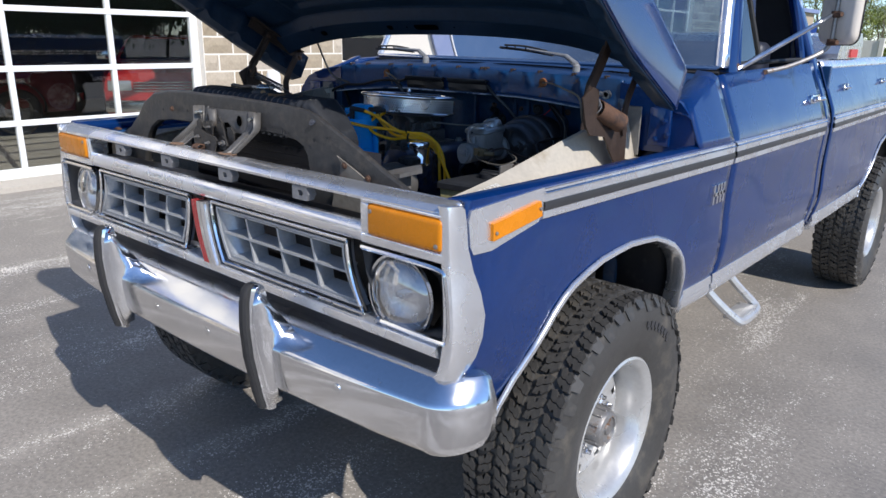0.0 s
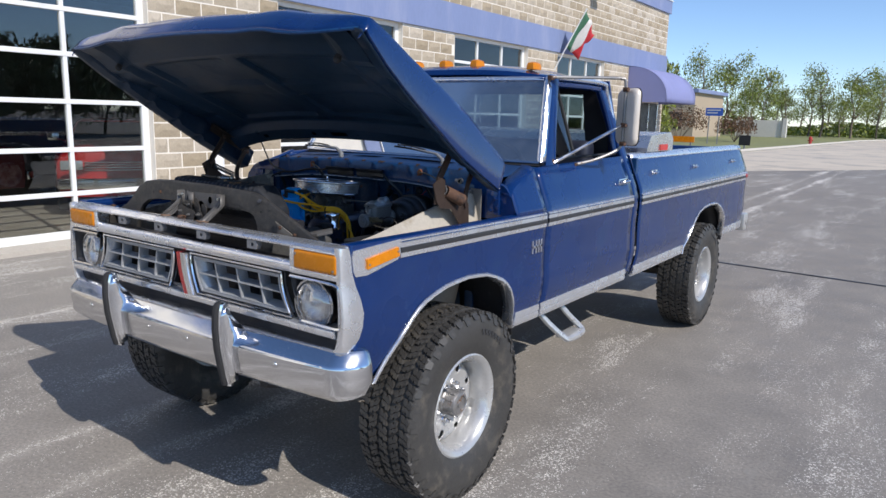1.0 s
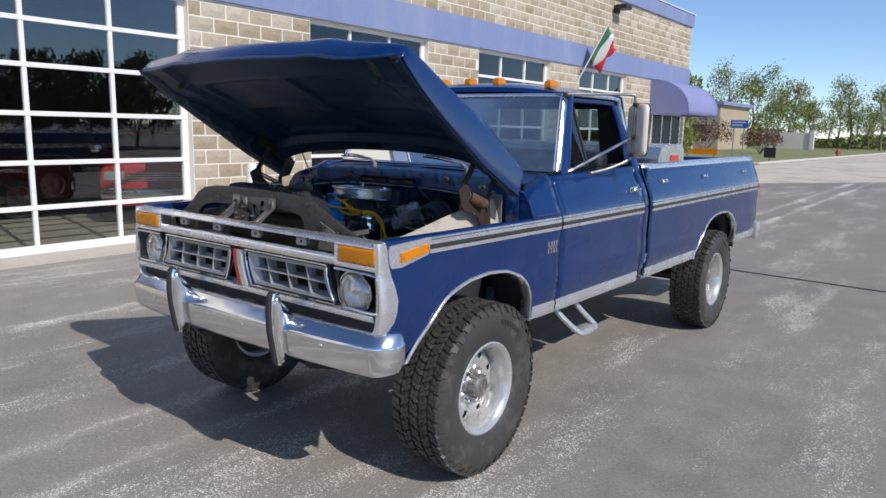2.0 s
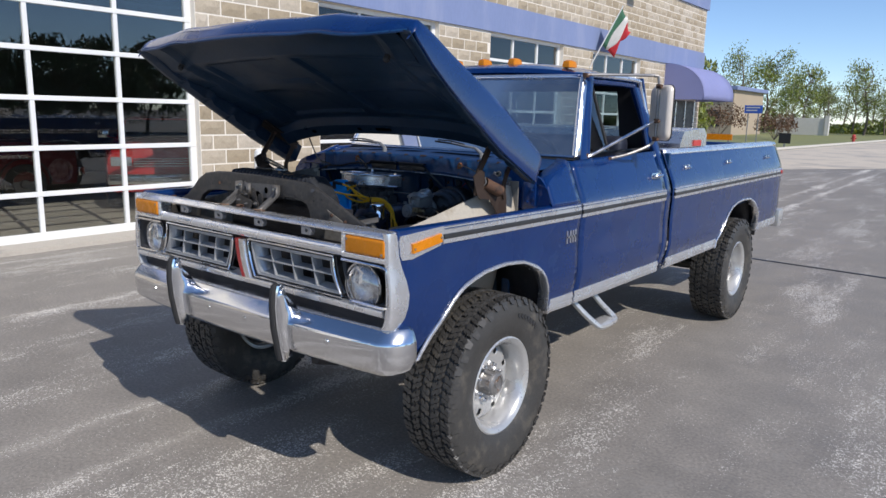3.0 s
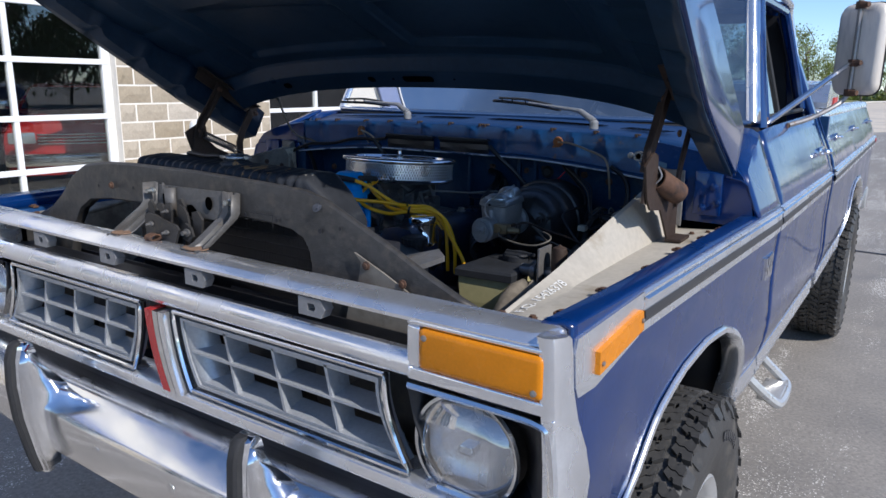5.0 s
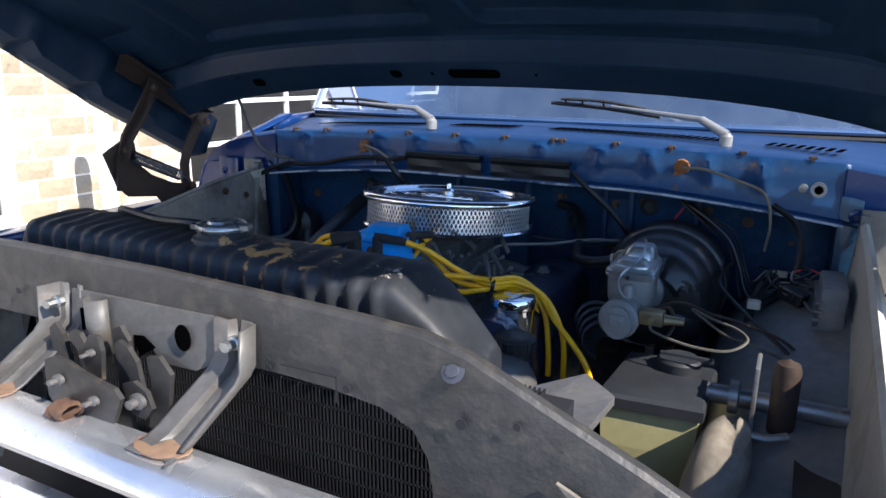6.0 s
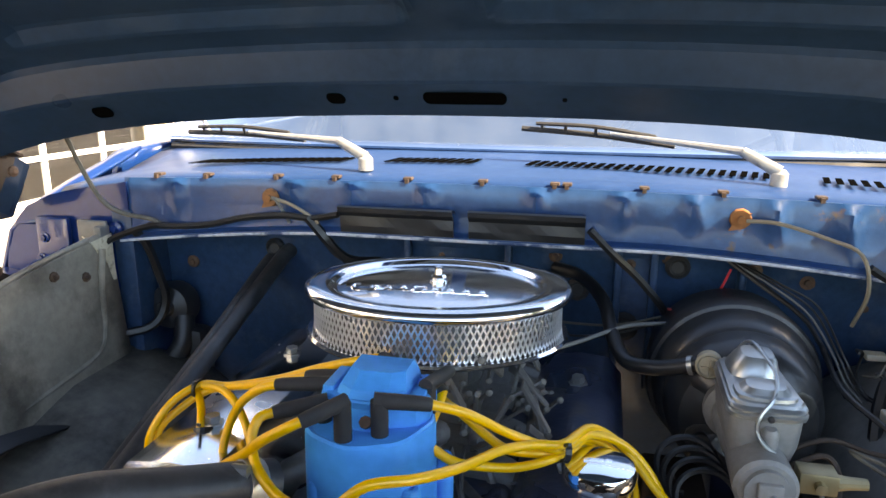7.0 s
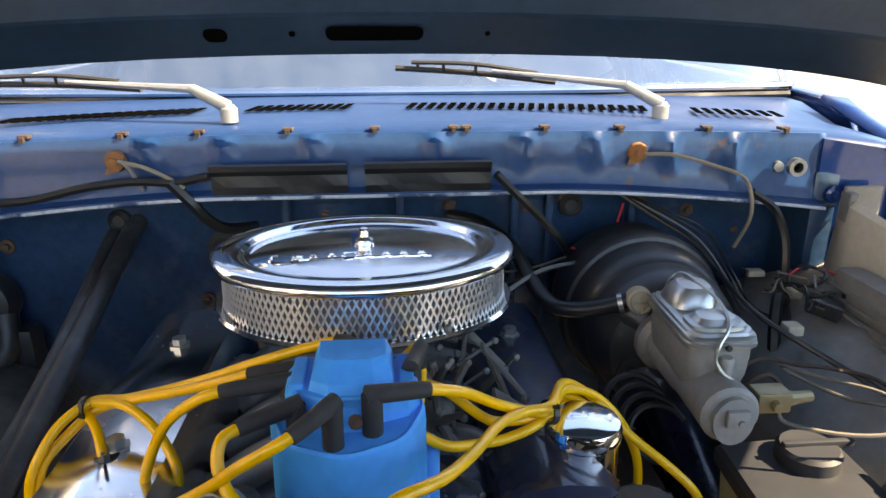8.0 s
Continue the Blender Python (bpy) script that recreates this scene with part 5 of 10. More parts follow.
# wipers
for px, py, pz, tip in ((-0.232, 0.475, 1.404, (-0.66, 0.615, 1.428)), (0.440, 0.500, 1.398, (0.02, 0.63, 1.448))):
    bm = bmesh.new()
    lathe(bm, [(0.013, -0.01), (0.013, 0.010), (0.008, 0.016)], (px, py, pz), (0, 0, 1), 12)
    base = Vector((px, py, pz + 0.012))
    end = Vector(tip)
    k = base.lerp(end, 0.13) + Vector((0, 0.0, 0.024))
    m2 = base.lerp(end, 0.62) + Vector((0, 0.0, 0.024))
    tube(bm, [base, k], (0.0105, 0.0080), 10)
    tube(bm, [k, m2], (0.0066, 0.003), 8)
    part("wiper_arm", bm, mat("dull_silver_wiper_arm", (0.34, 0.34, 0.335), 0.38, 0.4, stain=(0.22, 0.21, 0.20), stain_at=(0.55, 0.7), stain_scale=30), truck, "faded white wiper arm", smooth=True)
    bm = bmesh.new()
    a, b = base.lerp(end, 0.36) + Vector((0, 0.045, 0.014)), end + Vector((0, 0.0, 0.012))
    tube(bm, [a, a.lerp(b, 0.5) + Vector((0, 0.004, 0.003)), b], 0.0055, 6, 4)
    tube(bm, [a.lerp(b, 0.12) + Vector((0, -0.004, 0.012)), a.lerp(b, 0.5) + Vector((0, -0.006, 0.018)), b.lerp(a, 0.10) + Vector((0, -0.004, 0.012))], 0.004, 6, 4)
    for q in (0.15, 0.3, 0.5, 0.7, 0.86):
        tube(bm, [a.lerp(b, q), a.lerp(b, q) + Vector((0, -0.005, 0.014))], 0.003, 5)
    part("wiper_blade", bm, M["rubber"], truck, "black wiper blade")

# cab lamps on the roof
for x in (-0.60, -0.24, -0.02, 0.20, 0.57):
    bm = bmesh.new()
    y = 1.15
    z = 1.918 - 0.045 * abs(x / 0.71) ** 3
    loft(bm, [[(x + dx * w, y + dy * w, z + h) for dx, dy in ((-0.034, 0.045), (-0.038, 0.0), (-0.024, -0.045), (0.024, -0.045), (0.038, 0.0), (0.034, 0.045))] for w, h in ((0.86, -0.006), (0.86, 0.012), (0.72, 0.028), (0.42, 0.035))])
    part("roof_lamp", bm, M["amber"], truck, "orange marker lamp on the cab roof", smooth=True)

# ---- raised hood: built in its own plane, then tilted up about its rear edge ----
HOOD_TILT = 21.6
HOOD_L = 1.115
HINGE = Vector((0, 0.395, 1.526))


def hood_at(x, d, h):
    """A point of the hood: x across, d forward from the rear edge, h above the skin's edge plane."""
    a = radians(HOOD_TILT)
    return Vector((x, HINGE.y - d * math.cos(a) + h * math.sin(a), HINGE.z + d * math.sin(a) + h * math.cos(a)))


def hood_half(d):
    return lerp_table([(0, 0.885), (0.15, 0.882), (0.35, 0.880), (0.8, 0.895), (1.02, 0.912), (HOOD_L, 0.918)], d)


def hood_skin(u, d):
    """Height of the outer skin over the hood's plane: crowned, with raised shoulders and a dropped nose."""
    crown = 0.042 * (1 - u * u)
    nose = -(0.110 - 0.062 * abs(u) ** 8) * max(0, (d - 1.05) / 0.065) ** 2 if d > 1.05 else 0
    ridge = 0.012 * math.exp(-((abs(u) - 0.55) / 0.10) ** 2)
    sag = -0.050 * abs(u) ** 3 * max(0, 1 - d / 0.35) - 0.070 * abs(u) ** 5 * max(0, 1 - d / 0.95)
    return 0.030 + crown + nose + ridge + sag


hood = None
bm = bmesh.new()
ds = [0.0, 0.02, 0.08, 0.14, 0.2, 0.27, 0.35, 0.5, 0.65, 0.8, 0.92, 1.0, 1.04, 1.06, 1.08, 1.095, 1.107, HOOD_L]


def skirt(d):
    """Depth of the side flange below the hood's plane."""
    return lerp_table([(0, -0.238), (0.31, -0.205), (0.64, -0.142), (0.91, -0.085), (1.06, -0.040), (HOOD_L, -0.010)], d)


def flange_low(d):
    return min(skirt(d), hood_skin(1, d) - 0.042)


def corner(u, d):
    """How far the plan is pulled back round the front corners."""
    return 0.045 * abs(u) ** 14 * (d / HOOD_L) ** 24


rows = []
for d in ds:
    w = hood_half(d) - 0.020 * (d / HOOD_L) ** 40
    hb = flange_low(d)
    q = d - corner(1, d)
    row = [hood_at(-w + 0.004, q, hb), hood_at(-w - 0.004, q, hb + 0.006), hood_at(-w - 0.004, q, hood_skin(1, d) - 0.03)]
    for i in range(29):
        u = -1 + i / 14
        uu = max(-0.985, min(0.985, u))
        rear = -0.088 * (1 - u ** 4) * max(0.0, 1 - d / 0.26)
        row.append(hood_at(uu * w, d - corner(u, d) - rear + 0.035 * (1 - u * u) * (d / HOOD_L) ** 6, hood_skin(u, d)))
    row += [hood_at(w + 0.004, q, hood_skin(1, d) - 0.03), hood_at(w + 0.004, q, hb + 0.006), hood_at(w - 0.004, q, hb)]
    rows.append(row)
sheet(bm, rows)
hood = part("hood", bm, M["paint"], truck, "raised dark blue hood with chipped front edge", smooth=True, thick=0.004)
# return of each side flange, with pressed notches along its edge
for s in (1, -1):
    rows = []
    for d in steps(0.0, 1.08, 72):
        w = hood_half(d)
        hb = flange_low(d)
        notch = max(0.0, 1 - abs(((d + 0.03) % 0.155) - 0.0775) / 0.024) ** 0.6 if 0.12 < d < 0.95 else 0.0
        top = max(hb + 0.03, hood_skin(1, d) - 0.045)
        rows.append([hood_at(s * (w - 0.004), d, hb - 0.001), hood_at(s * (w - 0.024), d, hb + 0.003 + 0.013 * notch), hood_at(s * (w - 0.062 - 0.008 * notch), d, hb + 0.012 + 0.016 * notch), hood_at(s * (w - 0.070 - 0.010 * notch), d, hb * 0.5 + top * 0.5), hood_at(s * (w - 0.078), d, top)])
    bm = bmesh.new()
    sheet(bm, rows)
    part("flange_return", bm, M["paint_under"], hood, "dark notched inner side of the hood edge", smooth=True, sharp=30, thick=0.003)
# inner frame: rolled rear lip, bright sloping cove, two recessed panels beside a flared spine
us = [-0.915, -0.91, -0.90, -0.88, -0.86, -0.83, -0.80, -0.77, -0.74, -0.72, -0.70, -0.68, -0.66, -0.64, -0.60, -0.5, -0.4, -0.3, -0.2, -0.16, -0.13, -0.11, -0.095, -0.08, -0.07, -0.06, -0.05, -0.04, -0.03, -0.01, 0.01, 0.02, 0.03, 0.04, 0.05, 0.06, 0.075, 0.09, 0.11, 0.14, 0.18, 0.3, 0.4, 0.5, 0.60, 0.64, 0.66, 0.68, 0.70, 0.72, 0.74, 0.77, 0.80, 0.83, 0.86, 0.88, 0.90, 0.91, 0.915]
dd = [0.108, 0.110, 0.114, 0.120, 0.14, 0.165, 0.186, 0.1905, 0.195, 0.200, 0.205, 0.2095, 0.214, 0.222, 0.24, 0.255, 0.262, 0.268, 0.274, 0.280, 0.286, 0.294, 0.305, 0.32, 0.34, 0.38, 0.44, 0.49, 0.50, 0.51, 0.52, 0.54, 0.58, 0.60, 0.61, 0.62, 0.63, 0.66, 0.72, 0.78, 0.83, 0.86, 0.88, 0.90, 0.92, 0.94, 0.98, 1.02, 1.06, 1.09]
FRAME = [(0.108, -0.082), (0.110, -0.104), (0.114, -0.1095), (0.120, -0.1085), (0.165, -0.0965), (0.186, -0.0925), (0.1905, -0.0906), (0.2180, -0.0537), (0.226, -0.0500), (0.24, -0.0490), (0.262, -0.0490), (0.5, -0.049), (0.92, -0.049), (1.00, -0.020), (1.09, -0.016)]


def smoothly(x):
    x = max(0.0, min(1.0, x))
    return x * x * (3 - 2 * x)


def inner_h(u, d):
    """Height of the inner frame: the frame's own level, with panels pressed up between its members."""
    sag = -0.050 * abs(u) ** 3 * max(0, 1 - d / 0.35) - 0.070 * abs(u) ** 5 * max(0, 1 - d / 0.95)
    frame_level = 0.042 * (1 - u * u) + sag + lerp_table(FRAME, d)
    spine = 0.042 + 0.055 * max(0.0, (0.31 - d) / 0.09) ** 2
    across = smoothly((abs(u + 0.009) - spine) / 0.028) * smoothly((0.70 - abs(u)) / 0.05)
    along = smoothly((d - 0.262) / 0.03) * smoothly((0.90 - d) / 0.05) * (1 - 0.75 * smoothly((0.075 - abs(d - 0.56 - 0.10 * abs(u))) / 0.03))
    side = smoothly((abs(u) - 0.72) / 0.08) * smoothly((d - 0.20) / 0.05)
    bumps = 0.010 * smoothly((abs(u) - 0.74) / 0.05) * max(0.0, 1 - abs(((d + 0.04) % 0.17) - 0.085) / 0.022)
    return frame_level + 0.015 * across * along - 0.020 * side + bumps * (1 if 0.25 < d < 0.9 else 0)


sheet(bm := bmesh.new(), [[hood_at(u * hood_half(d), d, inner_h(u, d)) for u in us] for d in dd])
inner = part("hood_inner_frame", bm, M["paint_under"], hood, "dark blue underside frame with pressed channels", smooth=True, sharp=9, thick=0.003)
# slots of the frame, laid on as near-black plates for their inner shade
bm = bmesh.new()
for x, w, r in ((-0.008, 0.055, 0.0095), (-0.184, 0.013, 0.0085), (-0.541, 0.015, 0.0085), (-0.100, 0.0035, 0.003), (-0.060, 0.003, 0.0025), (0.12, 0.003, 0.0025)):
    pts = []
    for i in range(20):
        a = 2 * math.pi * i / 20
        ox, od = math.cos(a), math.sin(a)
        xx = x + (w - r) * (1 if ox > 0.01 else -1 if ox < -0.01 else 0) + r * ox
        d = 0.158 + r * 1.35 * od
        pts.append(hood_at(xx, d, inner_h(xx / 0.88, d) - 0.0048))
    n = (hood_at(0, 0, -1) - hood_at(0, 0, 0)).normalized()
    prism(bm, pts, n * 0.0012)
each_part("frame_slot", bm, M["void"], hood)
# black rubber stops and small chips along the front edge
bm = bmesh.new()
for x in (-0.70, 0.70):
    lathe(bm, [(0.012, 0), (0.014, -0.02), (0.008, -0.03)], hood_at(x, 0.95, -0.05), (0, 0.47, 0.88), 10)
each_part("rubber_stop", bm, M["rubber"], hood)
bm = bmesh.new()
tube(bm, [hood_at(u * (hood_half(HOOD_L) - 0.020) * 0.985, HOOD_L - corner(u, HOOD_L) + 0.035 * (1 - u * u), hood_skin(u, HOOD_L) - 0.002) for u in steps(-1, 1, 28)], 0.006, 6)
part("front_lip", bm, M["paint_worn"], hood, "chipped front edge of the hood", smooth=True)
# closing plates at the rear of the side flanges
for s in (1, -1):
    bm = bmesh.new()
    w = hood_half(0)
    ht = hood_skin(1, 0)
    prism(bm, [hood_at(s * (w + 0.002), 0.0, ht - 0.03), hood_at(s * (w + 0.002), 0.0, skirt(0)), hood_at(s * (w - 0.062), 0.0, skirt(0) + 0.012), hood_at(s * (w - 0.075), 0.0, ht - 0.045)], (0, 0.004, 0))
    part("side_end_plate", bm, M["paint"], hood)


def strap(bm, x, pts, w, t):
    """A flat bent bar in a fore-and-aft plane, through (y, z) points."""
    p = [Vector((0, y, z)) for y, z in pts]
    one, two = [], []
    for i in range(len(p)):
        d = (p[min(i + 1, len(p) - 1)] - p[max(i - 1, 0)]).normalized()
        n = Vector((0, -d.z, d.y)) * w / 2
        one.append(p[i] + n)
        two.append(p[i] - n)
    loop = [Vector((x, v.y, v.z)) for v in one + two[::-1]]
    prism(bm, loop, (t, 0, 0))


def hinge(s):
    """Hood hinge: fan-shaped base plate, two bent arms, a hood channel and a coil spring."""
    X = s * 0.770
    bm = bmesh.new()
    prism(bm, [(X, -0.033, 1.347), (X, -0.006, 1.273), (X, 0.021, 1.246), (X, 0.10, 1.235), (X, 0.17, 1.158), (X, 0.24, 1.158), (X, 0.235, 1.235), (X, 0.205, 1.252), (X, 0.150, 1.262), (X, 0.090, 1.288), (X, 0.055, 1.318), (X, 0.050, 1.366), (X, 0.020, 1.374), (X, -0.018, 1.356)], (s * 0.005, 0, 0))
    box(bm, (min(X, X + s * 0.04), 0.165, 1.150), (max(X, X + s * 0.04), 0.24, 1.158), 0.002)
    h = part("hood_hinge", bm, M["rust_dark"], truck, "rusty brown hood hinge with a coil spring")
    bm = bmesh.new()
    strap(bm, X - s * 0.008, ((0.004, 1.262), (0.012, 1.33), (0.028, 1.378), (0.062, 1.420), (0.103, 1.478), (0.118, 1.50)), 0.032, s * 0.006)
    strap(bm, X - s * 0.022, ((0.012, 1.33), (0.028, 1.378), (0.062, 1.420), (0.103, 1.478)), 0.006, s * 0.018)
    part("hinge_arm", bm, M["rust_dark"], h)
    bm = bmesh.new()
    strap(bm, X + s * 0.008, ((0.210, 1.235), (0.200, 1.262), (0.200, 1.300), (0.213, 1.335), (0.240, 1.376), (0.262, 1.408)), 0.026, s * 0.006)
    part("hinge_arm", bm, M["rust_dark"], h)
    bm = bmesh.new()
    strap(bm, X + s * 0.014, ((0.040, 1.540), (0.165, 1.468), (0.288, 1.404)), 0.036, s * 0.004)
    strap(bm, X - s * 0.012, ((0.046, 1.558), (0.168, 1.486), (0.286, 1.424)), 0.004, s * 0.028)
    part("hood_channel", bm, M["rust_dark"], h)
    bm = bmesh.new()
    for y, z in ((0.262, 1.402), (0.108, 1.486), (0.203, 1.250), (0.018, 1.352)):
        lathe(bm, [(0.009, 0), (0.009, 0.005), (0.004, 0.008)], (X - s * 0.009, y, z), (-s, 0, 0), 10)
    each_part("hinge_rivet", bm, M["rust"], h)
    bm = bmesh.new()
    p0, p1 = Vector((X - s * 0.012, 0.030, 1.338)), Vector((X - s * 0.012, 0.162, 1.279))
    ax = (p1 - p0).normalized()
    up = Vector((0, -ax.z, ax.y))
    pts = [p0]
    turns = 22
    for i in range(turns * 8):
        t = i / (turns * 8 - 1)
        a = t * turns * 2 * math.pi
        pts.append(p0.lerp(p1, t) + Vector((math.cos(a) * 0.012, 0, 0)) + up * (math.sin(a) * 0.012))
    pts += [p1 + ax * 0.012, p1 + ax * 0.030, p1 + ax * 0.036 - up * 0.006]
    tube(bm, pts, 0.0021, 5)
    part("hinge_spring", bm, M["latch_dark_steel"], h)
    if s > 0:
        bm = bmesh.new()
        q0, q1 = Vector((0.768, 0.06, 1.314)), Vector((0.795, 0.150, 1.272))
        lathe(bm, [(0.027, 0), (0.027, (q1 - q0).length), (0.024, (q1 - q0).length), (0.024, 0)], q0, q1 - q0, 20, close=True)
        part("hinge_tube", bm, M["rust"], h, smooth=True)
        bm = bmesh.new()
        tube(bm, [(0.735, 0.045, 1.348), (0.75, 0.035, 1.33), (0.765, 0.045, 1.30), (0.785, 0.05, 1.318), (0.775, 0.055, 1.340)], 0.0025, 5, 5)
        part("hinge_wire", bm, M["steel"], h)


hinge(1)
hinge(-1)

# ---- grille, lamps, bumper ----
GY = -0.690
grille = new("grille_shell")
grille.parent = truck
grille["label"] = "dull silver grille surround with twin openings"


def gbox(name, x0, x1, z0, z1, y0, y1, material, bev=0.006, parent=None, label=""):
    bm = bmesh.new()
    box(bm, (min(x0, x1), y0, z0), (max(x0, x1), y1, z1), bev, 3)
    return part(name, bm, material, parent or grille, label, smooth=True)


# top rail: rounded, running the whole width
bm = bmesh.new()
prof = [(-0.655, 1.166), (-0.692, 1.163), (-0.700, 1.166), (-0.701, 1.172), (-0.692, 1.183), (-0.668, 1.190), (-0.640, 1.187), (-0.634, 1.172)]
loft(bm, [[(x, y + yo, z) for y, z in prof] for x, yo in ((-0.880, 0.05), (-0.868, 0.018), (-0.84, 0.003), (-0.6, 0), (0.6, 0), (0.84, 0.003), (0.868, 0.018), (0.880, 0.05))])
part("top_rail", bm, M["alu"], grille, smooth=True)
# middle rail
bm = bmesh.new()
prof = [(-0.672, 1.112), (-0.688, 1.114), (-0.697, 1.108), (-0.702, 1.096), (-0.702, 1.084), (-0.696, 1.074), (-0.685, 1.071), (-0.672, 1.071)]
loft(bm, [[(x, y, z) for y, z in prof] for x in (-0.645, 0, 0.645)])
part("middle_rail", bm, M["alu"], grille, smooth=True)
# bottom rail
bm = bmesh.new()
prof = [(-0.640, 0.904), (-0.690, 0.899), (-0.703, 0.892), (-0.705, 0.882), (-0.702, 0.871), (-0.690, 0.864), (-0.640, 0.863)]
loft(bm, [[(x, y, z) for y, z in prof] for x in (-0.86, 0.86)])
part("bottom_rail", bm, M["alu"], grille, smooth=True)
for s in (1, -1):
    # end castings that wrap round to the fender, with the amber lamp's housing
    bm = bmesh.new()
    rows = []
    for z, yr, fx in ((1.186, -0.668, 0.868), (1.178, -0.656, 0.872), (1.15, -0.650, 0.874), (1.10, -0.646, 0.877), (1.05, -0.632, 0.882), (1.0, -0.614, 0.886), (0.95, -0.604, 0.888), (0.90, -0.607, 0.886), (0.86, -0.620, 0.880), (0.835, -0.640, 0.872), (0.822, -0.660, 0.862)):
        xr = side_x(yr, z) + 0.004
        rows.append([(s * (fx - 0.014), -0.66, z), (s * (fx - 0.012), -0.699, z), (s * fx, -0.701, z), (s * (fx * 0.55 + xr * 0.45 + 0.002), -0.697, z), (s * (fx * 0.25 + xr * 0.75 + 0.002), -0.687, z), (s * (xr + 0.002), yr * 0.45 - 0.687 * 0.55, z), (s * (xr + 0.001), yr - 0.002, z), (s * (xr - 0.014), yr, z), (s * (fx - 0.014), -0.62, z)])
    loft(bm, rows)
    part("end_casting", bm, M["alu"], grille, smooth=True)
    for nm, x0, x1, z0, z1 in (("end_block", 0.640, 0.872, 1.160, 1.170), ("end_block", 0.640, 0.878, 1.071, 1.093), ("end_post", 0.640, 0.664, 1.093, 1.160), ("end_post", 0.870, 0.878, 1.093, 1.160), ("side_bar", 0.882, 0.889, 0.86, 1.071)):
        gbox(nm, s * x0, s * x1, z0, z1, -0.700, -0.640, M["alu"], 0.005)
    # amber turn lamp
    lamp = gbox("turn_lamp", s * 0.664, s * 0.870, 1.094, 1.159, -0.705, -0.66, M["amber"], 0.010, label="orange turn signal lens")
    bm = bmesh.new()
    for x, z in ((0.676, 1.146), (0.858, 1.106)):
        lathe(bm, [(0.005, 0), (0.005, 0.003), (0.002, 0.004)], (s * x, -0.704, z), (0, -1, 0), 8)
    each_part("lens_screw", bm, M["steel"], lamp)
    # headlamp: black bowl, chrome ring, ribbed lens
    hx, hz = 0.733, 0.966
    pts_o = [(0.632, 1.062), (0.70, 1.062), (0.80, 1.066), (0.882, 1.060), (0.886, 1.0), (0.886, 0.94), (0.884, 0.910), (0.80, 0.902), (0.75, 0.904), (0.695, 0.904), (0.672, 0.94), (0.646, 1.0)]
    cx, cz = hx, hz
    pts_i = []
    for x, z in pts_o:
        a = math.atan2(z - cz, x - cx)
        pts_i.append((cx + 0.094 * math.cos(a), cz + 0.094 * math.sin(a)))
    bm = bmesh.new()
    sheet(bm, [[(s * x, -0.690, z) for x, z in pts_o + pts_o[:1]], [(s * (x * 0.5 + q * 0.5), -0.672, z * 0.5 + w * 0.5) for (x, z), (q, w) in zip(pts_o + pts_o[:1], pts_i + pts_i[:1])], [(s * x, -0.640, z) for x, z in pts_i + pts_i[:1]]])
    part("headlamp_bowl", bm, M["black"], grille, "black headlamp surround", smooth=True, thick=0.003)
    bm = bmesh.new()
    tube(bm, [(s * x, -0.698, z) for x, z in ((0.642, 1.061), (0.80, 1.061), (0.866, 1.057), (0.880, 1.038), (0.889, 0.96), (0.887, 0.918), (0.866, 0.905), (0.70, 0.906))], 0.0056, 6, 4)
    part("bowl_bead", bm, M["chrome"], grille, smooth=True)
    bm = bmesh.new()
    lathe(bm, [(0.092, 0.00), (0.095, 0.006), (0.092, 0.011), (0.087, 0.010), (0.086, 0.0)], (s * hx, -0.668, hz), (0, -1, 0), 40, close=True)
    ringp = part("headlamp_ring", bm, M["chrome_old"], grille, smooth=True)
    bm = bmesh.new()
    sheet(bm, [[(s * hx + r * math.cos(a), -0.668 + d, hz + r * math.sin(a)) for a in (2 * math.pi * q / 40 for q in range(41))] for r, d in ((0.088, 0.0), (0.080, 0.010), (0.060, 0.022), (0.035, 0.030), (0.012, 0.033), (0.0005, 0.033))])
    part("reflector", bm, M["reflector"], ringp, smooth=True)
    bm = bmesh.new()
    box(bm, (s * hx - 0.012, -0.676, hz - 0.007), (s * hx + 0.012, -0.646, hz + 0.007), 0.003)
    part("bulb_shield", bm, M["chrome_old"], ringp)
    bm = bmesh.new()
    sheet(bm, [[(s * hx + r * math.cos(a), -0.668 - d, hz + r * math.sin(a)) for a in (2 * math.pi * q / 40 for q in range(41))] for r, d in ((0.090, 0.006), (0.082, 0.016), (0.062, 0.026), (0.036, 0.033), (0.0005, 0.036))])
    pl = part("headlamp_lens", bm, M["lamp_glass"], ringp, "clear ribbed glass headlamp", smooth=True)
    pl.visible_shadow = False
    # egg-crate opening: bright bead, funnel walls, shelves and fins
    def gx(z, inner):
        """Edges of the opening: curved like a bracket at both ends."""
        t = (z - 0.985) / 0.075
        return 0.068 - 0.020 * t + 0.008 * t * t if inner else 0.604 - 0.024 * t + 0.012 * t * t

    def loop(cut_in, cut_out, squeeze, y):
        zz = steps(0.906, 1.064, 10)
        mid = lambda z: 0.985 + (z - 0.985) * squeeze
        return [(s * (gx(z, True) + cut_in), y, mid(z)) for z in zz] + [(s * (gx(z, False) - cut_out), y, mid(z)) for z in reversed(zz)]

    outer = loop(0.0, 0.0, 1.0, GY - 0.006)
    bm = bmesh.new()
    tube(bm, outer + outer[:1], 0.0042, 6)
    part("opening_bead", bm, M["chrome"], grille, smooth=True)
    bm = bmesh.new()
    ring(bm, loop(0.003, 0.003, 0.965, GY + 0.004), loop(0.016, 0.014, 0.86, GY + 0.006), (0, 0.006, 0))
    part("dark_channel", bm, M["slot_black"], grille)
    bm = bmesh.new()
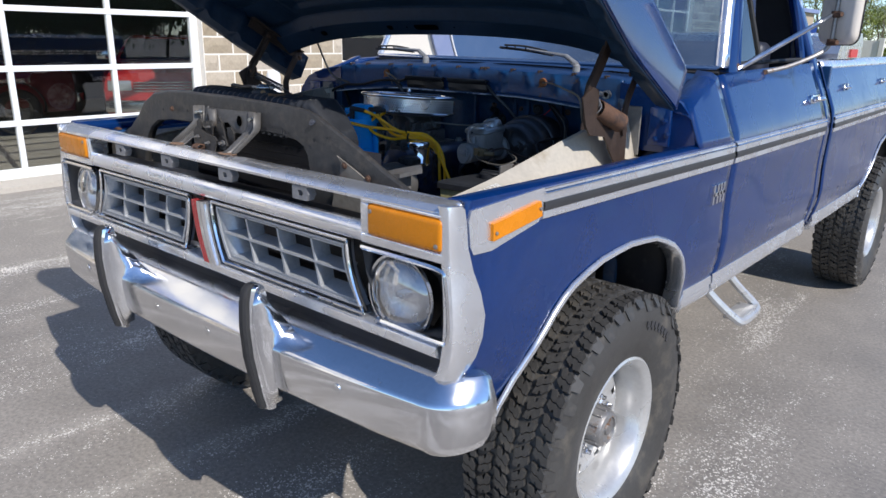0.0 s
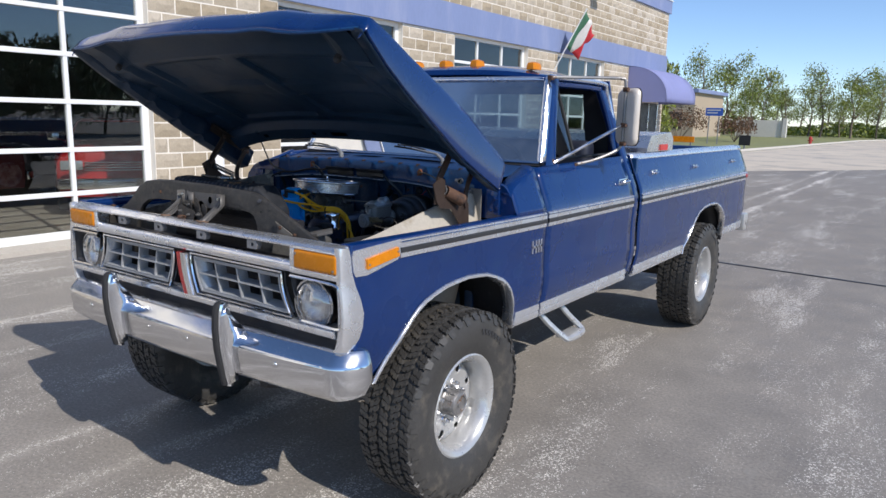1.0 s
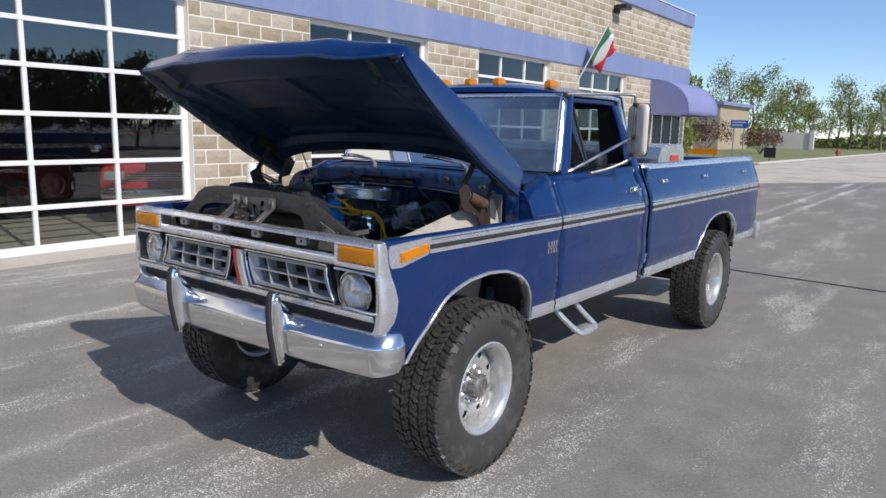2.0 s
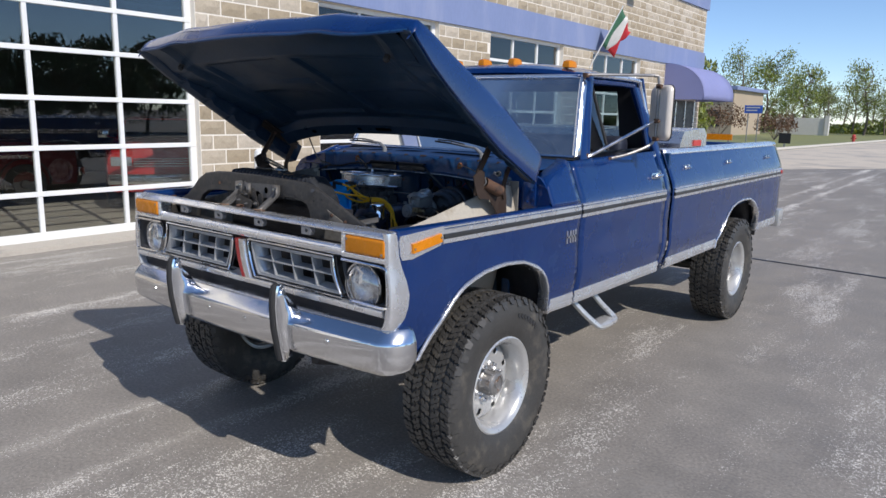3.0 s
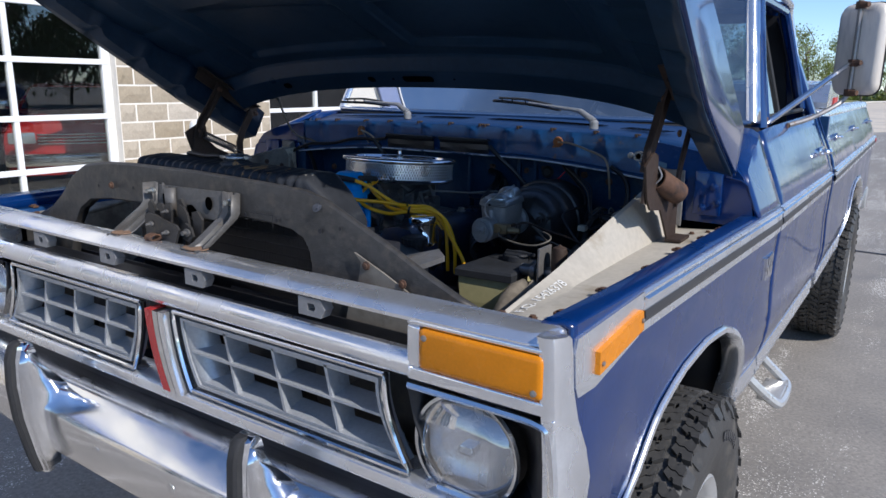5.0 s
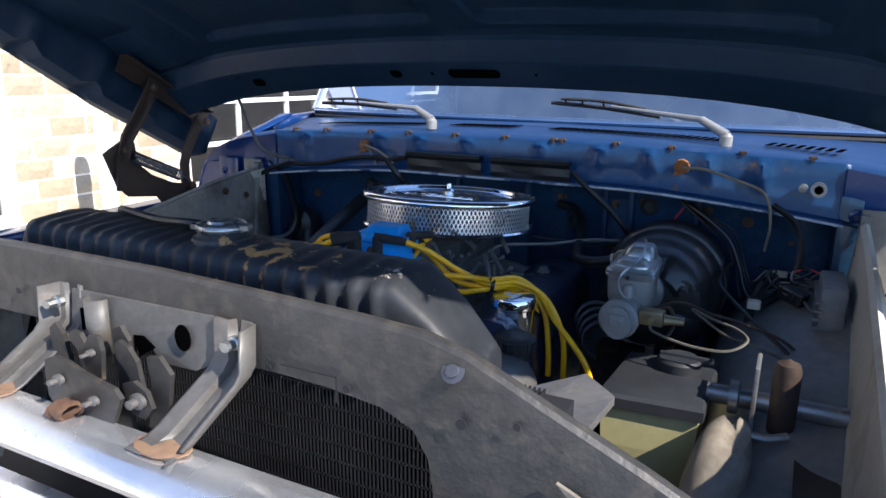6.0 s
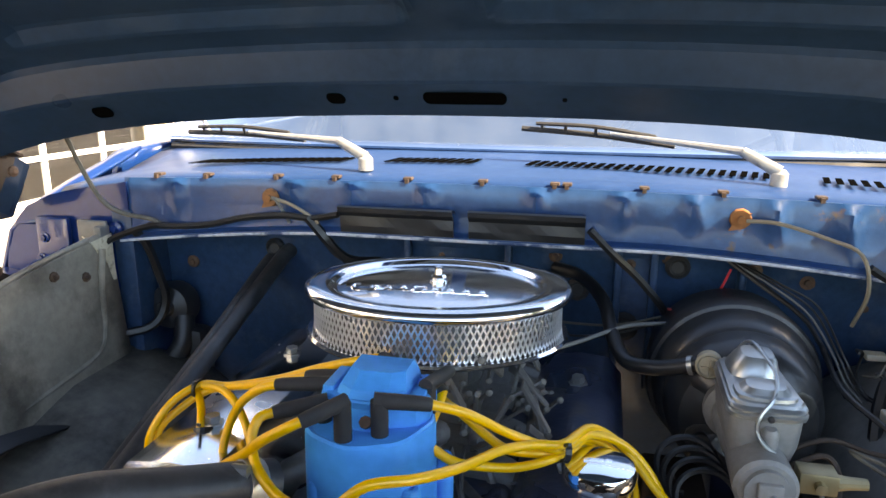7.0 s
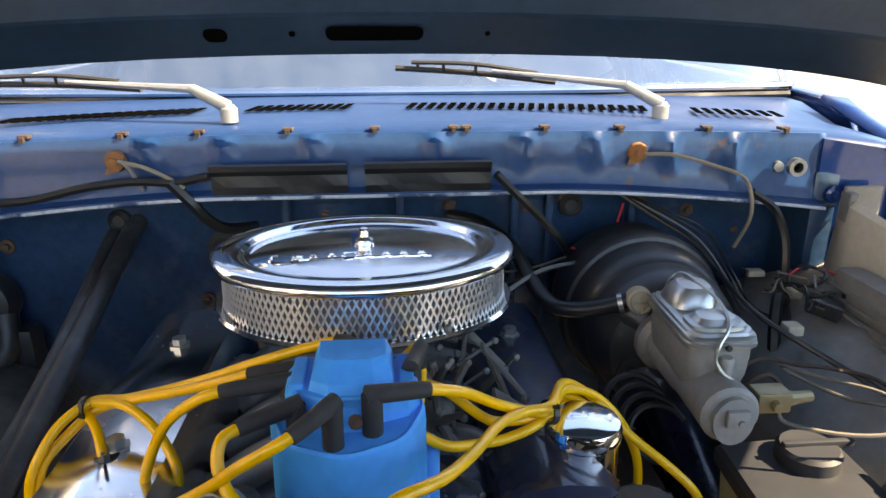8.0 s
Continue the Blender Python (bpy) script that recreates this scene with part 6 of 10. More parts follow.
    ring(bm, loop(0.016, 0.014, 0.87, GY - 0.003), loop(0.024, 0.020, 0.80, GY - 0.003), (0, 0.03, 0))
    part("opening_rim", bm, M["argent"], grille, smooth=True)
    bm = bmesh.new()
    a, b = loop(0.024, 0.020, 0.80, GY + 0.002), loop(0.062, 0.042, 0.79, GY + 0.050)
    sheet(bm, [a + a[:1], b + b[:1]])
    part("funnel_wall", bm, M["argent"], grille, smooth=True, sharp=20, thick=0.003)
    # dark sheet that stands in for the shade behind the opening
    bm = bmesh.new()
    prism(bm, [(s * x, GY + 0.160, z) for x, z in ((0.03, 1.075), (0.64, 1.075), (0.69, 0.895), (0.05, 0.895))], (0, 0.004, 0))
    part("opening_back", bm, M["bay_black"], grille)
    for z, dz in ((0.984, 0.005),):
        bm = bmesh.new()
        xa, xb = gx(z, True) + 0.026, gx(z, False) - 0.022
        prism(bm, [(s * xa, GY + 0.002, z), (s * xb, GY + 0.002, z), (s * (xb - 0.018), GY + 0.050, z + 0.006), (s * (xa + 0.030), GY + 0.050, z + 0.006)], (0, 0, dz))
        part("shelf", bm, M["argent"], grille)
    for z0, z1 in ((0.923, 0.934), (1.040, 1.042)):
        bm = bmesh.new()
        xa, xb = gx(z0, True) + 0.026, gx(z0, False) - 0.022
        prism(bm, [(s * xa, GY + 0.004, z0), (s * xb, GY + 0.004, z0), (s * (xb - 0.018), GY + 0.050, z1), (s * (xa + 0.030), GY + 0.050, z1)], (0, 0, 0.004))
        part("shelf", bm, M["argent"], grille)
    for k in range(3):
        xf = 0.205 + 0.130 * k
        bm = bmesh.new()
        prism(bm, [(s * (xf - 0.013), GY + 0.004, 1.044), (s * (xf - 0.010), GY + 0.050, 1.044), (s * (xf + 0.012), GY + 0.050, 0.928), (s * (xf + 0.014), GY + 0.004, 0.928)], (s * 0.007, 0, 0))
        part("fin", bm, M["argent"], grille)
    # side marker on the fender
    bm = bmesh.new()
    x0 = lambda y: lerp_table(SIDE, y)
    pts = [(-0.640, 1.098), (-0.647, 1.150), (-0.640, 1.172), (-0.405, 1.186), (-0.400, 1.140), (-0.42, 1.112), (-0.575, 1.078), (-0.63, 1.080)]
    prism(bm, [(s * (x0(y) - 0.004), y, z) for y, z in pts], (s * 0.010, 0, 0))
    mk = part("marker_bezel", bm, M["alu"], truck, "silver side marker bezel")
    bm = bmesh.new()
    prism(bm, [(s * (x0(y) + 0.004), y, z) for y, z in ((-0.580, 1.100), (-0.582, 1.136), (-0.425, 1.160), (-0.418, 1.126))], (s * 0.010, 0, 0))
    part("marker_lens", bm, M["amber"], mk, "orange side marker lens")
    bm = bmesh.new()
    for y, z in ((-0.572, 1.116), (-0.428, 1.144)):
        lathe(bm, [(0.004, 0), (0.004, 0.003), (0.001, 0.004)], (s * (x0(y) + 0.014), y, z), (s, 0, 0), 8)
    each_part("lens_screw", bm, M["steel"], mk)

# red and white badge bracket in the middle, curved
for x0, w, m in ((-0.005, 0.022, "red"), (0.020, 0.016, "chrome"), (0.038, 0.016, "alu")):
    bm = bmesh.new()
    rows = []
    for z in steps(0.895, 1.062, 10):
        t = (z - 0.98) / 0.08
        c = x0 - 0.020 * t + 0.008 * t * t
        rows.append([(c, -0.66, z), (c, -0.712, z), (c + w, -0.712, z), (c + w, -0.66, z)])
    loft(bm, rows)
    part("centre_badge", bm, M[m], grille, "red and bright centre strip", smooth=True)
# four raised silver blocks in the slot between the rails, in the darkened argent
for x in (-0.43, -0.155, 0.135, 0.44):
    bm = bmesh.new()
    w, h, cz = 0.030, 0.016, 1.147
    ring(bm, [(x - w, -0.698, cz - h), (x + w * 0.7, -0.698, cz - h), (x + w, -0.698, cz), (x + w * 0.7, -0.698, cz + h), (x - w, -0.698, cz + h)], [(x - w * 0.3, -0.698, cz - h * 0.4), (x + w * 0.2, -0.698, cz - h * 0.4), (x + w * 0.3, -0.698, cz), (x + w * 0.2, -0.698, cz + h * 0.4), (x - w * 0.3, -0.698, cz + h * 0.4)], (0, 0.022, 0))
    box(bm, (x - 0.012, -0.690, cz + h), (x + 0.012, -0.684, 1.168))
    part("emblem_block", bm, M["emblem"], grille, smooth=False)
# black sheet added below the open slot, in place of its shade
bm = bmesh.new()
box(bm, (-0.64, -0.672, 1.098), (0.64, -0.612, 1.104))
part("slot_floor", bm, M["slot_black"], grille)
# dark sheet filling the gap above the bumper, in place of its shade
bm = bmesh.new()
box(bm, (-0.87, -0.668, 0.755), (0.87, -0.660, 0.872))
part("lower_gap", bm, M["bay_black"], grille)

# front bumper: one long bar with wrapped ends
bumper = new("front_bumper")
bumper.parent = truck
bumper["label"] = "chrome front bumper with a few dents"
bm = bmesh.new()
rows = []
for i in range(145):
    u = -1 + i / 72
    x = u * 0.950
    a = abs(u)
    turn = 0.0
    t = max(0.0, (a - 0.88) / 0.12)
    if t:
        turn = t * radians(84)
        x = math.copysign(0.836 + 0.112 * math.sin(turn), u)
        back = 0.046 + 0.150 * (1 - math.cos(turn))
    else:
        back = 0.046 * (a / 0.88) ** 2.4
    y = -0.785 + back
    inx, iny = -math.copysign(math.sin(turn), u), math.cos(turn)
    fall = 0.022 * t ** 2
    row = []
    for dep, z in ((0.13, 0.828), (0.105, 0.832), (0.060, 0.825), (0.044, 0.817), (0.008, 0.782), (0.003, 0.776), (0.0, 0.766), (0.003, 0.722), (0.008, 0.676), (0.012, 0.666), (0.034, 0.644), (0.05, 0.640), (0.065, 0.642)):
        dep *= 1 - 0.6 * t
        row.append((x + inx * dep, y + iny * dep, z + (fall if z < 0.71 else -fall * 0.3)))
    rows.append(row)
sheet(bm, rows)
part("bumper_bar", bm, M["chrome_dull"], bumper, smooth=True, sharp=24, thick=0.004)
for s in (1, -1):
    bm = bmesh.new()
    x = s * 0.375
    rows = []
    for z, y, w, dep in ((0.610, -0.788, 0.024, 0.02), (0.66, -0.800, 0.024, 0.03), (0.76, -0.817, 0.023, 0.05), (0.84, -0.822, 0.022, 0.05), (0.90, -0.818, 0.021, 0.045), (0.930, -0.810, 0.020, 0.03), (0.936, -0.800, 0.017, 0.015)):
        rows.append([(x - w, y + 0.008, z), (x - w * 0.7, y, z), (x + w * 0.7, y, z), (x + w, y + 0.008, z), (x + w, y + dep, z), (x - w, y + dep, z)])
    loft(bm, rows)
    g = part("bumper_guard", bm, M["chrome"], bumper, "chrome bumper guard", smooth=True)
    bm = bmesh.new()
    rows = []
    for z, y, w in ((0.614, -0.793, 0.012), (0.66, -0.805, 0.013), (0.76, -0.823, 0.013), (0.84, -0.828, 0.013), (0.90, -0.824, 0.013), (0.930, -0.816, 0.012), (0.939, -0.805, 0.010)):
        rows.append([(x - w, y + 0.006, z), (x - w, y - 0.003, z), (x - w * 0.6, y - 0.008, z), (x + w * 0.6, y - 0.008, z), (x + w, y - 0.003, z), (x + w, y + 0.006, z)])
    loft(bm, rows)
    part("guard_pad", bm, M["rubber"], g, "black rubber pad", smooth=True)
    # side plates that flare back into the bar
    bm = bmesh.new()
    for q in (1, -1):
        front = [(0.922, -0.806), (0.89, -0.815), (0.845, -0.818), (0.80, -0.816), (0.76, -0.813), (0.71, -0.806), (0.66, -0.797), (0.615, -0.787)]
        back = [(0.914, -0.790), (0.880, -0.772), (0.848, -0.745), (0.815, -0.722), (0.770, -0.750), (0.715, -0.755), (0.668, -0.755), (0.630, -0.755)]
        sheet(bm, [[(x + q * 0.0225, y, z) for z, y in front], [(x + q * (0.026 + 0.010 * (0.5 - abs(i / 7 - 0.5))), (y + w) / 2, (z + v) / 2) for i, ((z, y), (v, w)) in enumerate(zip(front, back))], [(x + q * (0.033 + 0.030 * (0.5 - abs(i / 7 - 0.5))), y, z) for i, (z, y) in enumerate(back)]])
    part("guard_side", bm, M["chrome_dull"], g, smooth=True, sharp=40, thick=0.004)
bm = bmesh.new()
for x in (-0.62, -0.13, 0.13, 0.62):
    lathe(bm, [(0.014, 0), (0.012, 0.006), (0.004, 0.009)], (x, -0.778 + 0.05 * (abs(x) / 0.9) ** 2.4, 0.74), (0, -1, 0), 12)
each_part("bumper_bolt", bm, M["chrome_old"], bumper, smooth=True)
bm = bmesh.new()
for s in (1, -1):
    box(bm, (s * 0.42 - 0.03, -0.76, 0.69), (s * 0.42 + 0.03, -0.2, 0.79), 0.005)
box(bm, (-0.6, -0.64, 0.76), (0.6, -0.60, 0.82))
each_part("bumper_bracket", bm, M["black"], truck)
# panel behind the lower gap
bm = bmesh.new()
prism(bm, [(-0.88, -0.60, 0.82), (0.88, -0.60, 0.82), (0.88, -0.66, 0.75), (-0.88, -0.66, 0.75)], (0, 0.01, 0.004))
part("valance", bm, M["paint"], truck)

# ---- wheels, axles, chassis, steps ----
def tyre_profile(R, W, r0):
    return [(r0, -W * 0.36), (r0 + 0.03, -W * 0.46), (R * 0.76, -W * 0.52), (R * 0.88, -W * 0.51), (R * 0.945, -W * 0.47), (R * 0.968, -W * 0.40), (R * 0.974, 0), (R * 0.968, W * 0.40), (R * 0.945, W * 0.47), (R * 0.88, W * 0.51), (R * 0.76, W * 0.52), (r0 + 0.03, W * 0.46), (r0, W * 0.36)]


TREAD_N = 42
TREAD = []
for row, (xc, hw, skew) in enumerate(((-0.103, 0.023, 0.5), (-0.052, 0.022, -0.7), (0.0, 0.021, 0.7), (0.052, 0.022, -0.7), (0.103, 0.023, 0.5))):
    pair = []
    for odd in (0, 1):
        R, W = 0.415, 0.262
        da = math.pi / TREAD_N * 0.86
        shoulder = row in (0, 4)
        halves = (((-0.8, 0.06), (-0.4, 0.20), (0.05, 0.05), (0.5, 0.20), (0.88, 0.08), (1, 0.85), (0.2, 1.1), (0.05, 0.7), (-0.2, 0.7), (-0.3, 1.0), (-1, 0.7)), ((-1, -0.9), (-0.25, -1.0), (-0.1, -0.6), (0.15, -0.6), (0.3, -1.15), (1, -0.75), (0.88, -0.06), (0.5, 0.07), (0.05, -0.09), (-0.4, 0.07), (-0.8, -0.08)))
        grow = 1.04 if odd else 0.94
        bm = bmesh.new()
        rt_ = R * (0.994 if shoulder else 1.0)
        for half in halves:
            pts = [(xc + hw * sx * grow, da * sa * grow + skew * sx * 0.04) for sx, sa in half]
            bot = [bm.verts.new((x, math.cos(a) * R * 0.960, math.sin(a) * R * 0.960)) for x, a in pts]
            top = [bm.verts.new((xc + (x - xc) * 0.94, math.cos(a * 0.96) * rt_, math.sin(a * 0.96) * rt_)) for x, a in pts]
            bm.faces.new(top)
            for i in range(len(pts)):
                j = (i + 1) % len(pts)
                bm.faces.new((bot[i], bot[j], top[j], top[i]))
        if shoulder:
            q = 1 if row == 4 else -1
            ln = 0.042 if odd else 0.026
            lo = []
            for a, rr, xx in ((-da * 0.8, R * 0.985, W * 0.455), (da * 0.8, R * 0.985, W * 0.455), (da * 0.55, R * 0.985 - ln, W * 0.527), (-da * 0.55, R * 0.985 - ln, W * 0.527)):
                lo.append(Vector((q * xx, math.cos(a) * rr, math.sin(a) * rr)))
            prism(bm, lo, (q * -0.02, 0, 0))
        bmesh.ops.recalc_face_normals(bm, faces=bm.faces[:])
        me = bpy.data.meshes.new("tread_block")
        bm.to_mesh(me)
        bm.free()
        me.materials.append(M["tyre"])
        pair.append(me)
    TREAD.append(pair)


def wheel(at, s, front):
    """Tyre with tread blocks, steel wheel with slots, hub and nuts. s: side it faces."""
    R, W, r0 = 0.415, 0.262, 0.208
    w = new("wheel")
    w.parent = truck
    w.location = at
    if s < 0:
        w.rotation_euler = (0, 0, math.pi)
    w["label"] = "large all-terrain tyre on a white steel wheel"
    bm = bmesh.new()
    lathe(bm, tyre_profile(R, W, r0), (0, 0, 0), (1, 0, 0), 72, close=True)
    part("tyre", bm, M["tyre"], w, "worn black all-terrain tyre", smooth=True, sharp=30)
    # tread: five staggered rows of chunky interlocking blocks, with lugs over the shoulder
    n = TREAD_N
    if s > 0 and front:
        for row in range(5):
            for k in range(n):
                tb_ = new("tread_block", TREAD[row][k % 2])
                tb_.parent = w
                tb_.rotation_euler = (2 * math.pi * (k + (row % 2) * 0.5) / n, 0, 0)
    else:
        bm = bmesh.new()
        for row in range(5):
            for k in range(n):
                i0 = len(bm.verts)
                bm.from_mesh(TREAD[row][k % 2])
                bm.verts.ensure_lookup_table()
                bmesh.ops.rotate(bm, cent=(0, 0, 0), matrix=Matrix.Rotation(2 * math.pi * (k + (row % 2) * 0.5) / n, 3, "X"), verts=bm.verts[i0:])
        tr = part("tread", bm, M["tyre"], w)
        tr["kind"] = "stuff"
    # raised sidewall writing, as plain bars
    bm = bmesh.new()
    for k in range(7):
        a = 1.30 - 0.085 * k
        for da, dr, wd, hg in ((0, 0, 0.006, 0.024), (0.030, 0.004, 0.006, 0.016)):
            pts = []
            for qa, qr in ((-1, -1), (1, -1), (1, 1), (-1, 1)):
                rr = 0.325 + dr + qr * hg / 2
                aa = a + da + qa * wd / rr * 0.9
                pts.append((W * 0.523, math.cos(aa) * rr, math.sin(aa) * rr))
            prism(bm, pts, (0.002, 0, 0))
    each_part("sidewall_bar", bm, M["trim_grey"], w)
    # rim and disc
    bm = bmesh.new()
    lathe(bm, [(0.204, -0.09), (0.222, -0.10), (0.224, -0.092), (0.208, -0.08), (0.196, -0.05), (0.190, 0.03), (0.200, 0.088), (0.209, 0.098), (0.222, 0.104), (0.226, 0.112), (0.219, 0.116), (0.205, 0.108), (0.192, 0.095), (0.182, 0.04), (0.180, -0.05), (0.19, -0.085)], (0, 0, 0), (1, 0, 0), 64, close=True)
    rim = part("rim", bm, M["wheel"], w, "white painted steel rim", smooth=True)
    bm = bmesh.new()
    nseg = 64
    prof = [(0.186, 0.000), (0.172, 0.018), (0.150, 0.030), (0.128, 0.030), (0.108, 0.020), (0.080, 0.016), (0.060, 0.016)]
    rings_ = []
    for r, h in prof:
        rings_.append([bm.verts.new((h, math.cos(2 * math.pi * i / nseg) * r, math.sin(2 * math.pi * i / nseg) * r)) for i in range(nseg)])
    for ri, (a, b) in enumerate(zip(rings_, rings_[1:])):
        for i in range(nseg):
            if ri in (1, 2) and i % 8 in (3, 4):
                continue
            bm.faces.new((a[i], a[(i + 1) % nseg], b[(i + 1) % nseg], b[i]))
    part("wheel_disc", bm, M["wheel"], rim, smooth=True, thick=0.006)
    bm = bmesh.new()
    lathe(bm, [(0.178, -0.06), (0.176, -0.055), (0.02, -0.05), (0.02, -0.06)], (0, 0, 0), (1, 0, 0), 32, close=True)
    part("brake_drum", bm, M["black"], w)
    bm = bmesh.new()
    for k in range(8):
        a = 2 * math.pi * (k + 0.5) / 8
        c = (0.014, math.cos(a) * 0.0825, math.sin(a) * 0.0825)
        lathe(bm, [(0.016, 0.0), (0.016, 0.006), (0.011, 0.010), (0.011, 0.026), (0.008, 0.030), (0.0, 0.030)], c, (1, 0, 0), 6)
        lathe(bm, [(0.007, 0.026), (0.007, 0.040), (0.0, 0.042)], c, (1, 0, 0), 8)
    each_part("wheel_nut", bm, M["chrome_old"], w, "steel wheel nuts", smooth=True)
    bm = bmesh.new()
    ln = 0.082 if front else 0.062
    lathe(bm, [(0.060, 0.0), (0.060, 0.020), (0.055, 0.026), (0.055, ln - 0.012), (0.050, ln - 0.004), (0.038, ln), (0.036, ln - 0.006), (0.018, ln - 0.006), (0.016, ln), (0.0, ln)], (0.006, 0, 0), (1, 0, 0), 32)
    fins = bmesh.new()
    if front:
        for k in range(12):
            a = 2 * math.pi * k / 12
            box(fins, (0.03, -0.004, 0.053), (0.076, 0.004, 0.060), 0.001, 1, m=Matrix.Rotation(a, 4, "X"))
    part("hub", bm, M["steel"], w, "steel locking hub" if front else "steel axle hub", smooth=True)
    each_part("hub_fin", fins, M["steel"], w)
    return w


wheel((0.832, 0.0, 0.415), 1, True)
wheel((-0.832, 0.0, 0.415), -1, True)
wheel((0.875, 3.385, 0.415), 1, False)
wheel((-0.875, 3.385, 0.415), -1, False)

bm = bmesh.new()
tube(bm, [(-0.72, 0, 0.40), (0.72, 0, 0.40)], 0.045, 12)
lathe(bm, [(0.05, -0.14), (0.13, -0.06), (0.14, 0.02), (0.09, 0.13), (0.04, 0.2)], (-0.28, 0, 0.40), (0, 1, 0), 20)
part("front_axle", bm, M["support"], truck, smooth=True)
bm = bmesh.new()
tube(bm, [(-0.75, 3.385, 0.41), (0.75, 3.385, 0.41)], 0.05, 12)
lathe(bm, [(0.06, -0.2), (0.12, -0.1), (0.15, 0.0), (0.13, 0.08), (0.06, 0.15)], (0, 3.385, 0.41), (0, 1, 0), 20)
part("rear_axle", bm, M["support"], truck, smooth=True)
bm = bmesh.new()
for s in (1, -1):
    box(bm, (s * 0.43 - 0.04, -0.6, 0.60), (s * 0.43 + 0.04, 4.55, 0.74), 0.008)
    for yc in (0.0, 3.385):
        pts = [(s * 0.43, yc - 0.65, 0.60), (s * 0.43, yc - 0.3, 0.50), (s * 0.43, yc, 0.47), (s * 0.43, yc + 0.3, 0.50), (s * 0.43, yc + 0.65, 0.60)]
        tube(bm, pts, 0.03, 6, 4)
for y in (-0.5, 0.9, 2.2, 3.0, 4.4):
    box(bm, (-0.43, y - 0.04, 0.62), (0.43, y + 0.04, 0.72), 0.005)
part("chassis", bm, M["black"], truck)
bm = bmesh.new()
tube(bm, [(0.12, 0.5, 0.62), (0.14, 1.6, 0.52), (0.05, 3.3, 0.42)], 0.045, 10)
box(bm, (-0.2, 0.75, 0.48), (0.2, 1.35, 0.80), 0.05)
part("transmission", bm, M["support"], truck)
# wheel wells
for s in (1, -1):
    for yc, r, y0, y1 in ((-0.045, 0.50, -0.52, 0.425), (3.425, 0.56, 2.87, 3.98)):
        bm = bmesh.new()
        rows = []
        for k in range(15):
            a = math.pi * (k / 14)
            y = yc - (y1 - y0) / 2 * math.cos(a)
            z = 0.62 + 0.43 * math.sin(a) ** 0.7
            rows.append([(s * 0.62, y, z), (s * (lerp_table(SIDE, y) - 0.03), y, z)])
        sheet(bm, rows)
        part("wheel_well", bm, M["black"], truck, smooth=True, thick=0.004)
# folding step under the door
for s in (1, -1):
    bm = bmesh.new()
    tube(bm, [(s * 0.84, 0.79, 0.66), (s * 0.90, 0.83, 0.58), (s * 0.965, 0.885, 0.505), (s * 0.985, 0.92, 0.490), (s * 0.985, 1.06, 0.490), (s * 0.965, 1.10, 0.505), (s * 0.90, 1.06, 0.58), (s * 0.84, 1.03, 0.66)], 0.0165, 8, 4)
    st = part("side_step", bm, M["wheel"], truck, "white painted tube step below the door", smooth=True)
    bm = bmesh.new()
    box(bm, (s * 0.950 - 0.036, 0.90, 0.490), (s * 0.950 + 0.036, 1.08, 0.507), 0.004)
    part("step_plate", bm, M["wheel"], st)
# cab floor and bed
bm = bmesh.new()
box(bm, (-0.90, 0.60, 0.68), (0.90, 1.80, 0.72))
part("cab_floor", bm, M["black"], truck)
bm = bmesh.new()
box(bm, (-0.90, 1.86, 0.92), (0.90, 4.58, 0.95))
box(bm, (-0.93, 1.86, 0.70), (0.93, 1.89, 1.40), 0.004)
part("bed_floor", bm, M["paint_worn"], truck)
bm = bmesh.new()
box(bm, (-0.85, 4.57, 0.72), (0.85, 4.63, 1.40), 0.02)
part("tailgate", bm, M["paint"], truck, smooth=True)
bm = bmesh.new()
box(bm, (-0.95, 4.66, 0.62), (0.99, 4.82, 0.78), 0.02)
part("rear_bumper", bm, M["wheel"], truck, "white painted rear bumper", smooth=True)

# ---- engine bay ----
M["wire_yellow"] = mat("yellow_silicone_lead", (0.90, 0.44, 0.004), 0.38, 0, 0.12, 120, 20, coat=0.15)
M["cap_blue"] = mat("bright_blue_plastic", (0.0, 0.30, 0.74), 0.50, 0, 0.12, 80, 14, spec=0.22, stain=(0.02, 0.30, 0.60), stain_at=(0.6, 0.8), stain_scale=24)
M["cast"] = mat("cast_aluminium", (0.19, 0.19, 0.185), 0.5, 0.55, 0.2, 120, 14, stain=(0.16, 0.14, 0.12), stain_at=(0.55, 0.75), stain_scale=20, bump=0.15)
M["grey_cast"] = mat("grey_cast_iron", (0.235, 0.23, 0.22), 0.55, 0.2, 0.22, 120, 16, bump=0.15)
M["zinc"] = mat("zinc_plated_lid", (0.40, 0.42, 0.42), 0.34, 0.85, 0.12, 60, 9, stain=(0.36, 0.33, 0.27), stain_at=(0.6, 0.75), stain_scale=12)
M["tank_black"] = mat("black_tank_with_peeling_paint", (0.024, 0.026, 0.030), 0.52, 0, 0.35, 60, 10, spec=0.32, stain=(0.085, 0.083, 0.08), stain_at=(0.56, 0.8), stain_scale=18, bump=0.1)


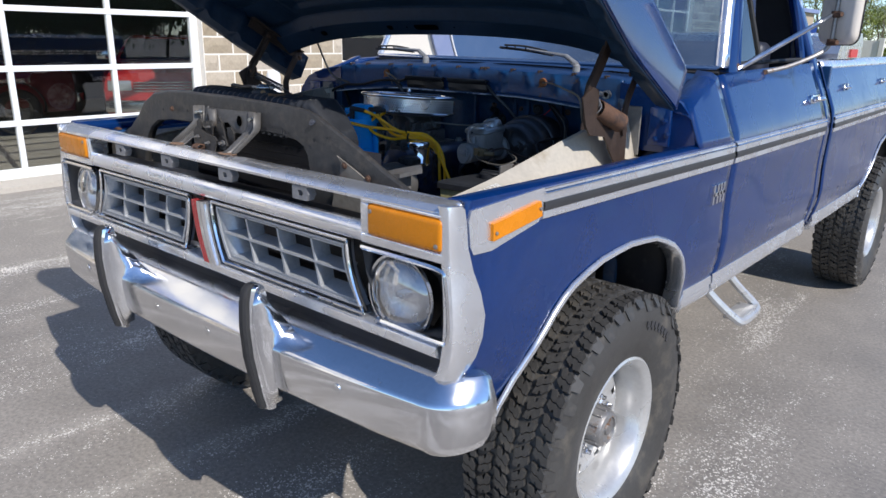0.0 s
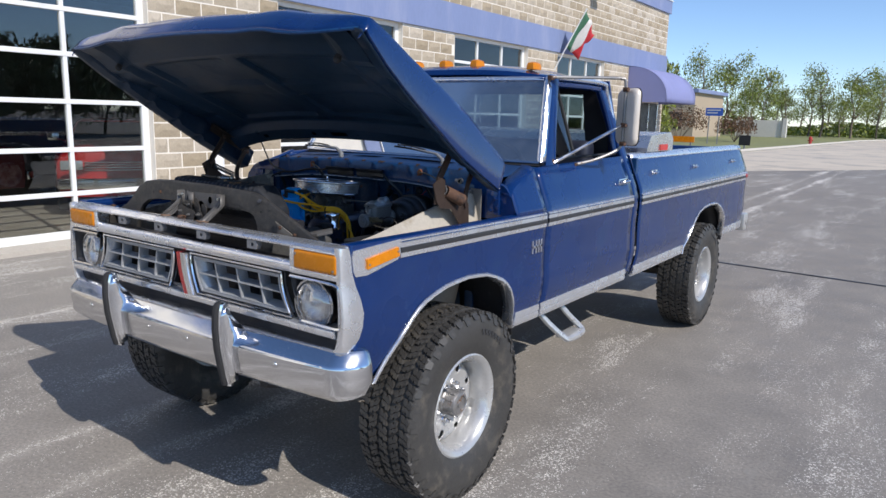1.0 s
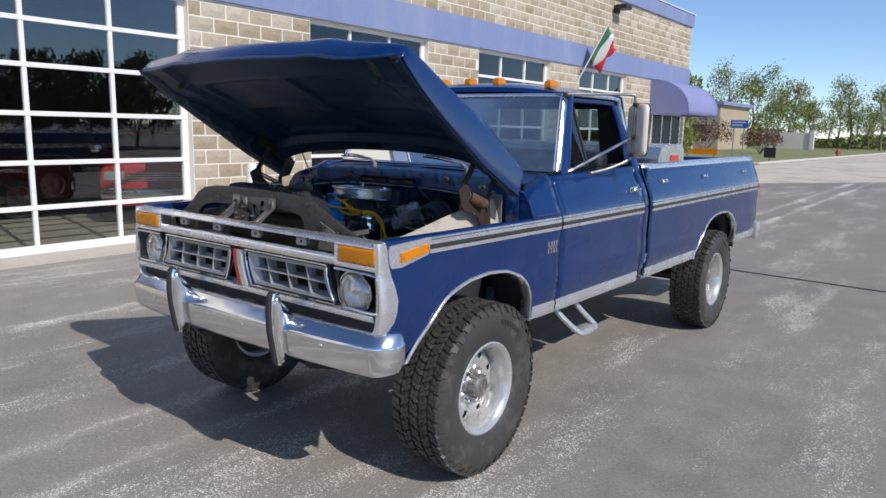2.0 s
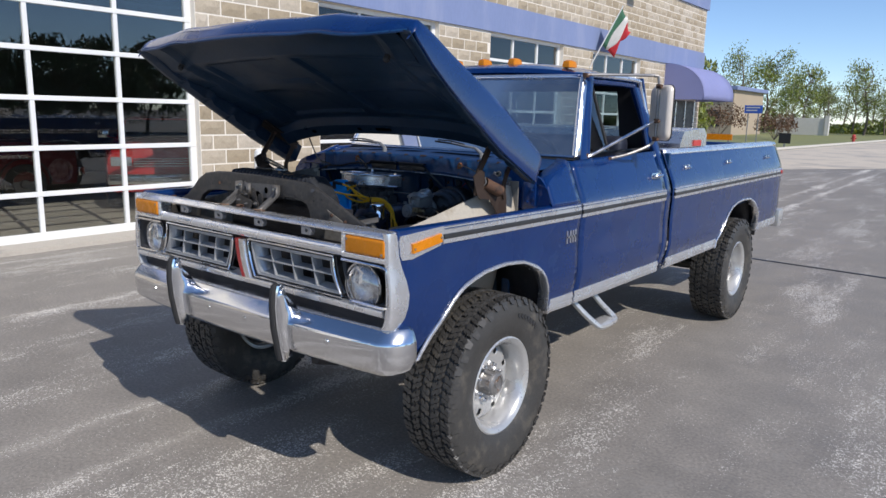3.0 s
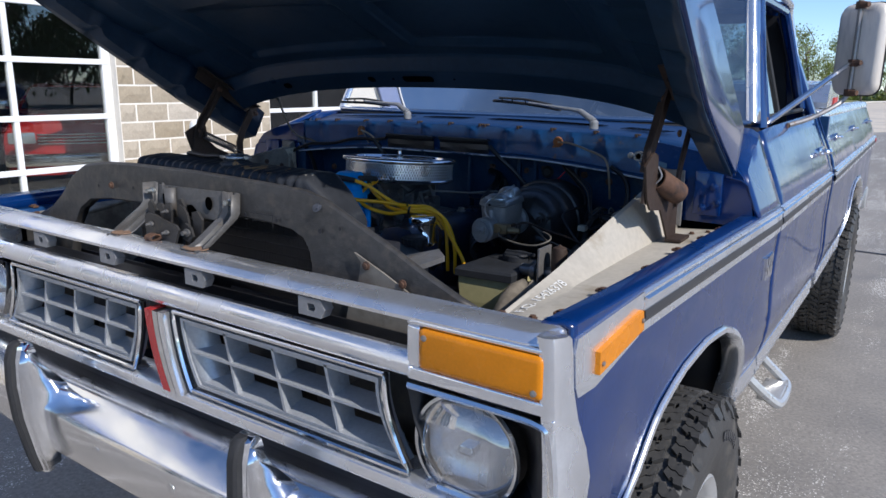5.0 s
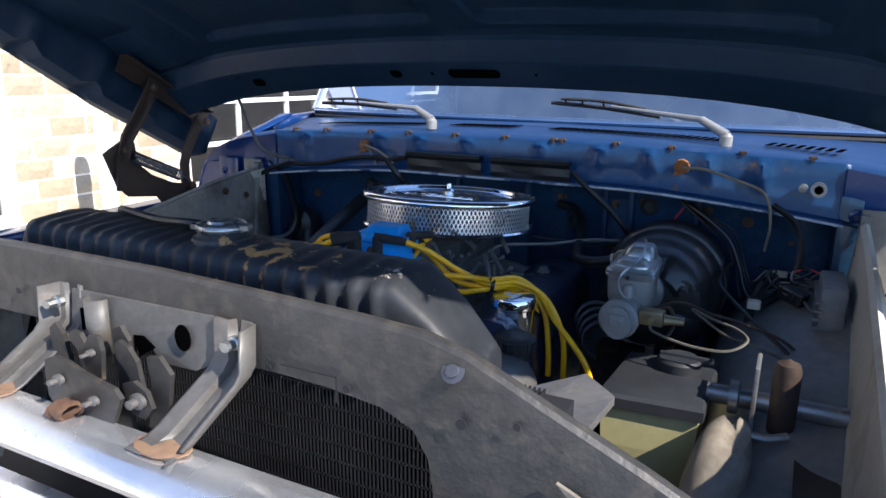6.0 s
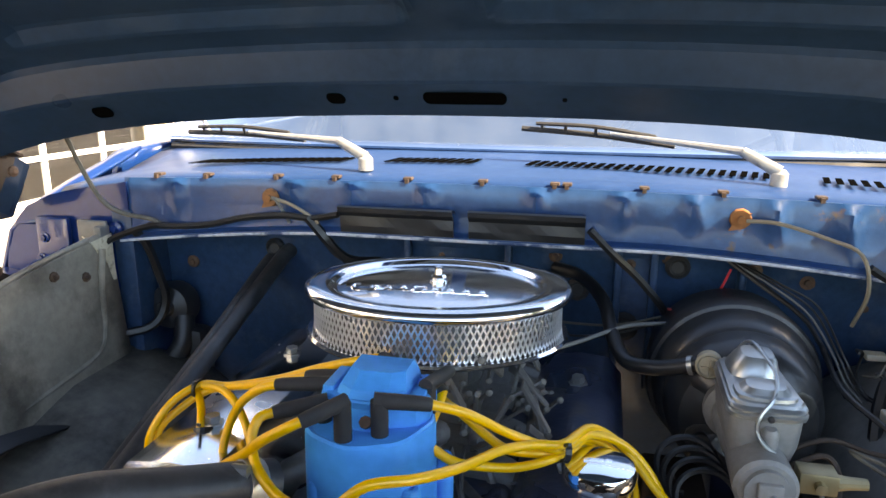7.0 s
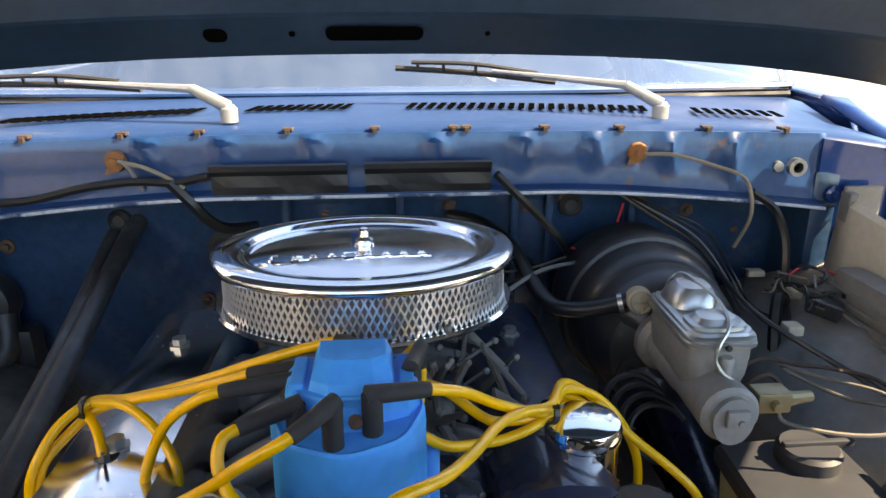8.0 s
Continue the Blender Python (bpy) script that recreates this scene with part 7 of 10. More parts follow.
def peeled(m, centre, reach, bare, scale=26.0, level=0.655):
    """Adds patches where the paint has flaked off round one spot."""
    nt = m.node_tree
    bsdf = nt.nodes["Principled BSDF"]
    old = bsdf.inputs["Base Color"].links[0].from_socket
    co = nt.nodes.new("ShaderNodeTexCoord").outputs["Object"]
    off = nt.nodes.new("ShaderNodeVectorMath")
    off.operation = "DISTANCE"
    sc = nt.nodes.new("ShaderNodeMapping")
    sc.inputs["Scale"].default_value = (0.62, 1.0, 0.5)
    nt.links.new(co, sc.inputs[0])
    nt.links.new(sc.outputs[0], off.inputs[0])
    off.inputs[1].default_value = (centre[0] * 0.62, centre[1], centre[2] * 0.5)
    near = mapped(nt, off.outputs["Value"], 0.0, reach, 0.20, -0.16)
    spots = noisy(nt, co, scale, 5.0, 0.60)
    add = nt.nodes.new("ShaderNodeMath")
    nt.links.new(near, add.inputs[0])
    nt.links.new(spots, add.inputs[1])
    fac = mapped(nt, add.outputs[0], level, level + 0.025)
    nt.links.new(ramp_between(nt, fac, old, bare), bsdf.inputs["Base Color"])


peeled(M["tank_black"], (0.075, -0.462, 1.335), 0.135, (0.34, 0.185, 0.075), 40.0, 0.668)
peeled(M["tank_black"], (0.215, -0.470, 1.325), 0.075, (0.34, 0.31, 0.26), 110.0, 0.735)
peeled(M["paint_under"], hood_at(-0.083, 0.215, -0.070), 0.035, (0.13, 0.075, 0.045), 75.0, 0.66)
peeled(M["paint_under"], hood_at(-0.36, 0.165, -0.095), 0.022, (0.15, 0.10, 0.07), 90.0, 0.66)
M["cap_metal"] = mat("worn_plated_cap", (0.36, 0.36, 0.35), 0.30, 0.8, 0.3, 90, 14, stain=(0.06, 0.06, 0.06), stain_at=(0.52, 0.62), stain_scale=40)
M["block_dark"] = mat("oily_blue_engine_block", (0.016, 0.026, 0.055), 0.30, 0.1, 0.4, 50, 9, stain=(0.06, 0.05, 0.04), stain_at=(0.54, 0.7), stain_scale=14, coat=0.6, bump=0.3, bump_scale=40)
M["yellowed"] = mat("yellowed_plastic_tank", (0.44, 0.40, 0.20), 0.5, 0, 0.14, 60, 8)
M["inner_grey"] = mat("dusty_grey_inner_fender", (0.27, 0.235, 0.185), 0.65, 0.05, 0.3, 60, 5, stain=(0.10, 0.082, 0.062), stain_at=(0.46, 0.66), stain_scale=7, bump=0.15)
M["inner_dark"] = mat("dusty_dark_cover", (0.155, 0.15, 0.143), 0.50, 0, 0.35, 50, 5, stain=(0.23, 0.215, 0.19), stain_at=(0.55, 0.75), stain_scale=7)
M["booster"] = mat("glossy_black_booster", (0.016, 0.017, 0.019), 0.46, 0, 0.3, 60, 9, stain=(0.035, 0.035, 0.036), stain_at=(0.56, 0.75), stain_scale=10, coat=0.2)
M["brass"] = mat("dull_brass", (0.30, 0.24, 0.14), 0.4, 0.8, 0.15, 90, 18)
M["latch"] = mat("dirty_grey_steel", (0.115, 0.110, 0.104), 0.50, 0.25, 0.3, 90, 10.0, stain=(0.09, 0.065, 0.045), stain_at=(0.52, 0.70), stain_scale=16, stain_rough=0.8)
M["latch_dark"] = mat("oily_dark_steel", (0.055, 0.052, 0.050), 0.42, 0.4, 0.35, 90, 12.0, stain=(0.16, 0.12, 0.08), stain_at=(0.58, 0.72), stain_scale=24, stain_rough=0.8)
M["rust_foot"] = mat("orange_rust_patch", (0.22, 0.135, 0.085), 0.8, 0.0, 0.35, 120, 30.0)
M["chalk"] = mat("white_chalk", (0.74, 0.73, 0.69), 0.9, 0, 0.06, 200, 40)
M["lead_white"] = mat("pale_cable", (0.15, 0.145, 0.135), 0.5, 0, 0.1, 150, 20)
M["lead_beige"] = mat("beige_cable", (0.10, 0.09, 0.072), 0.6, 0, 0.25, 150, 20)
M["lead_green"] = mat("green_cable", (0.01, 0.20, 0.10), 0.45, 0, 0.1, 150, 20)
M["hose_grey"] = mat("worn_black_hose", (0.030, 0.030, 0.032), 0.42, 0, 0.35, 60, 9, stain=(0.075, 0.075, 0.075), stain_at=(0.5, 0.7), stain_scale=20, bump=0.1)
M["lead_red"] = mat("red_cable", (0.50, 0.03, 0.04), 0.45, 0, 0.1, 150, 20)


# inner fenders
def apron_top(y):
    return lerp_table([(-0.56, 1.128), (-0.30, 1.165), (0.0, 1.225), (0.20, 1.262), (0.40, 1.285)], y)


def inner_fender(s, m):
    bm = bmesh.new()
    rows = []
    for y in steps(-0.56, 0.385, 24):
        zt = apron_top(y)
        w = 0.838 + 0.02 * (y + 0.55)
        rows.append([(s * w, y, 1.150), (s * (w - 0.03), y, 1.149), (s * 0.752, y, 1.144), (s * 0.742, y, 1.143), (s * 0.704, y, zt - 0.004), (s * 0.697, y, zt), (s * 0.690, y, zt - 0.008), (s * 0.688, y, zt - 0.06), (s * (0.67 if y > -0.35 else 0.68), y, 1.02), (s * 0.64, y, 0.86), (s * 0.60, y, 0.70)])
    sheet(bm, rows)
    o = part("inner_fender", bm, m, truck, "bare dusty metal inner fender" if s > 0 else "grey dusty inner fender", smooth=True, sharp=25, thick=0.003)
    bm = bmesh.new()
    box(bm, (s * 0.72 - 0.03, 0.375, 1.15), (s * 0.72 + 0.03, 0.382, 1.30), 0.003)
    box(bm, (s * 0.697 - 0.008, 0.36, 1.10), (s * 0.697 + 0.008, 0.384, 1.292), 0.003)
    part("end_plate", bm, M["inner_dark"], o)
    bm = bmesh.new()
    for y, x in ((-0.545, 0.72), (-0.535, 0.77), (-0.545, 0.815), (0.30, 0.80), (0.34, 0.83)):
        bolt(bm, (s * x, y, 1.149), (0, 0, 1), 0.0055, 0.005)
    each_part("fender_bolt", bm, M["rust"], o)
    return o


inner_l = inner_fender(1, M["apron"])
inner_r = inner_fender(-1, M["inner_grey"])
# wheel housings that swell into the bay below the inner fenders
for s, m, lb, top in ((1, M["inner_dark"], "dusty dark grey wheel housing", 1.150), (-1, mat("grimy_grey_housing", (0.13, 0.118, 0.10), 0.6, 0, 0.4, 50, 6, stain=(0.045, 0.04, 0.035), stain_at=(0.46, 0.64), stain_scale=9), "grimy grey wheel housing", 1.040)):
    bm = bmesh.new()
    rows = []
    for y in steps(-0.40, 0.47, 26):
        fall = 0.34 * max(0.0, 0.24 - y) ** 1.15 + 0.9 * max(0.0, y - 0.42) ** 1.2
        zt = top - fall
        ripple = 0.003 * math.sin(y * 37)
        rows.append([(s * 0.694, y, zt + 0.020), (s * 0.672, y, zt + 0.008), (s * 0.640, y, zt + 0.002 + ripple), (s * 0.600, y, zt - 0.006), (s * 0.560, y, zt - 0.022 - ripple), (s * 0.520, y, zt - 0.050), (s * 0.490, y, zt - 0.090), (s * 0.470, y, zt - 0.15), (s * 0.46, y, zt - 0.28)])
    sheet(bm, rows)
    part("wheel_housing", bm, m, inner_l if s > 0 else inner_r, lb, smooth=True, thick=0.003)
# pressed pad, rolled flange and spot bolts on the grey inner fender
bm = bmesh.new()
loft(bm, [[(-0.688 + h, 0.080 + r * 0.036 * math.cos(a), 1.130 + r * 0.024 * math.sin(a)) for a in (2 * math.pi * i / 16 for i in range(16))] for r, h in ((1.0, -0.004), (0.96, 0.006), (0.86, 0.011), (0.5, 0.013))])
part("pressed_pad", bm, M["inner_grey"], inner_r, smooth=True)
bm = bmesh.new()
tube(bm, [(-0.692, y, apron_top(y) - 0.001) for y in steps(-0.54, 0.33, 16)], 0.0048, 8)
part("rolled_edge", bm, M["inner_grey"], inner_r, smooth=True)
bm = bmesh.new()
tube(bm, [(-0.684, 0.352, 1.255), (-0.683, 0.340, 1.18), (-0.680, 0.330, 1.11), (-0.678, 0.30, 1.075), (-0.678, 0.18, 1.058), (-0.682, 0.02, 1.035)], 0.006, 8, 4)
part("panel_fold", bm, M["inner_grey"], inner_r, smooth=True)
bm = bmesh.new()
for y, z in ((0.31, 1.215), (0.24, 1.235), (0.20, 1.09), (-0.05, 1.17), (-0.02, 1.08), (-0.20, 1.14)):
    lathe(bm, [(0.009, 0), (0.009, 0.003), (0.005, 0.004), (0.005, 0.008), (0.0, 0.009)], (-0.689, y, z), (1, 0, 0), 8)
each_part("fender_bolt", bm, M["rust"], inner_r)
# primer patch and perforated edge at the end of the grey inner fender
bm = bmesh.new()
prism(bm, [(-0.704, 0.330, 1.281), (-0.689, 0.332, 1.270), (-0.6868, 0.382, 1.276), (-0.6868, 0.383, 1.190), (-0.6868, 0.378, 1.180), (-0.687, 0.366, 1.225), (-0.689, 0.345, 1.250)], (0.0016, 0, 0.0016))
for k in range(6):
    box(bm, (-0.687, 0.376, 1.165 - 0.013 * k), (-0.6845, 0.384, 1.172 - 0.013 * k), 0.001)
box(bm, (-0.687, 0.366, 1.075), (-0.6845, 0.384, 1.098), 0.002)
part("primer_patch", bm, mat("bare_pale_primer", (0.55, 0.49, 0.37), 0.7, 0, 0.2, 90, 12, stain=(0.20, 0.16, 0.11), stain_at=(0.52, 0.62), stain_scale=40), inner_r, "pale bare metal edge")
# chalked stock number on the slope of the bare inner fender
cu = bpy.data.curves.new("chalk_number", "FONT")
cu.body = "F.Q. 15426378"
cu.size = 0.031
cu.extrude = 0.0006
tmp = new("chalk_tmp", cu)
dg = bpy.context.evaluated_depsgraph_get()
me = bpy.data.meshes.new_from_object(tmp.evaluated_get(dg))
bpy.data.objects.remove(tmp)
me.materials.append(M["chalk"])
for v in me.vertices:
    y = -0.50 + v.co.x * 0.98
    k = 0.22 + v.co.y / 0.046
    low, high = Vector((0.742, y, 1.143)), Vector((0.704, y, apron_top(y) - 0.004))
    side = (high - low).cross(Vector((0, 1, 0.15))).normalized()
    if side.z < 0:
        side = -side
    v.co = low.lerp(high, k) + side * (0.0022 + v.co.z * 0.5)
ch = new("chalk_number", me)
ch.parent = inner_l
ch["label"] = "white chalked stock number"

# radiator support panel with stepped outline and a wide opening
SY = -0.577
FLANGE = 0.016
bm = bmesh.new()
outline = [(-0.70, 1.150), (-0.60, 1.190), (-0.54, 1.232), (-0.49, 1.278), (-0.43, 1.308), (-0.34, 1.321), (-0.24, 1.325), (0.0, 1.325), (0.14, 1.321), (0.25, 1.317), (0.312, 1.313), (0.357, 1.302), (0.426, 1.271), (0.506, 1.236), (0.582, 1.199), (0.653, 1.168), (0.70, 1.150)]
hole = [(-0.56, 0.90), (-0.53, 1.06), (-0.50, 1.15), (-0.46, 1.20), (-0.41, 1.228), (-0.33, 1.238), (-0.22, 1.240), (0.0, 1.244), (0.10, 1.246), (0.17, 1.246), (0.22, 1.244), (0.275, 1.238), (0.308, 1.224), (0.323, 1.200), (0.328, 1.17), (0.328, 1.10), (0.33, 0.90)]
sheet(bm, [[(x, SY, z) for x, z in outline], [(x, SY - 0.002, z - 0.012) for x, z in outline], [(x * 0.5 + q * 0.5, SY - 0.002, z * 0.5 + w * 0.5) for (x, z), (q, w) in zip(outline, hole)], [(q, SY - 0.002, w + 0.004) for q, w in hole], [(q, SY + 0.004, w) for q, w in hole], [(q, SY + 0.022, w) for q, w in hole]])
sheet(bm, [[(x, SY, z) for x, z in outline], [(x, SY + 0.004, z + 0.004) for x, z in outline], [(x, SY + FLANGE * 0.6, z + 0.005) for x, z in outline], [(x, SY + FLANGE * 0.9, z + 0.003) for x, z in outline], [(x, SY + FLANGE, z - 0.010) for x, z in outline]])
sheet(bm, [[(-0.70, SY, 1.150), (-0.86, SY, 1.15)], [(-0.56, SY, 0.90), (-0.86, SY, 0.86)]])
sheet(bm, [[(0.70, SY, 1.150), (0.86, SY, 1.14)], [(0.33, SY, 0.90), (0.86, SY, 0.86)]])
support = part("radiator_support", bm, M["support"], truck, "dusty black radiator support panel with rust", smooth=True, sharp=30, thick=0.004)
bm = bmesh.new()
edge_ = [(0.440, 1.246), (0.506, 1.218), (0.582, 1.181), (0.653, 1.150), (0.70, 1.132)]
low_ = [(0.455, 1.205), (0.448, 1.165), (0.428, 1.132), (0.41, 1.06)]
prism(bm, [(x, SY - 0.010, z) for x, z in low_[::-1]] + [(x, SY - 0.010, z - 0.026) for x, z in edge_] + [(0.72, SY - 0.010, 1.06)], (0, 0.004, 0))
part("baffle", bm, mat("tan_dusty_baffle", (0.19, 0.17, 0.14), 0.75, 0, 0.25, 60, 8, stain=(0.11, 0.09, 0.07), stain_at=(0.5, 0.7), stain_scale=14), support)
bm = bmesh.new()
for x, z in ((0.468, 1.200), (0.548, 1.180), (0.622, 1.152), (-0.30, 1.275)):
    lathe(bm, [(0.0085, 0), (0.0085, 0.002), (0.005, 0.003), (0.005, 0.006), (0.0, 0.0065)], (x, SY - 0.010, z), (0, -1, 0), 8)
each_part("panel_bolt", bm, M["rust"], support)
# near-black discs stand in for the dark inside drilled holes
bm = bmesh.new()
for x, z, r in ((0.154, 1.256, 0.0035), (0.243, 1.254, 0.0040), (0.356, 1.248, 0.0050), (0.405, 1.258, 0.0035), (-0.22, 1.275, 0.004), (-0.36, 1.268, 0.0035)):
    lathe(bm, [(0.0, 0), (r, 0), (r, 0.001), (0, 0.001)], (x, SY - 0.0065, z), (0, -1, 0), 10)
each_part("drilled_hole", bm, M["bay_black"], support)
bm = bmesh.new()
lathe(bm, [(0.0105, 0), (0.0105, 0.0015), (0.006, 0.002), (0.0055, 0.004), (0.002, 0.0045)], (0.346, SY - 0.002, 1.291), (0, -0.85, 0.5), 12)
part("flange_bolt", bm, M["latch_dark_steel"], support, smooth=True)
# folded plate edge and seam on the face
bm = bmesh.new()
box(bm, (0.168, SY - 0.0075, 1.262), (0.232, SY - 0.0062, 1.2632))
box(bm, (0.231, SY - 0.0075, 1.238), (0.2322, SY - 0.0062, 1.2632))
part("face_seam", bm, M["bay_black"], support)
bm = bmesh.new()
box(bm, (-0.86, -0.640, 1.080), (0.86, -0.615, 1.086), 0.003)
for s in (1, -1):
    box(bm, (s * 0.76 - 0.11, -0.645, 1.140), (s * 0.76 + 0.11, -0.60, 1.150), 0.003)
part("top_closing_panel", bm, M["apron"], truck)

# hood latch: a pressed bracket with two bent legs, a slotted plate, levers and a coil
def oval(cx, cz, rx, rz, y, n=16):
    return [(cx + rx * math.cos(a), y, cz + rz * math.sin(a)) for a in (2 * math.pi * i / n for i in range(n))]


latch = new("hood_latch")
latch.parent = truck
latch.location = (-0.0817, 0.3386, 0.2023)
latch.scale = (1.07, 1.48, 0.83)
latch["label"] = "grey pressed steel hood latch with rusty feet"
bm = bmesh.new()
prism(bm, [(-0.040, -0.622, 1.312), (0.165, -0.622, 1.316), (0.165, -0.622, 1.262), (0.135, -0.626, 1.244), (0.092, -0.626, 1.243), (0.075, -0.626, 1.262), (0.055, -0.626, 1.266), (0.050, -0.626, 1.238), (0.0, -0.626, 1.236), (-0.040, -0.626, 1.250)], (0, 0.003, 0))
part("latch_plate", bm, M["latch"], latch)
bm = bmesh.new()
sheet(bm, [[(0.008 + 0.014 * math.sin(a), -0.6265 - 0.010 * math.cos(a), z) for a in steps(-1.57, 1.57, 8)] for z in (1.312, 1.272, 1.236)])
part("plate_swage", bm, M["latch"], latch, smooth=True, thick=0.002)
# slots of the latch plate as near-black plates, shaded by colour alone
bm = bmesh.new()
prism(bm, oval(0.123, 1.284, 0.010, 0.017, -0.6275), (0, 0.001, 0))
prism(bm, [(-0.020, -0.6275, 1.262), (-0.008, -0.6275, 1.262), (-0.008, -0.6275, 1.292), (-0.020, -0.6275, 1.292)], (0, 0.001, 0))
prism(bm, [(0.062, -0.6275, 1.244), (0.085, -0.6275, 1.262), (0.070, -0.6275, 1.274), (0.056, -0.6275, 1.272)], (0, 0.001, 0))
each_part("latch_slot", bm, M["void"], latch)
for x0, x1, fx0, fx1, k in ((-0.062, -0.026, -0.096, -0.058, -1), (0.160, 0.210, 0.132, 0.184, 1)):
    bm = bmesh.new()
    rows = []
    for t, py, pz in ((0.0, -0.622, 1.318), (0.0, -0.624, 1.270), (0.06, -0.628, 1.258), (0.92, -0.660, 1.198), (1.0, -0.668, 1.191), (1.0, -0.684, 1.190)):
        a, b = x0 + (fx0 - x0) * t, x1 + (fx1 - x1) * t
        e = 0.016 if pz > 1.195 else 0.004
        rows.append([(a, py - (e if k < 0 else 0.0), pz), (a + 0.003, py, pz), (a + (b - a) * 0.35, py - 0.001, pz), (a + (b - a) * 0.45, py + 0.006, pz), (b - 0.003, py, pz), (b, py - (e if k > 0 else 0.0), pz)])
    sheet(bm, rows)
    leg = part("latch_leg", bm, M["latch"], latch, "bent grey steel leg", smooth=True, sharp=30, thick=0.003)
    bm = bmesh.new()
    xb = x1 - 0.018 if k > 0 else x0 + 0.014
    lathe(bm, [(0.0085, 0), (0.0085, 0.004), (0.006, 0.005), (0.006, 0.012), (0.0, 0.0125)], (xb, -0.628, 1.297), (0, -1, 0), 8)
    part("leg_bolt", bm, M["zinc"], leg, smooth=True)
    bm = bmesh.new()
    prism(bm, [(fx0 - 0.004 + (fx1 - fx0 + 0.008) * (0.5 + 0.5 * math.cos(a)), -0.672 + 0.013 * math.sin(a), 1.1915) for a in (2 * math.pi * i / 14 for i in range(14))], (0, 0, 0.002))
    part("rust_patch", bm, M["rust_foot"], leg, "orange rust on the foot")
levers = ([(-0.012, 1.262), (-0.004, 1.274), (0.006, 1.272), (0.014, 1.258), (0.022, 1.228), (0.016, 1.215), (0.006, 1.222), (0.000, 1.250)],
          [(0.026, 1.268), (0.032, 1.280), (0.044, 1.280), (0.048, 1.262), (0.044, 1.222), (0.030, 1.205), (0.020, 1.215)],
          [(0.060, 1.270), (0.066, 1.278), (0.078, 1.272), (0.088, 1.256), (0.093, 1.222), (0.088, 1.206), (0.078, 1.212), (0.076, 1.238), (0.064, 1.250)],
          [(-0.012, 1.226), (-0.010, 1.246), (0.004, 1.254), (0.024, 1.251), (0.046, 1.242), (0.086, 1.233), (0.094, 1.222), (0.080, 1.186), (0.002, 1.182), (-0.010, 1.196)],
          [(0.076, 1.228), (0.092, 1.236), (0.108, 1.226), (0.114, 1.206), (0.104, 1.190), (0.084, 1.192)],
          [(-0.046, 1.266), (-0.036, 1.276), (-0.026, 1.262), (-0.018, 1.215), (-0.024, 1.150), (-0.038, 1.142), (-0.042, 1.200)],
          [(0.044, 1.284), (0.056, 1.290), (0.066, 1.272), (0.068, 1.225), (0.058, 1.170), (0.044, 1.140), (0.036, 1.150), (0.046, 1.205)],
          [(0.096, 1.262), (0.112, 1.266), (0.126, 1.246), (0.120, 1.205), (0.104, 1.165), (0.090, 1.168), (0.100, 1.212)],
          [(0.000, 1.190), (0.030, 1.204), (0.074, 1.196), (0.080, 1.160), (0.062, 1.138), (0.010, 1.142)])
for n, pts in enumerate(levers):
    y = (-0.640, -0.646, -0.642, -0.660, -0.648, -0.637, -0.634, -0.638, -0.644)[n]
    bm = bmesh.new()
    prism(bm, [(x, y, z) for x, z in pts], (0, -0.0035, 0))
    part("latch_lever", bm, M["latch_dark"], latch)
for x, y, z, r in ((0.099, -0.652, 1.214, 0.010), (0.012, -0.664, 1.226, 0.007), (0.060, -0.664, 1.212, 0.006), (0.036, -0.650, 1.258, 0.005)):
    bm = bmesh.new()
    lathe(bm, [(r, 0), (r, 0.003), (r * 0.55, 0.004), (r * 0.55, 0.009), (0.0, 0.010)], (x, y, z), (0, -1, 0), 12)
    part("latch_pivot", bm, M["latch"], latch, smooth=True)
bm = bmesh.new()
tube(bm, [Vector((0.020 + i * 0.00030, -0.672 + 0.009 * math.cos(i * 0.8), 1.196 + 0.009 * math.sin(i * 0.8))) for i in range(64)], 0.002, 5)
part("latch_coil", bm, M["rust"], latch)

# radiator: ribbed black top tank, core fins, cap
rad = new("radiator")
rad.parent = truck
rad["label"] = "black radiator with flaking paint"
bm = bmesh.new()
rows = []
ribs = 21
XL, XR = -0.320, 0.236
for i in range(ribs * 8 + 1):
    x = XL + (XR - XL) * i / (ribs * 8)
    g = 0.0072 * (0.5 - 0.5 * math.cos(2 * math.pi * i / 8))
    k = 0.0012 * math.sin(x * 31) + 0.0008 * math.sin(x * 83)
    f = 1.331 - 0.010 * (x + 0.1)
    rows.append([(x, -0.503 - g, 1.225), (x, -0.504 - g, 1.30), (x, -0.5035 - g, f - 0.012), (x, -0.500 - g * 0.8, f - 0.004), (x, -0.493 - g * 0.4, f + g * 0.30), (x, -0.478, f + 0.002 + g * 0.32 + k), (x, -0.44, f + 0.0045 + g * 0.12 - k), (x, -0.415, f + 0.003 + g * 0.12), (x, -0.403, f - 0.003), (x, -0.397, f - 0.014), (x, -0.395, 1.225)])
# folded end caps that slope away
def tank_end(q, reach, drop):
    base = [Vector(p) for p in rows[-1 if q > 0 else 0]]
    out = []
    for t in (0.06, 0.5, 0.94, 1.0):
        ring_ = []
        for p in base:
            k = t * t * 0.35 + t * 0.65
            ring_.append((p.x + q * reach * t, -0.45 + (p.y + 0.45) * (1 - 0.22 * t), p.z - drop * k if p.z > 1.2 else p.z))
        out.append(ring_)
    return out


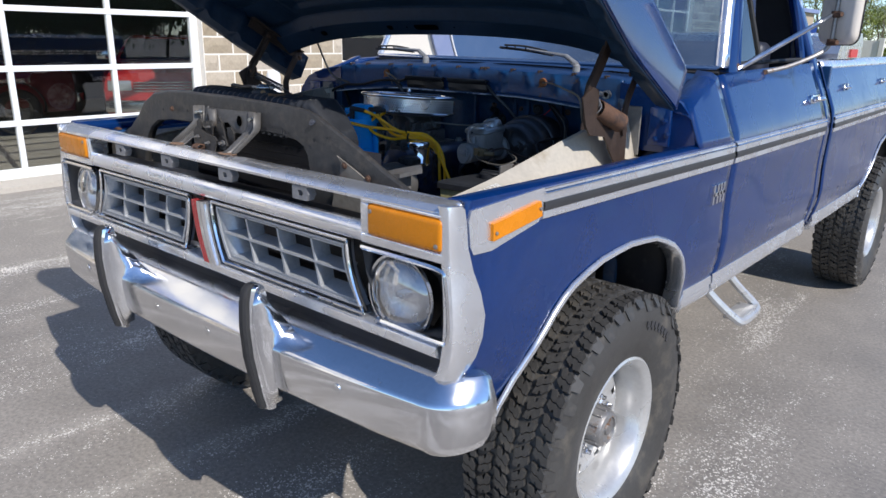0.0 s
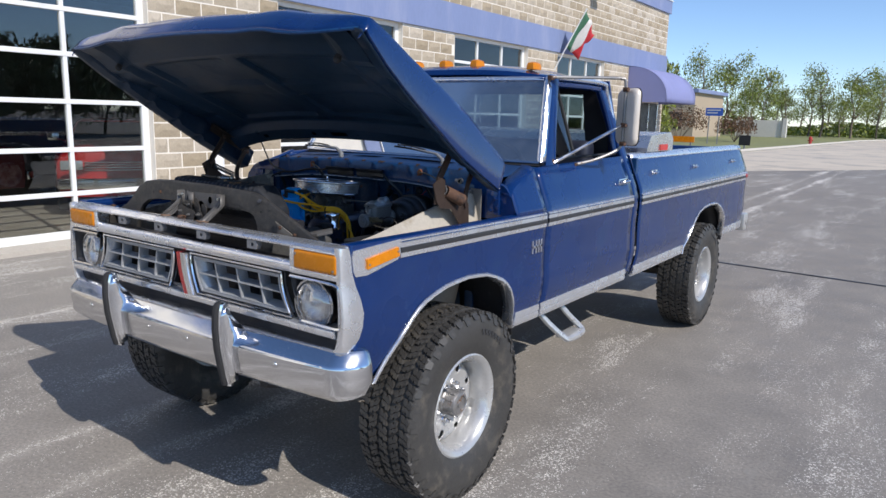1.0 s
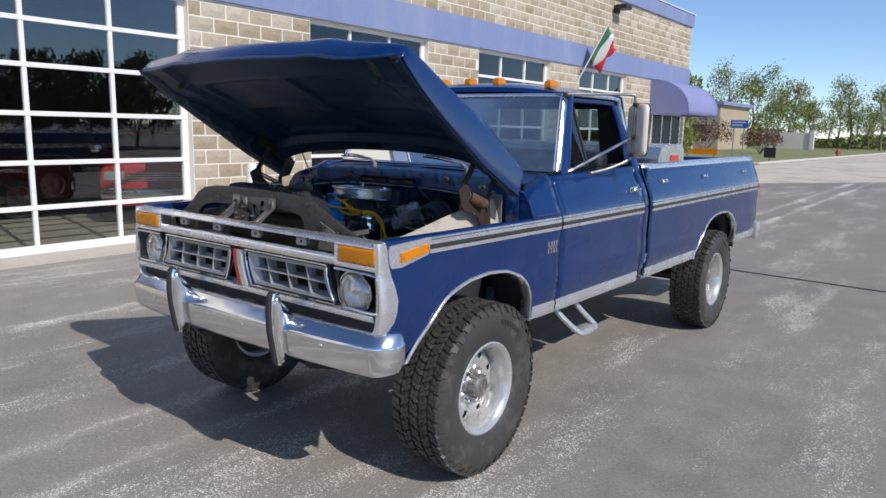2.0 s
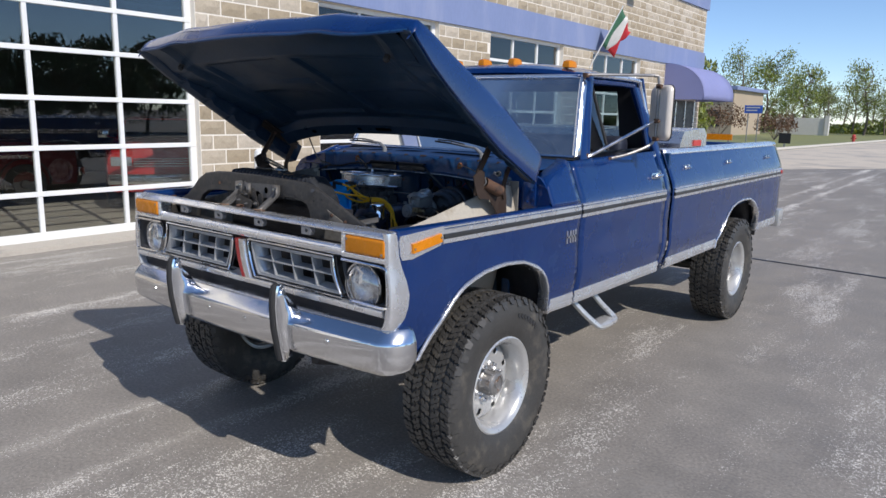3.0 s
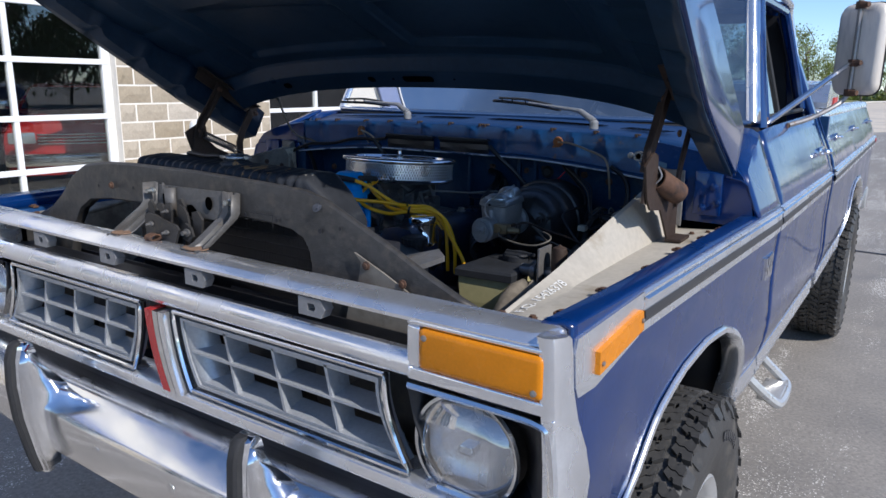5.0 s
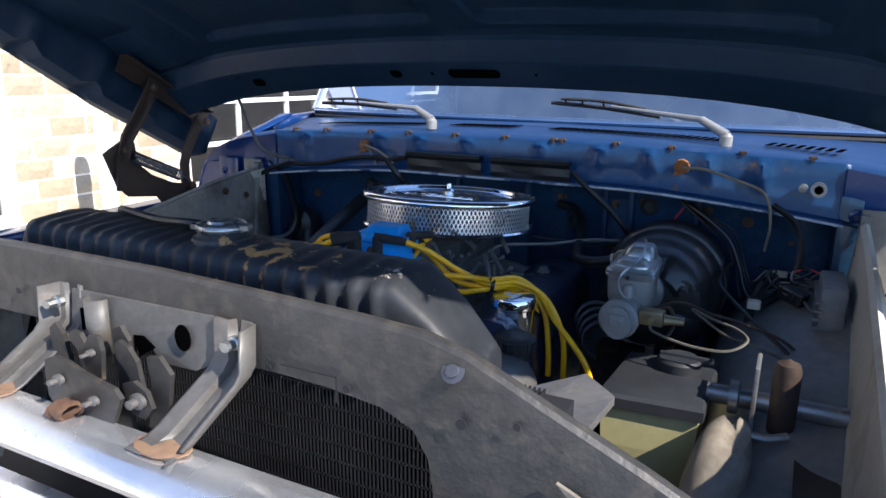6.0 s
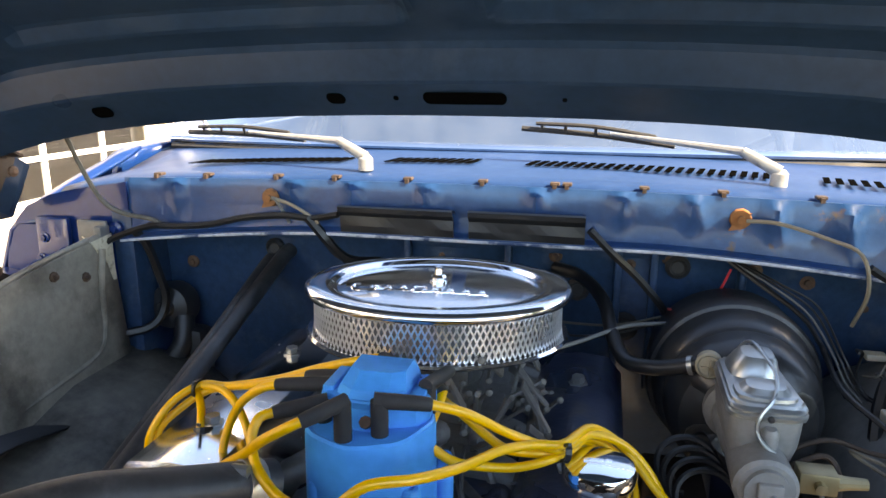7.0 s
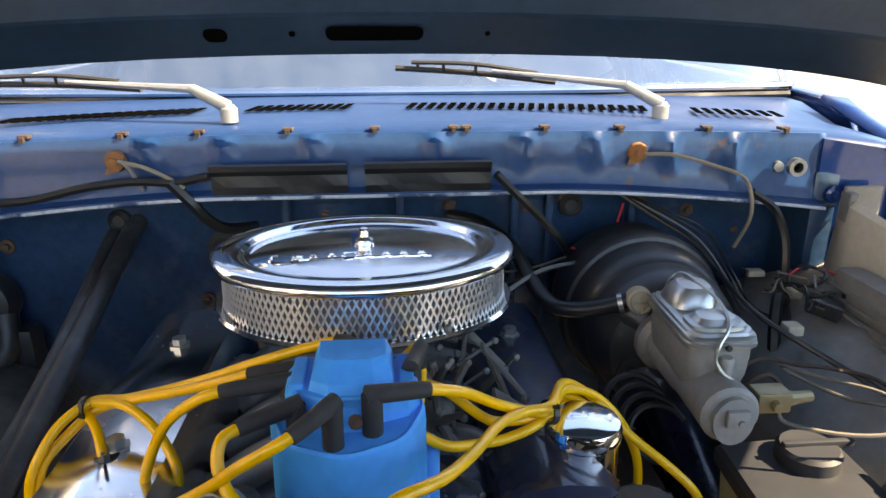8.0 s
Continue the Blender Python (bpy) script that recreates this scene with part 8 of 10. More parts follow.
rows = tank_end(-1, 0.055, 0.075)[::-1] + rows + tank_end(1, 0.085, 0.078)
sheet(bm, rows)
for r in (rows[0], rows[-1]):
    bm.faces.new([bm.verts.new(p) for p in r])
tank = part("top_tank", bm, M["tank_black"], rad, "ribbed black top tank", smooth=True, sharp=40)
bm = bmesh.new()
lathe(bm, [(0.011, 0), (0.009, 0.002), (0.003, 0.0026), (0.0, 0.0022)], (0.286, -0.5045, 1.262), (0.2, -1, 0.1), 14)
part("end_dimple", bm, M["tank_black"], tank, smooth=True)
CAPX, CAPY, CAPZ = -0.026, -0.450, 1.336
bm = bmesh.new()
lathe(bm, [(0.037, -0.006), (0.034, 0.0005), (0.030, 0.0025), (0.027, 0.005), (0.025, 0.010)], (CAPX, CAPY, CAPZ), (0, 0, 1), 36)
part("filler_neck", bm, M["tank_black"], tank, smooth=True)
bm = bmesh.new()
lathe(bm, [(0.027, 0.006), (0.0300, 0.008), (0.0305, 0.012), (0.0295, 0.015), (0.028, 0.0165), (0.020, 0.0175), (0.017, 0.0165), (0.015, 0.0195), (0.007, 0.020), (0.0, 0.0195)], (CAPX, CAPY, CAPZ), (0, 0, 1), 36)
for a in (0.35, 3.49):
    c_, s_ = math.cos(a), math.sin(a)
    prism(bm, [(CAPX + c_ * r - s_ * w, CAPY + s_ * r + c_ * w, CAPZ + 0.009) for r, w in ((0.026, -0.012), (0.0355, -0.008), (0.0355, 0.008), (0.026, 0.012))], (0, 0, 0.006))
part("radiator_cap", bm, M["cap_metal"], rad, "worn bright radiator cap", smooth=True, sharp=50)
bm = bmesh.new()
tube(bm, [(CAPX - 0.030, CAPY + 0.01, CAPZ + 0.008), (CAPX - 0.06, CAPY + 0.0, CAPZ + 0.010), (CAPX - 0.12, CAPY + 0.01, CAPZ + 0.006), (CAPX - 0.20, CAPY + 0.03, CAPZ + 0.006), (CAPX - 0.26, CAPY + 0.07, CAPZ - 0.01), (CAPX - 0.30, CAPY + 0.12, CAPZ - 0.08)], 0.0055, 8, 6)
part("overflow_hose", bm, M["lead_black"], rad, "thin black overflow hose", smooth=True)
bm = bmesh.new()
for i in range(150):
    x = -0.33 + 0.72 * i / 149
    box(bm, (x - 0.0009, -0.500, 0.72), (x + 0.0009, -0.47, 1.24))
for z in steps(0.74, 1.20, 22):
    box(bm, (-0.335, -0.500, z - 0.0012), (0.395, -0.475, z + 0.0012))
core = part("core_fin", bm, M["slot_black"], rad)
core["kind"] = "stuff"
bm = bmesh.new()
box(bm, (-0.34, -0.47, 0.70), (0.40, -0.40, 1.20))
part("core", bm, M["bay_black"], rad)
bm = bmesh.new()
tube(bm, [(-0.235, -0.39, 1.250), (-0.230, -0.33, 1.245), (-0.205, -0.27, 1.232), (-0.165, -0.22, 1.213), (-0.128, -0.172, 1.196), (-0.112, -0.150, 1.188)], 0.0215, 16, 5)
hose = part("radiator_hose", bm, M["hose_grey"], rad, "black rubber radiator hose", smooth=True)
bm = bmesh.new()
for p0, p1 in (((-0.130, -0.175, 1.197), (-0.120, -0.161, 1.192)), ((-0.234, -0.380, 1.249), (-0.233, -0.365, 1.248))):
    a, b = Vector(p0), Vector(p1)
    lathe(bm, [(0.0232, 0), (0.0236, (b - a).length * 0.5), (0.0232, (b - a).length), (0.020, (b - a).length), (0.020, 0)], a, b - a, 20, close=True)
    lathe(bm, [(0.006, -0.008), (0.006, 0.008), (0.0, 0.009)], (a + b) / 2 + Vector((0, -0.012, 0.021)), (1, 0, 0), 8)
each_part("hose_clamp", bm, M["zinc"], hose, smooth=True)

# engine block, manifold, valve covers
eng = new("engine")
eng.parent = truck
eng["label"] = "oily dark blue V8 engine"
bm = bmesh.new()
box(bm, (-0.22, -0.20, 0.72), (0.20, 0.42, 1.02), 0.03)
loft(bm, [[(x * w, y, z) for x, z in ((-0.17, 1.0), (-0.15, 1.08), (-0.08, 1.11), (0.08, 1.11), (0.13, 1.08), (0.15, 1.0))] for y, w in ((-0.18, 1.0), (0.0, 1.06), (0.38, 1.0))])
part("engine_block", bm, M["block_dark"], eng, smooth=True)
for s, m, lb in ((-1, "chrome_old", "chrome valve cover"), (1, "block_dark", "dark blue valve cover")):
    bm = bmesh.new()
    x0, x1 = (-0.335, -0.195) if s < 0 else (0.095, 0.215)
    zt = 1.152 if s < 0 else 1.150
    rows = []
    for y, k in ((-0.105, 0.7), (-0.09, 1.0), (0.33, 1.0), (0.345, 0.7)):
        zz = 1.02 + (zt - 1.02) * k
        xm = (x0 + x1) / 2
        rows.append([(x0 - 0.01, y, 1.03 if s < 0 else 0.99), (x0, y, zz - 0.03), (x0 + 0.02, y, zz - 0.006), (xm, y, zz), (x1 - 0.02, y, zz - 0.004), (x1, y, zz - 0.028), (x1 + 0.01, y, 1.03 if s < 0 else 0.99)])
    loft(bm, rows)
    vc = part("valve_cover", bm, M[m], eng, lb, smooth=True, sharp=45)
    bm = bmesh.new()
    for y in (0.0, 0.22):
        bolt(bm, ((x0 + x1) / 2, y, zt - 0.002), (0, 0, 1), 0.009, 0.012)
    each_part("cover_bolt", bm, M["zinc"], vc)
bm = bmesh.new()
box(bm, (-0.10, 0.06, 1.09), (0.06, 0.33, 1.13), 0.015)
runners = bmesh.new()
for k in range(4):
    y = 0.02 + 0.09 * k
    for s in (1, -1):
        tube(runners, [(-0.02 + s * 0.03, y + 0.03, 1.11), (-0.02 + s * 0.10, y + 0.02, 1.105), (-0.02 + s * 0.17, y, 1.07)], 0.024, 10, 4)
part("intake_manifold", bm, M["cast"], eng, smooth=True)
each_part("intake_runner", runners, M["cast"], eng, smooth=True)
for s in (1, -1):
    bm = bmesh.new()
    xa, xb = (0.272, 0.345) if s > 0 else (-0.40, -0.335)
    box(bm, (xa, -0.10, 0.90), (xb, 0.36, 0.985), 0.02)
    manifold = part("exhaust_manifold", bm, M["rust_dark"], eng, "dark rusty exhaust manifold", smooth=True)
    bm = bmesh.new()
    for k in range(4):
        box(bm, (xa - 0.02 if s > 0 else xb - 0.01, -0.07 + 0.115 * k, 0.93), (xa + 0.03 if s > 0 else xb + 0.02, -0.01 + 0.115 * k, 0.995), 0.008)
    each_part("manifold_port", bm, M["rust_dark"], manifold, smooth=True)
carb = new("carburettor")
carb.parent = eng
carb["label"] = "grimy aluminium carburettor"
bm = bmesh.new()
box(bm, (-0.085, 0.10, 1.13), (0.035, 0.29, 1.175), 0.008)
box(bm, (-0.075, 0.11, 1.175), (0.025, 0.28, 1.215), 0.010)
lathe(bm, [(0.062, 0.0), (0.064, 0.012), (0.060, 0.014)], (-0.025, 0.195, 1.215), (0, 0, 1), 24)
part("carburettor_body", bm, M["cast"], carb, smooth=True)
rc = random.Random(31)
bm = bmesh.new()
for k in range(40):
    p0 = Vector((rc.uniform(0.02, 0.13), rc.uniform(-0.02, 0.20), rc.uniform(1.10, 1.215)))
    p1 = p0 + Vector((rc.uniform(-0.02, 0.05), rc.uniform(-0.06, 0.03), rc.uniform(-0.05, 0.05)))
    if k % 2 == 0:
        prism(bm, [p0, p0 + Vector((0.0, 0.012, 0.004)), p1 + Vector((0, 0.010, 0.0)), p1], (0.003, 0, 0.001))
    else:
        tube(bm, [p0, p1], rc.uniform(0.002, 0.0045), 6)
    lathe(bm, [(0.004, 0), (0.004, 0.004), (0.002, 0.005)], p1, (0.5, -1, 0.2), 8)
each_part("throttle_linkage", bm, M["latch"], carb, "throttle rods, levers and screws")
bm = bmesh.new()
for k, (x, y, z) in enumerate(((-0.06, 0.05, 1.16), (0.0, 0.045, 1.15), (0.05, 0.06, 1.14), (-0.11, 0.08, 1.13))):
    lathe(bm, [(0.014, 0), (0.016, 0.012), (0.012, 0.028), (0.006, 0.034)], (x, y, z), (0.2, -1, 0.4), 12)
    tube(bm, [(x, y - 0.02, z), (x + 0.02, y - 0.04, z - 0.03), (x + 0.03, y - 0.02, z - 0.07)], 0.006, 8, 4)
part("vacuum_fitting", bm, M["grey_cast"], carb, smooth=True)

# round chrome air cleaner with an expanded-metal side, nose up with the engine
ac = new("air_cleaner")
ac.parent = truck
ac["label"] = "round chrome air cleaner with a mesh element"
AC = Vector((-0.026, 0.160, 1.300))
ac_up = Vector((0, math.sin(radians(4.0)), math.cos(radians(4.0)))).normalized()
ac_back = Vector((0, ac_up.z, -ac_up.y))


def ac_at(r, a, h):
    return AC + Vector((r * math.cos(a), 0, 0)) + ac_back * (r * math.sin(a)) + ac_up * h


bm = bmesh.new()
lathe(bm, [(0.160, -0.012), (0.1685, -0.011), (0.170, -0.008), (0.170, -0.004), (0.1675, -0.0005), (0.1625, 0.0008), (0.150, 0.0010), (0.138, 0.0008), (0.1365, -0.0002), (0.1345, -0.0050), (0.1325, -0.0066), (0.129, -0.0070), (0.126, -0.0064), (0.118, -0.0050), (0.09, -0.0036), (0.05, -0.0026), (0.022, -0.0014), (0.0, -0.0012)], AC, ac_up, 96)
part("lid", bm, M["chrome"], ac, "mirror chrome lid with a wide flat rim", smooth=True, sharp=60)
bm = bmesh.new()
lathe(bm, [(0.012, -0.001), (0.012, 0.001), (0.008, 0.002), (0.0055, 0.006), (0.0055, 0.018), (0.0, 0.019)], AC, ac_up, 14)
lathe(bm, [(0.009, 0.002), (0.010, 0.005), (0.008, 0.008), (0.0055, 0.008)], AC, ac_up, 8)
part("wing_nut", bm, M["chrome_old"], ac, smooth=True)
# embossed flourish on the lid, a row of plain raised loops
bm = bmesh.new()
pts = []
for i in range(260):
    t = i / 259
    a = t * 2 * math.pi * 8.5
    big = 1.7 if t < 0.10 or 0.42 < t < 0.52 else 1.0
    x = -0.092 + 0.165 * t - 0.0075 * math.sin(a) * big
    dy = -0.050 + 0.0080 * math.cos(a) * big + 0.010 * t
    rr = math.hypot(x, dy)
    pts.append(AC + Vector((x, 0, 0)) + ac_back * dy + ac_up * (-0.0026 - 0.0016 * max(0.0, (rr - 0.05) / 0.07)))
tube(bm, pts, 0.0017, 6)
part("embossed_line", bm, M["chrome"], ac, smooth=True)
bm = bmesh.new()
lathe(bm, [(0.150, -0.058), (0.1555, -0.058), (0.1555, -0.010), (0.150, -0.010)], AC, ac_up, 72)
part("filter_paper", bm, mat("grey_filter_paper", (0.09, 0.09, 0.088), 0.9, 0, 0.15, 160, 30), ac)
bm = bmesh.new()
nm = 132
for j in range(6):
    for i in range(nm):
        h0, h1 = -0.058 + 0.0078 * j, -0.058 + 0.0078 * (j + 1)
        for q in (0.5, -0.5):
            o = 0.5 * (j % 2)
            a0, a1 = 2 * math.pi * (i + o) / nm, 2 * math.pi * (i + o + q) / nm
            w = 0.00125 / 0.158
            f = [bm.verts.new(ac_at(0.1585, a, h)) for a, h in ((a0 - w, h0), (a0 + w, h0), (a1 + w, h1), (a1 - w, h1))]
            bm.faces.new(f)
mesh_ = part("mesh_band", bm, M["alu"], ac, "bright expanded-metal band", thick=0.0012)
mesh_["kind"] = "stuff"
bm = bmesh.new()
lathe(bm, [(0.060, -0.074), (0.120, -0.074), (0.150, -0.068), (0.166, -0.063), (0.1685, -0.060), (0.166, -0.057), (0.150, -0.060), (0.06, -0.062)], AC, ac_up, 72, close=True)
part("base_pan", bm, M["chrome"], ac, smooth=True)
bm = bmesh.new()
lathe(bm, [(0.058, 0.0), (0.060, 0.05), (0.064, 0.055), (0.064, 0.066)], (AC.x, AC.y, 1.170), ac_up, 28)
part("air_horn", bm, M["cast"], carb, smooth=True)

# blue distributor cap: round ribbed skirt, faceted coil cover, eight towers with black boots
dist = new("distributor")
dist.parent = truck
dist["label"] = "bright blue high-output distributor cap"
DX, DY, DZ = -0.031, -0.084, 0.019
bm = bmesh.new()
skirt_ = []
for w, z in ((1.10, 1.09), (1.10, 1.118), (1.06, 1.120), (1.04, 1.205), (1.025, 1.213), (0.99, 1.2155), (0.92, 1.213)):
    skirt_.append([(DX - 0.004 + 0.061 * w * math.cos(a) * (1.0 + 0.018 * math.cos(8 * a)), DY - 0.003 + 0.067 * w * math.sin(a) * (1.0 + 0.018 * math.cos(8 * a)), z + DZ + 0.003) for a in (2 * math.pi * i / 64 for i in range(64))])
loft(bm, skirt_)
cap = part("distributor_cap", bm, M["cap_blue"], dist, smooth=True, sharp=28)
lugs = bmesh.new()
for a in (4.07, 5.50, 0.3, 2.7):
    lathe(lugs, [(0.010, 0), (0.010, 0.066), (0.008, 0.070), (0.0045, 0.0705), (0.004, 0.062), (0.0, 0.062)], (DX + 0.067 * math.cos(a), DY + 0.066 * math.sin(a), 1.118), (0, 0, 1), 12)
each_part("cap_lug", lugs, M["cap_blue"], cap, smooth=True)
bm = bmesh.new()
base = ((-0.050, 0.046), (-0.058, 0.022), (-0.056, -0.006), (-0.046, -0.022), (-0.020, -0.032), (0.020, -0.032), (0.046, -0.022), (0.056, -0.006), (0.056, 0.022), (0.048, 0.046))
loft(bm, [[(DX + dx * w, DY + 0.004 + dy * w, z + DZ) for dx, dy in base] for w, z in ((1.0, 1.200), (0.99, 1.232), (0.96, 1.238), (0.92, 1.240))])
part("coil_cover", bm, M["cap_blue"], cap)
bm = bmesh.new()
loft(bm, [[(DX + dx, DY + dy, z + DZ) for dx, dy in pts] for pts, z in ((((-0.036, 0.044), (-0.036, -0.014), (-0.020, -0.026), (0.020, -0.026), (0.036, -0.014), (0.036, 0.044)), 1.236), (((-0.033, 0.044), (-0.033, -0.008), (-0.018, -0.018), (0.018, -0.018), (0.033, -0.008), (0.033, 0.044)), 1.247), (((-0.028, 0.042), (-0.028, 0.012), (-0.016, 0.004), (0.016, 0.004), (0.028, 0.012), (0.028, 0.042)), 1.258))])
part("coil_lid", bm, M["cap_blue"], cap)
bm = bmesh.new()
for dx in (-0.045, 0.045):
    box(bm, (DX + dx - 0.006, DY - 0.010, 1.236 + DZ), (DX + dx + 0.006, DY + 0.040, 1.2445 + DZ), 0.002)
each_part("cover_ridge", bm, M["cap_blue"], cap)
bm = bmesh.new()
loft(bm, [[(DX + dx * w, DY - 0.028 + dy, z + DZ) for dx, dy in ((-0.020, 0.006), (-0.016, -0.010), (0.016, -0.010), (0.020, 0.006))] for w, z in ((0.35, 1.204), (0.55, 1.216), (1.0, 1.232), (1.0, 1.238))])
part("screw_boss", bm, M["cap_blue"], cap)
bm = bmesh.new()
lathe(bm, [(0.006, 0), (0.006, 0.004), (0.0, 0.005)], (DX + 0.004, DY - 0.040, 1.226 + DZ), (0, -0.7, 0.7), 8)
part("cap_screw", bm, M["rust"], cap)
bm = bmesh.new()
lathe(bm, [(0.045, 0.98), (0.05, 1.0), (0.05, 1.08), (0.060, 1.112)], (DX, DY, 0), (0, 0, 1), 24)
part("distributor_body", bm, M["cast"], dist, smooth=True)

# each lead: the foot of its tower, then its run
LEADS = [
    ((-0.045, -0.146), [(-0.068, -0.170, 1.266), (-0.083, -0.175, 1.259), (-0.109, -0.170, 1.241), (-0.133, -0.160, 1.219), (-0.159, -0.150, 1.199), (-0.185, -0.135, 1.175), (-0.200, -0.110, 1.150), (-0.215, -0.085, 1.120)]),
    ((-0.012, -0.128), [(0.029, -0.110, 1.264), (0.061, -0.090, 1.248), (0.095, -0.060, 1.217), (0.128, -0.040, 1.196), (0.149, -0.030, 1.189), (0.175, 0.012, 1.186), (0.212, 0.030, 1.168), (0.243, 0.028, 1.135), (0.262, 0.020, 1.09), (0.265, 0.02, 1.02)]),
    ((-0.080, -0.112), [(-0.114, -0.130, 1.249), (-0.125, -0.140, 1.247), (-0.128, -0.150, 1.237), (-0.124, -0.160, 1.225), (-0.110, -0.175, 1.213), (-0.075, -0.200, 1.206), (-0.030, -0.215, 1.214), (0.003, -0.210, 1.238), (0.037, -0.180, 1.231), (0.066, -0.130, 1.217), (0.094, -0.080, 1.209), (0.123, -0.050, 1.202), (0.150, -0.035, 1.198), (0.176, 0.020, 1.190), (0.212, 0.032, 1.164), (0.247, 0.012, 1.130), (0.286, -0.010, 1.102), (0.314, -0.020, 1.071), (0.33, -0.01, 1.01)]),
    ((-0.092, -0.064), [(-0.140, -0.070, 1.247), (-0.161, -0.070, 1.240), (-0.191, -0.060, 1.215), (-0.211, -0.055, 1.181), (-0.225, -0.050, 1.142), (-0.231, -0.050, 1.100)]),
    ((-0.088, -0.028), [(-0.124, -0.030, 1.241), (-0.150, -0.020, 1.229), (-0.212, 0.010, 1.202), (-0.269, 0.030, 1.183), (-0.295, 0.030, 1.173), (-0.313, 0.010, 1.161), (-0.331, -0.010, 1.141), (-0.340, -0.02, 1.10)]),
    ((-0.030, -0.030), [(-0.045, -0.012, 1.262), (-0.067, -0.010, 1.257), (-0.127, 0.000, 1.236), (-0.187, 0.020, 1.208), (-0.258, 0.032, 1.186), (-0.294, 0.032, 1.184), (-0.316, 0.010, 1.175), (-0.329, -0.010, 1.157), (-0.339, -0.020, 1.133), (-0.345, -0.02, 1.10)]),
    ((0.024, -0.070), [(0.030, -0.020, 1.259), (0.022, -0.012, 1.250), (0.012, -0.022, 1.240), (0.030, -0.040, 1.231), (0.050, -0.060, 1.232), (0.081, -0.050, 1.200), (0.103, -0.040, 1.186), (0.150, -0.024, 1.182), (0.175, 0.024, 1.175), (0.216, 0.038, 1.140), (0.232, 0.03, 1.08), (0.235, 0.03, 1.02)]),
    ((0.006, -0.040), [(0.028, -0.046, 1.247), (0.026, -0.066, 1.235), (0.020, -0.090, 1.217), (0.032, -0.085, 1.201), (0.052, -0.080, 1.189), (0.081, -0.060, 1.177), (0.108, -0.050, 1.175), (0.140, -0.036, 1.181), (0.170, 0.022, 1.172), (0.205, 0.04, 1.13), (0.215, 0.03, 1.06)]),
]
for (tx, ty), pts in LEADS:
    tx, ty = DX + 0.90 * (tx - DX), DY + 0.90 * (ty - DY)
    bm = bmesh.new()
    tube(bm, pts, 0.0049, 10, 6)
    ld = part("spark_lead", bm, M["wire_yellow"], dist, "yellow spark plug lead", smooth=True)
    bm = bmesh.new()
    p = Vector(pts[0])
    d = (Vector(pts[1]) - p).normalized()
    elbow = Vector((tx, ty, p.z + 0.005))
    tube(bm, [(tx, ty, 1.208 + DZ), (tx, ty, 1.230 + DZ), elbow], (0.0084, 0.0084), 12)
    tube(bm, [elbow + (elbow - p).normalized() * 0.005, p.lerp(elbow, 0.2), p + d * 0.003], (0.0078, 0.0064), 12, 3)
    part("boot", bm, M["rubber"], ld, "black rubber boot", smooth=True, sharp=50)
# two more leads that turn down from the tie over the chrome valve cover
for pts in ([(-0.293, 0.030, 1.184), (-0.260, 0.020, 1.185), (-0.229, 0.000, 1.173), (-0.207, -0.020, 1.150), (-0.201, -0.030, 1.132), (-0.206, -0.030, 1.09)],
            [(-0.303, 0.030, 1.174), (-0.286, 0.010, 1.167), (-0.275, -0.010, 1.154), (-0.272, -0.020, 1.129), (-0.274, -0.020, 1.09)]):
    bm = bmesh.new()
    tube(bm, pts, 0.0049, 10, 6)
    part("spark_lead", bm, M["wire_yellow"], dist, "yellow spark plug lead", smooth=True)
for p, ax in (((-0.300, 0.030, 1.178), (1, -0.2, 0.1)), ((0.150, -0.030, 1.188), (1, 0.5, -0.2)), ((-0.27, -0.012, 1.148), (0.2, -0.5, -1))):
    bm = bmesh.new()
    lathe(bm, [(0.012, -0.003), (0.013, 0.003), (0.010, 0.003), (0.010, -0.003)], p, ax, 14, close=True)
    tube(bm, [Vector(p) + Vector((0, -0.008, 0.010)), Vector(p) + Vector((0.006, -0.02, 0.018))], 0.002, 5)
    part("cable_tie", bm, M["lead_black"], dist)

# chrome breather on its filler tube
bm = bmesh.new()
lathe(bm, [(0.020, 0.98), (0.022, 1.06), (0.022, 1.090), (0.036, 1.094), (0.040, 1.100), (0.036, 1.106), (0.0350, 1.150), (0.0375, 1.153), (0.0378, 1.164), (0.0355, 1.169), (0.030, 1.1705), (0.0, 1.172)], (0.186, -0.022, 0.004), (0, 0, 1), 28)
br = part("breather_cap", bm, M["chrome"], truck, "chrome crankcase breather", smooth=True)
bm = bmesh.new()
for dx, dy, w, h in ((-0.013, 0.002, 0.003, 0.004), (-0.004, 0.004, 0.008, 0.0035), (-0.004, -0.003, 0.008, 0.0022), (0.009, 0.005, 0.003, 0.004)):
    box(bm, (0.186 + dx - w, -0.024 + dy - h / 2, 1.1752), (0.186 + dx + w, -0.024 + dy + h / 2, 1.1768))
each_part("emblem_bar", bm, M["alu"], br)
bm = bmesh.new()
lathe(bm, [(0.030, 0), (0.032, 0.004), (0.032, 0.016), (0.026, 0.020), (0.0, 0.020)], (0.222, -0.105, 1.118), (0, 0, 1), 18)
for k in range(18):
    a = 2 * math.pi * k / 18
    box(bm, (-0.002, 0.030, 0.002), (0.002, 0.034, 0.016), m=Matrix.Translation((0.222, -0.105, 1.118)) @ Matrix.Rotation(a, 4, "Z"))
tube(bm, [(0.222, -0.105, 1.118), (0.222, -0.10, 1.0)], 0.022, 14)
part("oil_cap", bm, M["rubber"], truck, "black ribbed plastic filler cap", smooth=True, sharp=30)
